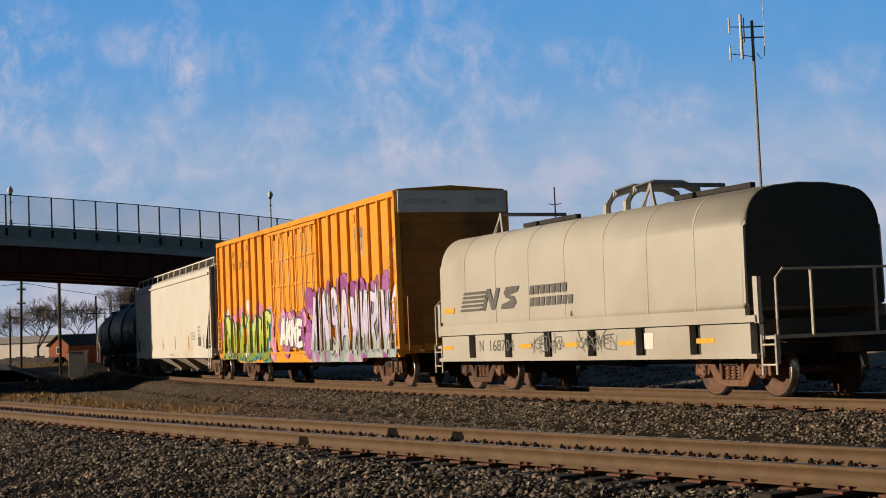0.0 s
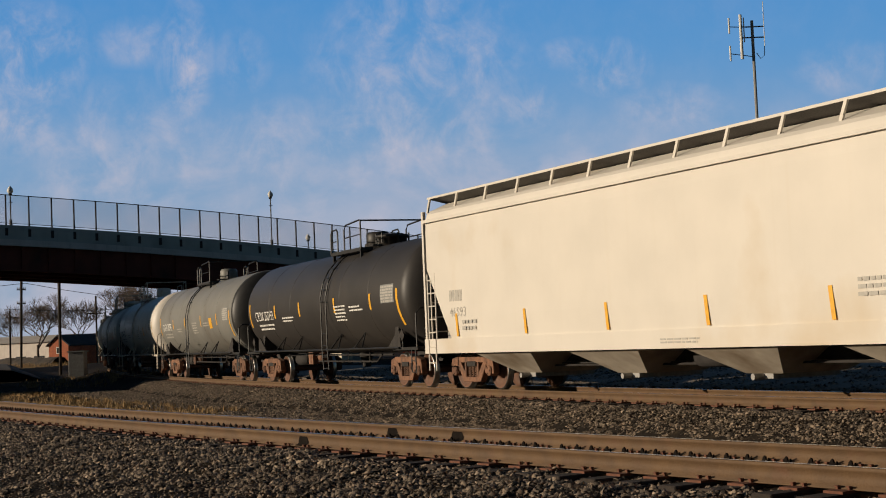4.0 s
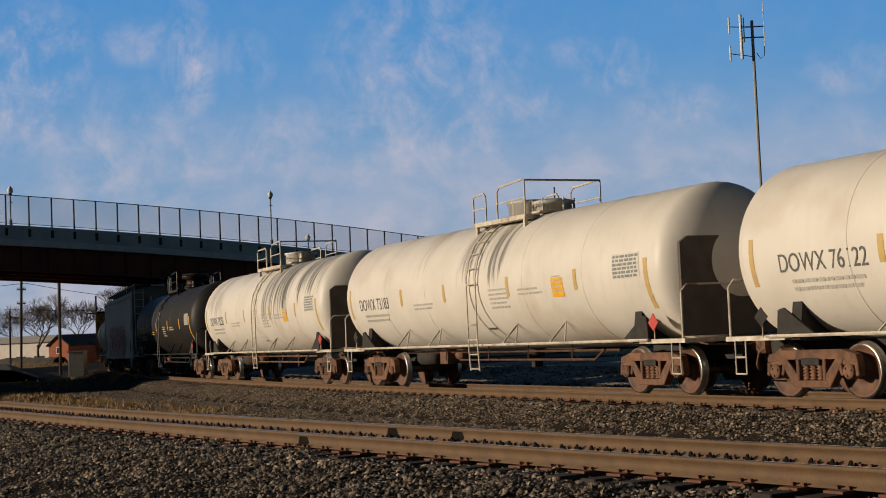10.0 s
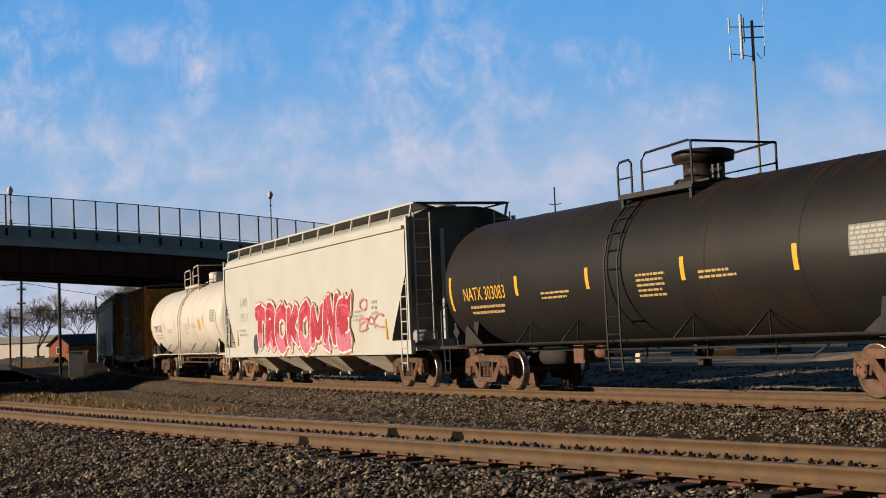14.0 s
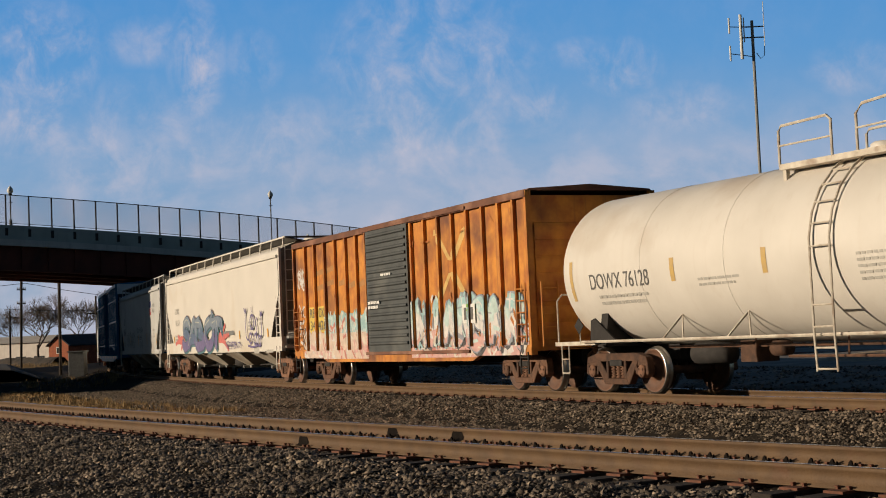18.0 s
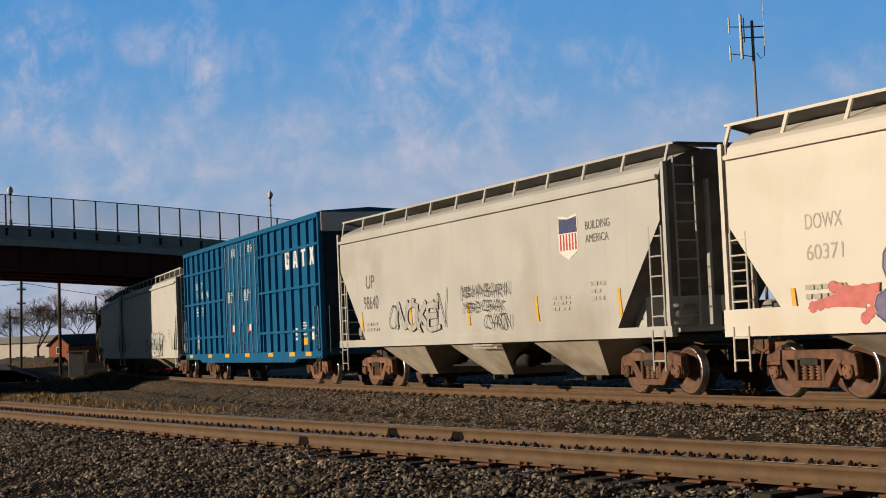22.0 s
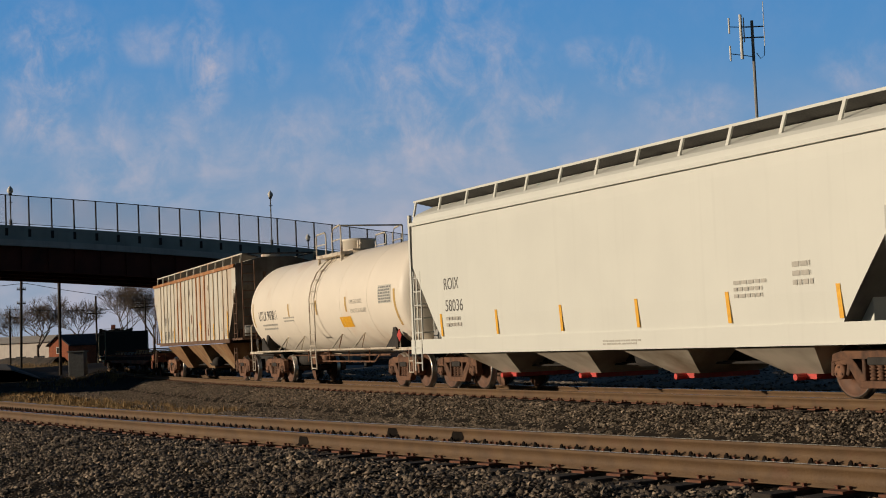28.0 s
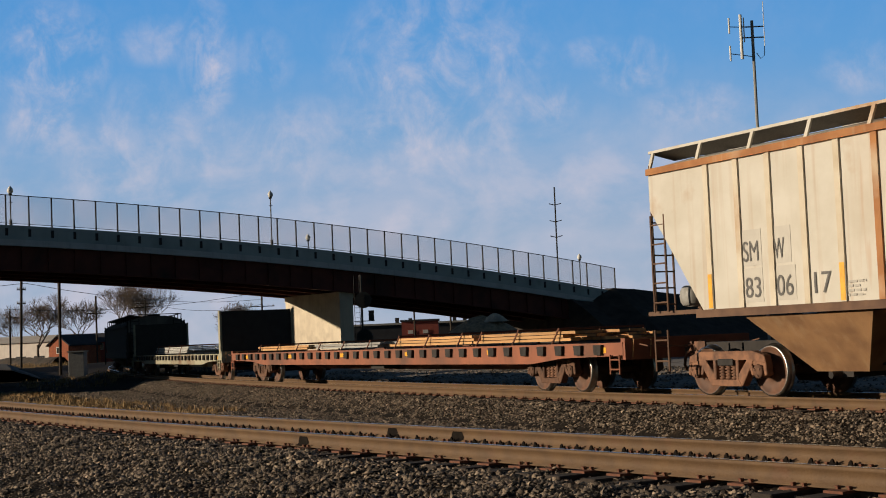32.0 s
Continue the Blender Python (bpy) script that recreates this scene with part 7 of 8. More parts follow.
def flat_car(label, rear, front, body_mat, inset_r, inset_f, pockets, bulkheads=False):
    ob, length = railcar("flat_car", label, "flat car", rear, front, inset_r, inset_f, 0.4, 0.4)
    h = length / 2
    for y0, y1 in ((-1.46, -1.36), (1.36, 1.46)):
        bm = B()
        prism(bm, [(-h, 0.78), (-h + 2.5, 0.74), (-h + 4.0, 0.62), (h - 4.0, 0.62), (h - 2.5, 0.74), (h, 0.78), (h, 1.04), (-h, 1.04)], y0, y1)
        part("side_sill", bm, body_mat, ob)
    bm = B()
    box(bm, -h, h, -1.355, 1.355, 0.94, 1.02)
    part("deck", bm, "tie", ob, "dark worn timber deck")
    bm = B()
    for y in (-0.35, 0.35):
        prism(bm, [(-h + 0.5, 0.92), (h - 0.5, 0.92), (h - 3.6, 0.62), (h - 5, 0.45), (-h + 5, 0.45), (-h + 3.6, 0.62)], y - 0.03, y + 0.03)
    part("centre_sill", bm, body_mat, ob)
    for i in range(pockets):
        x = -h + 0.9 + (length - 1.8) * i / (pockets - 1)
        bm = B()
        prism(bm, [(x - 0.13, 0.80), (x + 0.13, 0.80), (x + 0.16, 1.0), (x - 0.16, 1.0)], -1.53, -1.462)
        part("stake_pocket", bm, "dark", ob)
    for i in range(max(3, pockets // 5)):
        x = -h + 1.4 + (length - 2.8) * i / max(2, pockets // 5 - 1)
        side_shape(ob, "reflective_strip", [(x + 0.3, 0.84), (x + 0.75, 0.84), (x + 0.75, 0.95), (x + 0.3, 0.95)], "yellow", -1.468)
    for k in (-1, 1):
        bm = B()
        box(bm, k * h - 0.08, k * h + 0.08, -1.45, 1.45, 0.70, 1.12)
        part("end_sill", bm, body_mat, ob)
        ladder(ob, k * (h - 0.25), -1.5, 0.42, 0.8, 0.36, 2, body_mat, "x", name="step")
        grab(ob, [(k * h + 0.1, -1.3, 0.75), (k * h + 0.16, -1.3, 1.1), (k * h + 0.16, -0.9, 1.1), (k * h + 0.1, -0.9, 0.75)], "timber")
        if bulkheads:
            bm = B()
            x = k * (h - 0.35)
            box(bm, x - 0.05, x + 0.05, -1.42, 1.42, 1.02, 2.66)
            part("bulkhead", bm, "black", ob, "tall dark end bulkhead")
            for y in (-1.44, 1.36):
                bm = B()
                box(bm, x - 0.16, x + 0.16, y, y + 0.08, 1.02, 2.68)
                part("bulkhead_post", bm, body_mat, ob)
    bm = B()
    box(bm, -0.4, 0.6, -1.2, -0.7, 0.5, 0.8)
    part("brake_gear", bm, "dark", ob)
    return ob, length


def load(ob, x0, x1, layers, across, material, seed, z=1.04, label="", y_mid=0.0):
    """Planks lying on the deck, each one a piece, held by straps."""
    r = random.Random(seed)
    for k in range(layers):
        for i in range(across):
            y = y_mid + (i - (across - 1) / 2) * 0.26
            a, b = x0 + r.uniform(0, 0.8), x1 - r.uniform(0, 0.8)
            bm = B()
            box(bm, a, b, y - 0.11, y + 0.11, z + 0.06 + k * 0.075, z + 0.06 + k * 0.075 + 0.06)
            part("plank", bm, material, ob)
    for f in (0.15, 0.5, 0.85):
        x = x0 + (x1 - x0) * f
        top = z + 0.1 + layers * 0.075
        w = across * 0.13 + 0.03
        grab(ob, [(x - 0.25, y_mid - w - 0.15, z - 0.2), (x, y_mid - w, top), (x, y_mid + w, top), (x - 0.25, y_mid + w + 0.1, z - 0.05)], "plate", 0.03, "strap")
    return ob


ob, L = flat_car("long red-brown flat car loaded with timber planks", -191.7, -163.5, FLAT_RED, 2.6, 3.75, 33)
for i, (x0, x1, lay) in enumerate(((-12.5, -6.4, 2), (-6.0, 0.2, 2), (0.6, 6.6, 3), (6.0, 11.6, 3))):
    load(ob, x0, x1, lay, 8, "timber" if i != 1 else "greytimber", 70 + i)
ob, L = flat_car("cream bulkhead flat car with a stack of grey planks", -217.4, -193.4, FLAT_YEL, 2.6, 2.6, 27, True)
load(ob, -7.0, 2.5, 4, 8, "greytimber", 80)
ob, L = hopper_car("dark covered hopper at the end of the visible train", -236.5, -219.0, M["dark"], "dark", 3, top=2.9, slope_z=2.3)


# ---- shade from beyond the view, and the overpass's right-hand end ----
M["brick"] = mat("orange_red_brick", (0.42, 0.13, 0.06), (0.30, 0.09, 0.05), 3, 0.9, bump=0.2)
M["redwall"] = mat("red_painted_wall", (0.34, 0.085, 0.06), (0.28, 0.07, 0.05), 1.2, 0.8, streak=0.2)
M["whitewall"] = mat("cream_white_wall", (0.76, 0.68, 0.60), (0.68, 0.60, 0.53), 0.8, 0.85, streak=0.25)
M["darkwall"] = mat("dark_grey_wall", (0.045, 0.045, 0.05), (0.03, 0.03, 0.034), 0.8, 0.8)
M["roofgrey"] = mat("pale_roof_sheet", (0.52, 0.47, 0.41), (0.42, 0.38, 0.33), 0.8, 0.8)
M["bark"] = mat("grey_brown_bark", (0.165, 0.125, 0.10), (0.115, 0.09, 0.072), 6, 0.95, bump=0.4)
M["leafdry"] = mat("dry_brown_leaves", (0.19, 0.12, 0.06), (0.13, 0.08, 0.045), 2, 0.9, island=0.35)
M["polewood"] = mat("dark_pole_wood", (0.055, 0.04, 0.03), (0.035, 0.026, 0.02), 4, 0.9, stretch=(3, 3, 0.3))
M["glass"] = mat("dark_window_glass", (0.03, 0.035, 0.04), (0.02, 0.024, 0.03), 2, 0.1, spec=0.8)
M["slope"] = mat("dark_scrub_slope", (0.075, 0.058, 0.045), (0.035, 0.03, 0.026), 1.2, 1.0, bump=1.0, bump_scale=3)
# invented block outside the view, added only to shade the line's left part
shade = thing("unseen_shade_block", "plain unseen block added beside the line to cast shade", "warehouse", kind="structure")
bm = B()
box(bm, 0, 29, 0, 14, -1.0, 15.0)
part("wall", bm, "darkwall", shade)
bm = B()
prism(bm, [(-0.3, 15.0), (14.3, 15.0), (7, 17.0)], -0.3, 29.3, "x")
part("roof", bm, "roofgrey", shade)
shade.matrix_basis = pose(-31.5, 72.9, 0, 0, 0, 106)

bm = B()
us = np.linspace(57, 140, 30)
rows = []
rnd = random.Random(5)
for u in us:
    t = max(1.0, br_top(u) - 1.5) if u < 61 else max(2.2, 5.55 - (u - 63) * 0.07)
    near = 1.6 * (t + 1.0)
    row = [bm.verts.new((u, -0.2 - near, -1.2))]
    for f in (0.75, 0.5, 0.25):
        row.append(bm.verts.new((u + rnd.uniform(-0.3, 0.3), -0.2 - near * f, -1.2 + (t + 1.2) * (1 - f) + rnd.uniform(-0.15, 0.15))))
    row.append(bm.verts.new((u, -0.2, t + rnd.uniform(-0.12, 0.18))))
    row.append(bm.verts.new((u, 12.8, t + rnd.uniform(-0.1, 0.1))))
    row.append(bm.verts.new((u, 12.8 + near, -1.2)))
    rows.append(row)
for a, b in zip(rows, rows[1:]):
    for k in range(6):
        bm.faces.new((a[k], a[k + 1], b[k + 1], b[k]))
bm.faces.new(rows[0])
emb = new("approach_embankment", mesh_of("approach_embankment", bm, "slope"))
emb.matrix_basis = BR
tagged(emb, "dark scrubby approach embankment at the end of the overpass", "embankment", kind="structure")
abut = thing("abutment", "grey concrete abutment at the overpass end", "abutment", at=BR, kind="structure")
bm = B()
box(bm, 57.5, 58.8, -0.1, 12.6, -1.2, br_top(58) - 1.5)
part("wall", bm, "parapet", abut)
bm = B()
prism(bm, [(57.5, br_top(58) - 1.46), (64.2, br_top(64) - 1.46), (64.2, br_top(64) - 1.9), (57.5, br_top(58) - 4.4)], -0.35, 0.15)
part("wing_wall", bm, "parapet", abut)

# ---- signal mast ----
signal = thing("railway_signal", "black two-headed railway signal mast with ladder", "signal", at=pose(-6.3, 112, -0.7))
bm = B()
tube(bm, [(0, 0, 0), (0, 0, 7.0)], 0.09, 8)
part("mast", bm, "black", signal)
for z in (2.3, 5.1):
    bm = B()
    lathe(bm, [(-0.30, 0.62), (-0.26, 0.62)], "y", 24, off=(0.15, 0, z))
    part("target", bm, "black", signal, "round black signal target")
    for dz in (-0.28, 0, 0.28):
        bm = B()
        tube(bm, [(0.15, -0.3, z + dz), (0.15, -0.52, z + dz)], 0.12, 10)
        part("hood", bm, "black", signal)
ladder(signal, -0.35, 0.1, 0.2, 7.0, 0.4, 18, "black", "x")
bm = B()
box(bm, -0.6, 0.9, -0.1, 0.7, 3.5, 3.55)
box(bm, 0.5, 0.9, -0.15, 0.15, 3.55, 4.3)
part("platform", bm, "black", signal)
bm = B()
box(bm, -0.8, -0.2, -0.6, 0.0, 0, 1.9)
part("relay_box", bm, "steelrail", signal)

# ---- radio mast and poles ----
mast = thing("radio_mast", "slender steel radio mast with antennas", "radio mast", at=pose(20.55, 95, -0.1, 0, 0.0, 0))
bm = B()
tube(bm, [(0, 0, -0.9), (0, 0, 12), (0, 0, 21.0)], 0.10, 8)
part("pole", bm, "steelrail", mast)
bm = B()
tube(bm, [(-0.65, 0, 20.6), (0.75, 0, 20.6)], 0.045, 6)
tube(bm, [(-0.65, 0, 19.9), (0.75, 0, 19.9)], 0.045, 6)
tube(bm, [(-1.5, 0, 20.65), (-0.65, 0, 20.6)], 0.03, 6)
tube(bm, [(-1.5, 0, 18.9), (0.0, 0, 18.65)], 0.03, 6)
part("arm", bm, "black", mast)
for x, z0, z1, r in ((-0.75, 18.5, 21.4, 0.10), (-1.5, 20.2, 21.2, 0.06), (-1.5, 18.4, 19.4, 0.06), (0.75, 19.3, 22.2, 0.025), (-0.55, 19.6, 21.2, 0.04)):
    bm = B()
    tube(bm, [(x, -0.08, z0), (x, -0.08, z1)], r, 8)
    part("antenna", bm, "white", mast)
bm = B()
tube(bm, [(0.75, 0, 19.4), (0.7, 0, 18.7), (0.45, 0, 18.5), (0.2, 0, 18.9)], 0.025, 6)
part("cable", bm, "black", mast)


def utility_pole(x, y, base, height, arms, label, lean=0.0, r=0.15):
    ob = thing("utility_pole", label, "utility pole", "poles beside the line", pose(x, y, base, 0, lean, 0))
    bm = B()
    tube(bm, [(0, 0, 0), (0, 0, height)], r, 8)
    part("pole", bm, "polewood", ob)
    for z, w in arms:
        bm = B()
        box(bm, -w, w, -0.06, 0.06, z, z + 0.13)
        part("crossarm", bm, "polewood", ob)
        for k in (-0.9, -0.5, 0.5, 0.9):
            bm = B()
            lathe(bm, [(z + 0.13, 0.05), (z + 0.3, 0.06), (z + 0.34, 0.03)], "z", 6, off=(k * w, 0, 0))
            part("insulator", bm, "greymark", ob)
    return ob


utility_pole(-48.7, 170, -1, 12.5, ((9.8, 0.5), (8.2, 0.5)), "tall dark timber utility pole beside the line", 1.5)
utility_pole(-36.4, 140, -1, 10.5, (), "tall bare dark timber pole beside the line", 0.5)
utility_pole(-67.5, 230, -1, 9.4, ((8.2, 1.3),), "timber utility pole with one crossarm", 0.5)
utility_pole(-56.4, 240, -1, 11.5, ((8.6, 1.6),), "timber utility pole with a crossarm among trees", 0)
utility_pole(-50.5, 250, -1, 11.2, ((10.2, 1.8), (9.6, 1.8)), "timber utility pole with two crossarms", 0)
utility_pole(-29.6, 240, -1, 11.5, ((10.5, 1.5), (8.6, 2.0)), "timber utility pole with a transformer crossarm", 0)
utility_pole(-3.5, 165, -1, 7.5, (), "thin dark pole beside the red building", 0, 0.1)
utility_pole(0.6, 190, -1, 6.9, (), "grey pole behind the gravel heap", 0, 0.13)
utility_pole(3.6, 190, -1, 6.9, (), "grey pole behind the gravel heap", 0, 0.13)
tp = thing("line_pole", "slim dark pole with short upturned arms", "pole", at=pose(16.9, 220, -1))
bm = B()
tube(bm, [(0, 0, 0), (0, 0, 24)], 0.11, 8)
part("pole", bm, "black", tp)
for z in (16.5, 18.8, 21.3):
    bm = B()
    tube(bm, [(-0.9, 0, z + 0.25), (0, 0, z), (0.9, 0, z + 0.25)], 0.07, 6)
    part("arm", bm, "black", tp)
wires = thing("overhead_wires", "thin dark overhead wires between the poles", "wires", kind="structure")
for a, b in (((-67.5, 230, 8.6), (-29.6, 240, 10.0)), ((-48, 170, 9.6), (-30, 245, 9.0)), ((-50.5, 250, 9.4), (-29.6, 240, 8.0)), ((-95, 170, 10.5), (-48, 170, 9.6)), ((-29.6, 240, 9.9), (10, 260, 9.0))):
    bm = B()
    pts = []
    for i in range(9):
        f = i / 8
        pts.append(tuple(a[k] + (b[k] - a[k]) * f for k in range(2)) + (a[2] + (b[2] - a[2]) * f - 1.2 * 4 * f * (1 - f),))
    tube(bm, pts, 0.03, 4)
    part("wire", bm, "black", wires)


# ---- bare trees ----
def bare_tree(x, y, base, height, spread_k, seed, label, leaves=0):
    r = random.Random(seed)
    ob = thing("bare_tree", label, "tree", "bare trees beyond the overpass", pose(x, y, base))
    verts, faces, lv, lf = [], [], [], []
    tverts, tfaces = [], []

    def limb(p, d, ln, rad, depth, vs, fs):
        q = p + d * ln
        u = d.orthogonal().normalized()
        w = d.cross(u)
        i0 = len(vs)
        for c, rr in ((p, rad), (q, rad * 0.68)):
            for k in range(4 if depth < 3 else 3):
                a = 2 * math.pi * k / (4 if depth < 3 else 3)
                vs.append(tuple(c + rr * (math.cos(a) * u + math.sin(a) * w)))
        n = 4 if depth < 3 else 3
        for k in range(n):
            a, b2 = i0 + k, i0 + (k + 1) % n
            fs.append((a, b2, b2 + n))
            fs.append((a, b2 + n, a + n))
        return q

    def grow(p, d, ln, rad, depth):
        vs, fs = (tverts, tfaces) if depth < 2 else (verts, faces)
        q = limb(p, d, ln, rad, depth, vs, fs)
        if depth >= 7:
            if leaves and r.random() < leaves:
                for _ in range(3):
                    c = q + Vector((r.gauss(0, 0.35), r.gauss(0, 0.35), r.gauss(0, 0.35)))
                    i0 = len(lv)
                    for _k in range(3):
                        lv.append(tuple(c + Vector((r.gauss(0, 0.09), r.gauss(0, 0.09), r.gauss(0, 0.09)))))
                    lf.append((i0, i0 + 1, i0 + 2))
            return
        for i in range(2 if depth == 0 else 3):
            k = spread_k * (1.0 if depth < 4 else 0.8)
            e = (d + Vector((r.gauss(0, k), r.gauss(0, k), r.gauss(0.14, 0.22)))).normalized()
            grow(q - d * ln * r.uniform(0, 0.35), e, ln * (r.uniform(0.66, 0.86) if depth < 4 else r.uniform(0.76, 0.98)), max(0.021, rad * 0.58), depth + 1)

    grow(Vector((0, 0, 0)), Vector((0, 0, 1)), height * 0.13, height * 0.010, 0)
    part("trunk", soup("trunk", tverts, tfaces, ["bark"]), None, ob)
    part("crown", soup("crown", verts, faces, ["bark"]), None, ob, "bare twiggy crown")
    if lf:
        part("leaves", soup("leaves", lv, lf, ["leafdry"]), None, ob, "a few dry brown leaves")
    return ob


bare_tree(-72.0, 262, -1, 32, 0.50, 3, "spreading bare tree behind the pale building")
bare_tree(-66.0, 268, -1, 26, 0.46, 9, "slender bare tree behind the brick house")
bare_tree(-60.5, 275, -1, 35, 0.46, 8, "bare tree with a few brown leaves beyond the overpass", 0.30)
bare_tree(-56.0, 285, -1, 36, 0.48, 12, "bare tree with a few brown leaves beyond the overpass", 0.45)
bare_tree(-43, 300, -1, 28, 0.5, 15, "small bare tree beyond the bulkhead cars", 0.3)
bare_tree(-84, 300, -1, 32, 0.5, 21, "thin bare tree behind the long building", 0.05)


# ---- buildings beyond the overpass ----
def window(parent, x, y, z, w, h, face="y"):
    bm = B()
    box(bm, x - w / 2 - 0.08, x + w / 2 + 0.08, y - 0.05, y + 0.05, z - 0.08, z + h + 0.08)
    win = part("window", bm, "white", parent)
    bm = B()
    box(bm, x - w / 2, x + w / 2, y - 0.07, y - 0.04, z, z + h)
    part("pane", bm, "glass", win)


b = thing("long_building", "long low cream-walled building with a pale roof", "building", at=pose(-97, 274, -1, 0, 0, -22))
bm = B()
box(bm, 0, 30, 0, 12, 0, 4.6)
part("wall", bm, "whitewall", b)
bm = B()
prism(bm, [(-0.4, 4.6), (12.4, 4.6), (6, 5.9)], -0.3, 30.3, "x")
part("roof", bm, "roofgrey", b)
for x in (21.5, 25.5):
    bm = B()
    box(bm, x, x + 2.2, -0.06, 0, 1.9, 2.2)
    part("sign_board", bm, "darkwall", b)
b = thing("brick_house", "small orange brick house with a dark gable roof", "house", at=pose(-64.2, 240, -1, 0, 0, -24))
bm = B()
box(bm, 0, 3.9, 0, 9, 0, 3.9)
prism(bm, [(0, 3.9), (3.9, 3.9), (1.95, 5.3)], 0, 9)
part("wall", bm, "brick", b)
bm = B()
for k in (-1, 1):
    prism(bm, [(1.95, 5.5), (1.95, 5.32), (1.95 + k * 2.35, 3.6), (1.95 + k * 2.35, 3.78)], -0.3, 9.3)
part("roof", bm, "darkwall", b)
window(b, 1.95, 0, 2.5, 0.7, 0.9)
b = thing("red_house", "dark red house with a shaded roof and white window", "house", at=pose(-60.5, 246, -1))
bm = B()
box(bm, 0, 8.5, 0, 8, 0, 4.1)
part("wall", bm, "redwall", b)
bm = B()
prism(bm, [(-0.4, 4.1), (8.4, 4.1), (4, 5.6)], -0.3, 8.8, "x")
part("roof", bm, "darkwall", b)
bm = B()
box(bm, 4.3, 4.9, 3.5, 4.2, 5.2, 6.9)
part("chimney", bm, "brick", b)
window(b, 3.2, 0, 2.9, 0.9, 0.9)
window(b, 7.2, 0, 2.9, 0.9, 0.9)
b = thing("relay_cabinet", "grey metal trackside equipment cabinet", "cabinet", at=pose(-30.55, 120, -0.9))
bm = B()
box(bm, 0, 1.25, 0, 1.2, 0, 2.3)
bmesh.ops.bevel(bm, geom=bm.edges[:], offset=0.03, segments=1, affect="EDGES")
part("body", bm, "gdk", b)
bm = B()
box(bm, -0.08, 1.33, -0.08, 1.28, 2.3, 2.42)
part("lid", bm, "gdk", b)
b = thing("red_building", "small red flat-roofed building with two white vents", "building", at=pose(-5.1, 170, -1))
bm = B()
box(bm, 0, 4.2, 0, 6, 0, 4.35)
part("wall", bm, "redwall", b)
bm = B()
box(bm, -0.15, 4.35, -0.15, 6.15, 4.35, 4.55)
part("roof", bm, "darkwall", b)
for x in (0.7, 2.4):
    bm = B()
    box(bm, x, x + 0.6, -0.06, 0.0, 2.95, 3.35)
    part("vent", bm, "white", b)
b = thing("dark_warehouse", "long dark flat-roofed warehouse with roof vents", "warehouse", at=pose(-12.5, 200, -1))
bm = B()
box(bm, 0, 26, 0, 14, 0, 4.35)
part("wall", bm, "darkwall", b)
bm = B()
box(bm, -0.2, 26.2, -0.2, 14.2, 4.35, 4.6)
part("roof", bm, "greymark", b)
for x, w, hh in ((5.6, 0.5, 0.7), (7.4, 0.5, 0.6), (13.4, 0.5, 0.9), (14.8, 0.5, 1.0), (17.5, 2.2, 0.9), (22, 0.8, 0.6)):
    bm = B()
    box(bm, x, x + w, 2, 3, 4.6, 4.6 + hh)
    part("roof_vent", bm, "darkwall", b)

shed = thing("domed_shed", "white domed storage shed beyond the overpass", "shed", at=pose(-27.6, 256, -1, 0, 0, 32))
bm = B()
prism(bm, [(3.6 * math.cos(math.pi * i / 20), 6.5 * math.sin(math.pi * i / 20)) for i in range(21)], 0, 12)
part("shell", bm, "white", shed)
bm = B()
box(bm, -1.2, 1.2, -0.06, 0.0, 0, 3.2)
part("door", bm, "darkwall", shed)
shed = thing("metal_shed", "grey metal shed with a low gable roof", "shed", at=pose(-36.3, 262, -1, 0, 0, -8))
bm = B()
box(bm, -3.2, 3.2, 0, 9, 0, 3.6)
prism(bm, [(-3.2, 3.6), (3.2, 3.6), (0, 4.9)], 0, 9)
part("wall", bm, mat("blue_grey_metal_wall", (0.20, 0.23, 0.27), (0.16, 0.185, 0.22), 1, 0.7), shed)
bm = B()
for k in (-1, 1):
    prism(bm, [(0, 5.05), (0, 4.92), (k * 3.5, 3.5), (k * 3.5, 3.63)], -0.2, 9.2)
part("roof", bm, "whitewall", shed)

# ---- heaps, yard and odds and ends ----
def heap(name, x, y, base, r, h, material, label, seed, category="heap"):
    bm = B()
    rnd = random.Random(seed)
    rings = 9
    prev = None
    n = 34
    for i in range(rings + 1):
        f = i / rings
        ring = []
        for k in range(n):
            a = 2 * math.pi * k / n
            rr = r * (1 - f) ** 0.9 * (1 + 0.16 * noise.noise((math.cos(a) * 2 + seed, math.sin(a) * 2, f)))
            ring.append(bm.verts.new((rr * math.cos(a), rr * math.sin(a), h * (1 - (1 - f) ** 1.35) + rnd.uniform(-0.07, 0.09) * (0.3 + h * 0.25))))
        if prev:
            for k in range(n):
                bm.faces.new((prev[k], prev[(k + 1) % n], ring[(k + 1) % n], ring[k]))
        prev = ring
    bm.faces.new(prev)
    ob = new(name, mesh_of(name, bm, material))
    ob.matrix_basis = pose(x, y, base)
    return tagged(ob, label, category)


M["pilestone"] = mat("tan_rubble", (0.44, 0.32, 0.20), (0.24, 0.18, 0.12), 3.5, 0.95, bump=1.0, bump_scale=9)
heap("gravel_heap", 2.9, 123, -0.9, 6.0, 3.9, "pilestone", "heap of tan gravel and rubble below the overpass", 3)
heap("rubble_cap", 4.0, 122.2, 2.45, 1.1, 0.7, "concrete", "pale broken concrete on top of the gravel heap", 8)
heap("gravel_heap", 18.5, 60, -0.5, 5.5, 0.55, "pilestone", "low gravel heap beyond the main track", 5)
heap("gravel_heap", 24.0, 66, -0.5, 7.0, 0.8, "pilestone", "low gravel heap beyond the main track", 6)

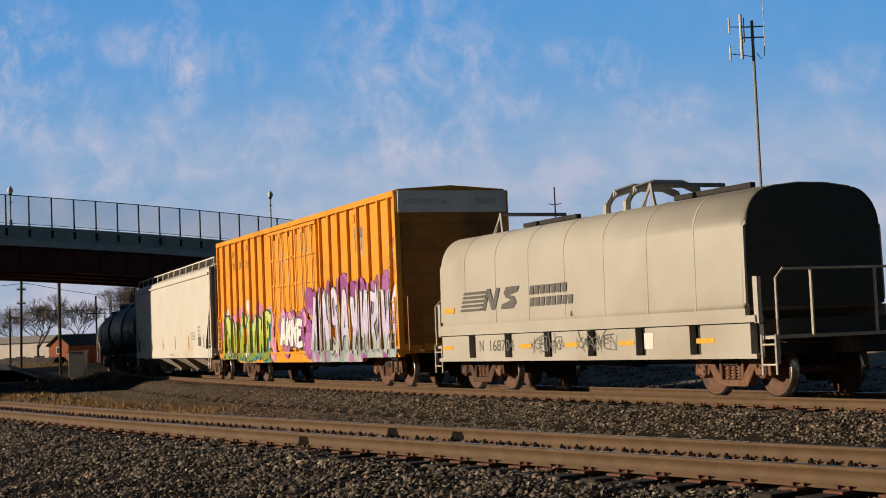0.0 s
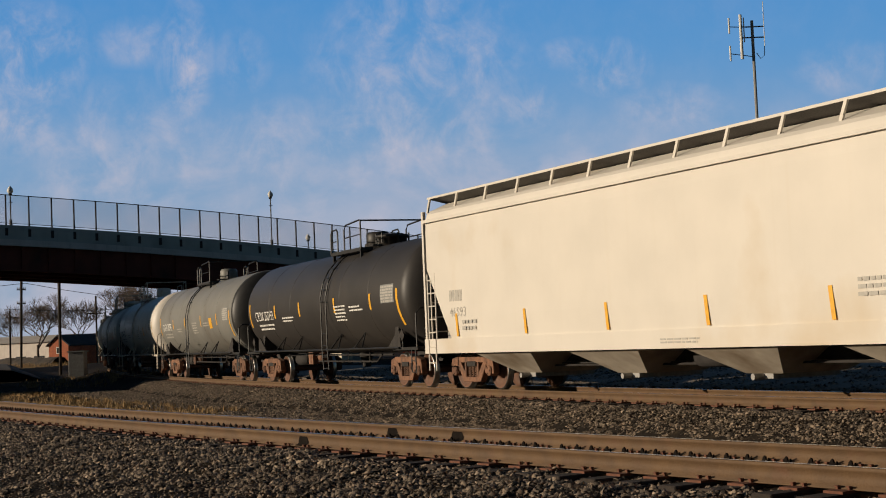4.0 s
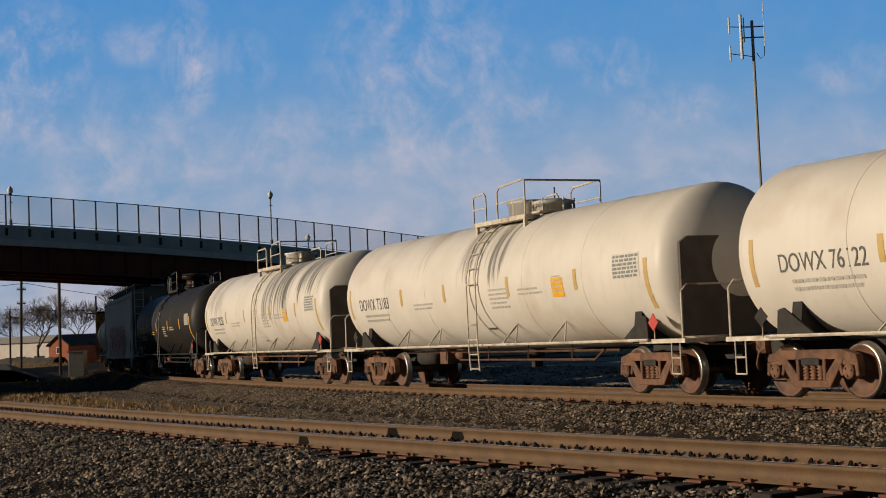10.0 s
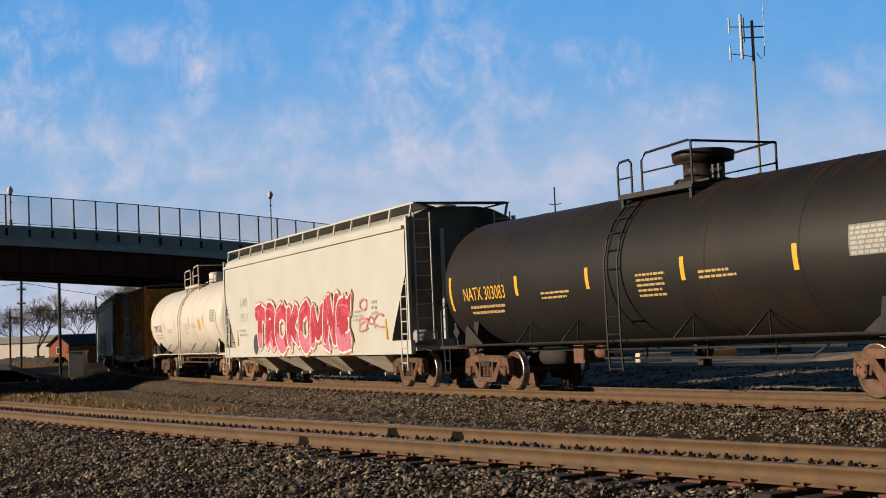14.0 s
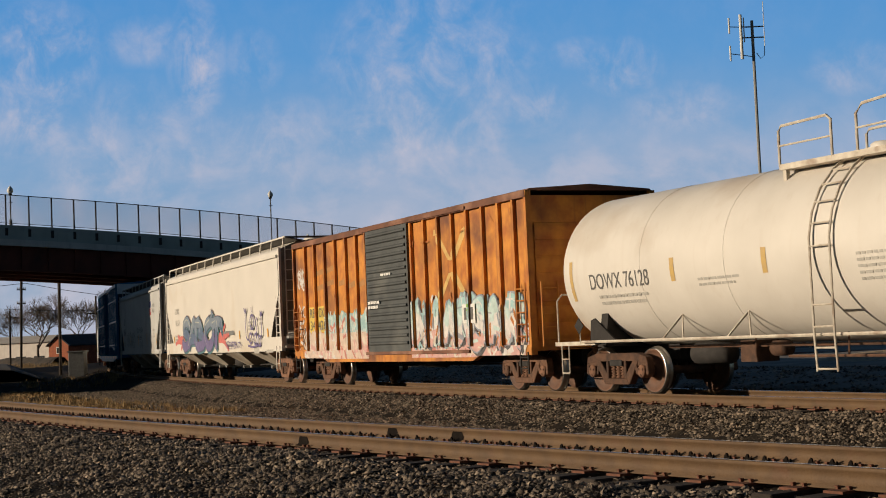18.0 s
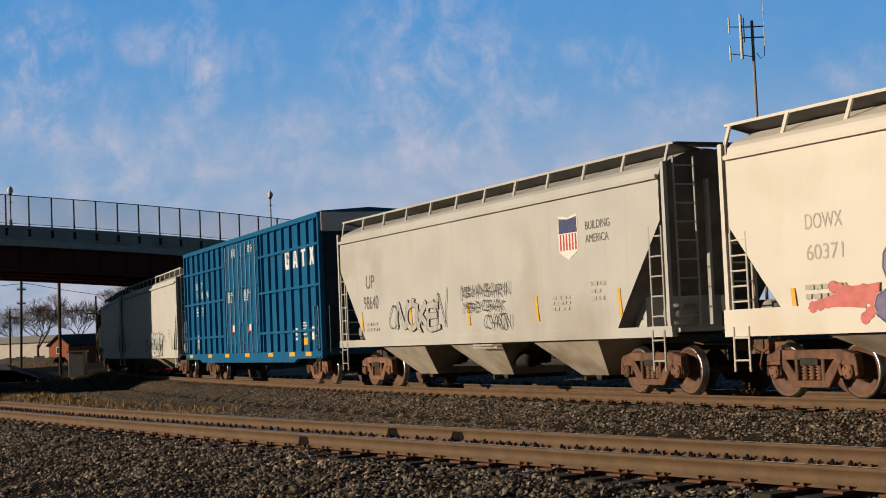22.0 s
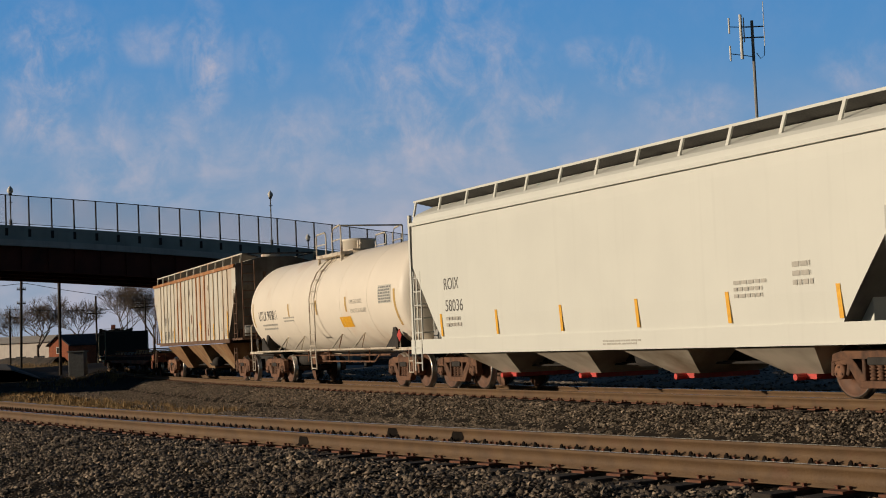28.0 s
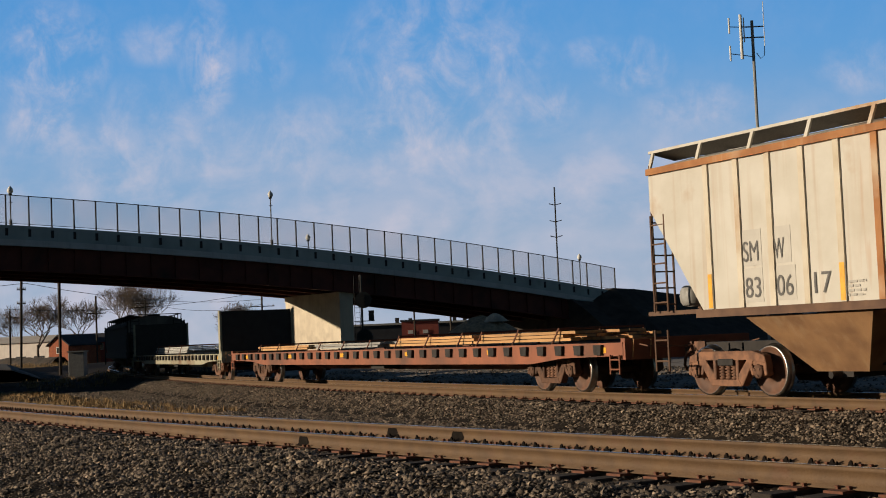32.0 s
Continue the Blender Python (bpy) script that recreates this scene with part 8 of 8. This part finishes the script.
truck_ob = thing("box_truck", "parked white box truck in the yard", "truck", at=pose(34, 165, -1.0, 0, 0, 8))
bm = B()
box(bm, 0, 7.5, 0, 2.5, 1.0, 3.6)
bmesh.ops.bevel(bm, geom=bm.edges[:], offset=0.06, segments=2, affect="EDGES")
part("cargo_box", bm, "white", truck_ob)
bm = B()
prism(bm, [(-1.9, 0.6), (-0.1, 0.6), (-0.1, 2.6), (-1.0, 2.6), (-1.5, 1.7), (-1.9, 1.6)], 0.15, 2.35)
part("cab", bm, "white", truck_ob)
for x in (-1.1, 5.8):
    for y in (0.1, 2.2):
        bm = B()
        lathe(bm, [(y, 0.48), (y + 0.25, 0.48)], "y", 14, off=(x, 0, 0.48))
        part("wheel", bm, "black", truck_ob)
guard = thing("yard_guard_rail", "long pale guard rail in the yard", "guard rail", at=pose(8, 92, -0.62))
for i in range(14):
    bm = B()
    box(bm, i * 2.4 - 0.08, i * 2.4 + 0.08, -0.08, 0.08, 0, 0.75)
    part("post", bm, "creamrail", guard)
bm = B()
box(bm, -0.5, 32, -0.12, -0.08, 0.45, 0.75)
part("rail", bm, "creamrail", guard)
siding = thing("siding_track", "rusty siding rails in the yard beyond", "railway track", kind="structure")
for y in (76.0, 77.5):
    bm = B()
    box(bm, -3, 60, y - 0.04, y + 0.04, -0.42, -0.24)
    part("rail", bm, "plate", siding)
for x, y, c, nm, lb in ((12.5, 72, "timber", "timber_block", "yellowish timber block lying in the yard"), (9.0, 70, "concrete", "concrete_block", "pale concrete block lying in the yard"), (22.5, 74, "concrete", "concrete_block", "pale concrete block lying in the yard"), (17.0, 80, "darkwall", "steel_drum_stack", "dark scrap steel stacked in the yard")):
    bm = B()
    box(bm, 0, 1.6, 0, 0.6, 0, 0.5)
    bmesh.ops.bevel(bm, geom=bm.edges[:], offset=0.04, segments=1, affect="EDGES")
    ob = new(nm, mesh_of(nm, bm, c))
    ob.matrix_basis = pose(x, y, float(ground_height(np.array([[x, y]]))[0]) - 0.02, 0, 0, 12)
    tagged(ob, lb, "block")


# ---- dry grass ----
def grass(count, region, hgt, seed, label):
    rng = np.random.default_rng(seed)
    line, pts, d0, d1, s0, s1 = region
    clump = rng.random((max(6, count // 60), 2))
    pick = clump[rng.integers(0, len(clump), count)]
    loose = rng.random((count, 2))
    mixk = rng.random(count)[:, None] < 0.65
    uv = np.where(mixk, pick + rng.normal(0, 0.012, (count, 2)), loose)
    s = s0 + (s1 - s0) * uv[:, 0]
    d = d0 + (d1 - d0) * uv[:, 1]
    a = np.interp(s, line[0], line[3])
    xy = uv * np.array([d1 - d0, s1 - s0]) + np.array([d0, s0]) if pts is None else np.stack([np.interp(s, line[0], line[1]) + d * np.sin(a), np.interp(s, line[0], line[2]) - d * np.cos(a)], 1)
    z = ground_height(xy)
    h = hgt * rng.uniform(0.35, 1.2, count)
    t = rng.uniform(0, 6.283, count)
    w = rng.uniform(0.008, 0.02, count)
    lean = rng.normal(0, 0.3, (count, 2)) * h[:, None]
    base = np.concatenate([xy, z[:, None] - 0.02], 1)
    dx = np.stack([np.cos(t) * w, np.sin(t) * w, np.zeros(count)], 1)
    mid = base + np.concatenate([lean * 0.35, (h * 0.6)[:, None]], 1)
    top = base + np.concatenate([lean, h[:, None]], 1)
    v = np.stack([base - dx, base + dx, mid + dx * 0.7, mid - dx * 0.7, top], 1).reshape(-1, 3)
    i = (np.arange(count) * 5)[:, None]
    f = np.concatenate([i + np.array([0, 1, 2]), i + np.array([0, 2, 3]), i + np.array([3, 2, 4])], 0)
    return tagged(new("dry_grass", soup("dry_grass", v, f, ["grass"])), label, "grass", kind="stuff")


grass(20000, (NEAR, _near_xy, -6.5, -2.4, -44, -9), 0.10, 1, "dry tan grass between the tracks")
grass(9000, (NEAR, _near_xy, -8.0, -3.4, -62, -24), 0.17, 2, "taller dry grass between the tracks")
grass(2500, (NEAR, _near_xy, -20, -8.0, -100, -66), 0.35, 3, "tall tan grass on the bank by the overpass")

grass(9000, (MAIN, None, -84, -56, 196, 230), 0.9, 9, "tall golden grass in the field before the houses")
def scrub_bank(x0, y0, x1, y1, h, w, base, seed, label):
    """A long low bank with an uneven crest."""
    bm = B()
    d = Vector((x1 - x0, y1 - y0, 0))
    n = 40
    side = Vector((-d.y, d.x, 0)).normalized()
    rows = []
    for i in range(n + 1):
        c = Vector((x0, y0, base)) + d * (i / n)
        hh = h * (0.9 + 0.16 * noise.noise((i * 0.45 + seed, 0, 0)) + 0.12 * noise.noise((i * 1.7, seed, 0)))
        rows.append([bm.verts.new(c + side * (f * w) + Vector((0, 0, hh * q))) for f, q in ((-1, 0), (-0.45, 0.75), (-0.1, 1.0), (0.3, 0.9), (1, 0))])
    for a, b2 in zip(rows, rows[1:]):
        for k in range(4):
            bm.faces.new((a[k], a[k + 1], b2[k + 1], b2[k]))
    ob = new("scrub_bank", mesh_of("scrub_bank", bm, "slope"))
    return tagged(ob, label, "bank", kind="structure")


# the first bank is added: its dark side stands in for shaded ground
scrub_bank(-62, 205, -33.5, 110, 1.25, 4.0, -0.75, 7, "low dark bank added in place of shaded ground below the overpass")
scrub_bank(-95, 262, -60, 231, 2.0, 2.5, -0.8, 2, "dark scrubby bank before the houses")

# ---- backdrop: blue sky with thin drifting cloud, far beyond everything ----
cm = bpy.data.materials.new("blue_sky_with_thin_cloud")
cm.use_nodes = True
cn, cl = cm.node_tree.nodes, cm.node_tree.links
cn.remove(cn["Principled BSDF"])
tc = cn.new("ShaderNodeTexCoord")


def cmath(op, a, b=None, clamp=False):
    k = cn.new("ShaderNodeMath")
    k.operation, k.use_clamp = op, clamp
    for i, v in enumerate((a, b)):
        if v is None:
            continue
        if hasattr(v, "links"):
            cl.new(v, k.inputs[i])
        else:
            k.inputs[i].default_value = v
    return k.outputs[0]


def crange(value, lo, hi, a=0.0, b=1.0):
    k = cn.new("ShaderNodeMapRange")
    k.interpolation_type = "SMOOTHSTEP"
    for i, v in enumerate((lo, hi, a, b)):
        k.inputs[i + 1].default_value = v
    cl.new(value, k.inputs[0])
    return k.outputs[0]


sep = cn.new("ShaderNodeSeparateXYZ")
cl.new(tc.outputs["Object"], sep.inputs[0])
cx, cz = sep.outputs[0], sep.outputs[2]


def cnoise(scale, detail, stretch, turn, distort=0.0, offset=(0, 0, 0), rough=0.55):
    mp = cn.new("ShaderNodeMapping")
    mp.inputs["Scale"].default_value = stretch
    mp.inputs["Rotation"].default_value = (0, turn, 0)
    mp.inputs["Location"].default_value = offset
    cl.new(tc.outputs["Object"], mp.inputs[0])
    t = cn.new("ShaderNodeTexNoise")
    t.inputs["Scale"].default_value, t.inputs["Detail"].default_value, t.inputs["Distortion"].default_value = scale, detail, distort
    t.inputs["Roughness"].default_value = rough
    cl.new(mp.outputs[0], t.inputs["Vector"])
    return t.outputs[0]


wisps = crange(cnoise(0.013, 12, (1.05, 1, 0.78), radians(-34), 0.4, (0, 0, 0), 0.64), 0.38, 0.74)
fine = crange(cnoise(0.035, 8, (1.0, 1, 0.9), radians(-38), 0.9, (2, 0, 9), 0.62), 0.25, 0.75, 0.72, 1.10)
puffs = crange(cnoise(0.0085, 8, (1, 1, 1.25), radians(8), 0.3, (7, 0, 3), 0.6), 0.42, 0.68)
veil = crange(cnoise(0.0042, 6, (1, 1, 1.7), radians(-8), 0.2, (3, 0, 5), 0.55), 0.34, 0.68)
patches = None
for px, pz, rx, rz, k in ((-723, 509, 62, 85, 1.0), (-656, 526, 28, 62, 0.7), (-735, 414, 50, 45, 0.8), (-582, 367, 130, 80, 0.55), (-446, 507, 34, 80, 1.0), (-532, 546, 60, 32, 0.5), (-349, 503, 35, 42, 0.5), (-34, 490, 125, 105, 0.75),
                         (-59, 375, 120, 65, 0.7), (-304, 361, 95, 55, 0.45), (303, 467, 48, 36, 0.9), (140, 402, 42, 32, 0.7), (404, 390, 66, 32, 0.5), (726, 447, 66, 34, 0.5), (249, 493, 50, 22, 0.5)):
    ex = cmath("DIVIDE", cmath("SUBTRACT", cx, px), rx * 1.75)
    ez = cmath("DIVIDE", cmath("SUBTRACT", cz, pz), rz * 1.6)
    d = cmath("SUBTRACT", 1.0, cmath("ADD", cmath("MULTIPLY", ex, ex), cmath("MULTIPLY", ez, ez)), True)
    d = cmath("MULTIPLY", d, k)
    patches = d if patches is None else cmath("MAXIMUM", patches, d)
low = crange(cz, 470.0, 230.0)
amount = cmath("MULTIPLY", cmath("ADD", cmath("MULTIPLY", wisps, 0.62), cmath("MULTIPLY", puffs, 0.28)), cmath("MULTIPLY", fine, cmath("ADD", cmath("MULTIPLY", patches, 1.0), 0.07)))
amount = cmath("ADD", amount, cmath("MULTIPLY", low, cmath("ADD", cmath("MULTIPLY", puffs, 0.24), cmath("MULTIPLY", veil, 0.34))), True)
ramp = cn.new("ShaderNodeValToRGB")
cl.new(cmath("DIVIDE", cz, 620.0), ramp.inputs[0])
el = ramp.color_ramp.elements
el[0].position, el[0].color = 0.0, (0.365, 0.44, 0.56, 1)
el[1].position, el[1].color = 1.0, (0.088, 0.305, 0.655, 1)
for pos, c in ((0.30, (0.305, 0.42, 0.585, 1)), (0.55, (0.20, 0.38, 0.625, 1)), (0.80, (0.12, 0.335, 0.66, 1))):
    e = el.new(pos)
    e.color = c
cmix = cn.new("ShaderNodeMix")
cmix.data_type = "RGBA"
cl.new(amount, cmix.inputs[0])
cl.new(ramp.outputs[0], cmix.inputs[6])
cmix.inputs[7].default_value = (0.66, 0.60, 0.67, 1)
em = cn.new("ShaderNodeEmission")
cl.new(cmix.outputs[2], em.inputs[0])
cl.new(em.outputs[0], cn["Material Output"].inputs[0])
bm = B()
vs = [bm.verts.new(p) for p in ((-1600, 0, -60), (1600, 0, -60), (1600, 0, 1100), (-1600, 0, 1100))]
bm.faces.new(vs)
cloud = new("backdrop", mesh_of("backdrop", bm, cm))
cloud.matrix_basis = pose(0, 2600, 0)
tagged(cloud, "blue sky with thin drifting wisps of white cloud", "sky", kind="structure")


# ---- motion ----
def car_pose(s_mid, c0, c1, t):
    """A car rides with both trucks on the rails."""
    s = s_mid + travel(t)
    ax, ay, _ = on_line(MAIN, s + c0)
    bx, by, _ = on_line(MAIN, s + c1)
    f = -c0 / (c1 - c0)
    return pose(ax + (bx - ax) * f, ay + (by - ay) * f, 0, 0, 0, math.degrees(math.atan2(by - ay, bx - ax)))


def motions():
    for ob, s_mid, c0, c1 in TRAIN:
        walk(ob, [(t, car_pose(s_mid, c0, c1, t)) for t in range(33)])
    walk(cloud, [(0, pose(0, 2600, 0)), (32, pose(46, 2600, 0))])
    # the wheels roll with the train
    turns = []
    for i in range(961):
        t = i / 30
        turns.append((t, math.degrees((travel(t) - travel(0)) / 0.457)))
    for ob, x in WHEELS:
        walk(ob, [(t, pose(x, 0, 0.457) @ Matrix.Rotation(radians(a), 4, "Y")) for t, a in turns])


motions()
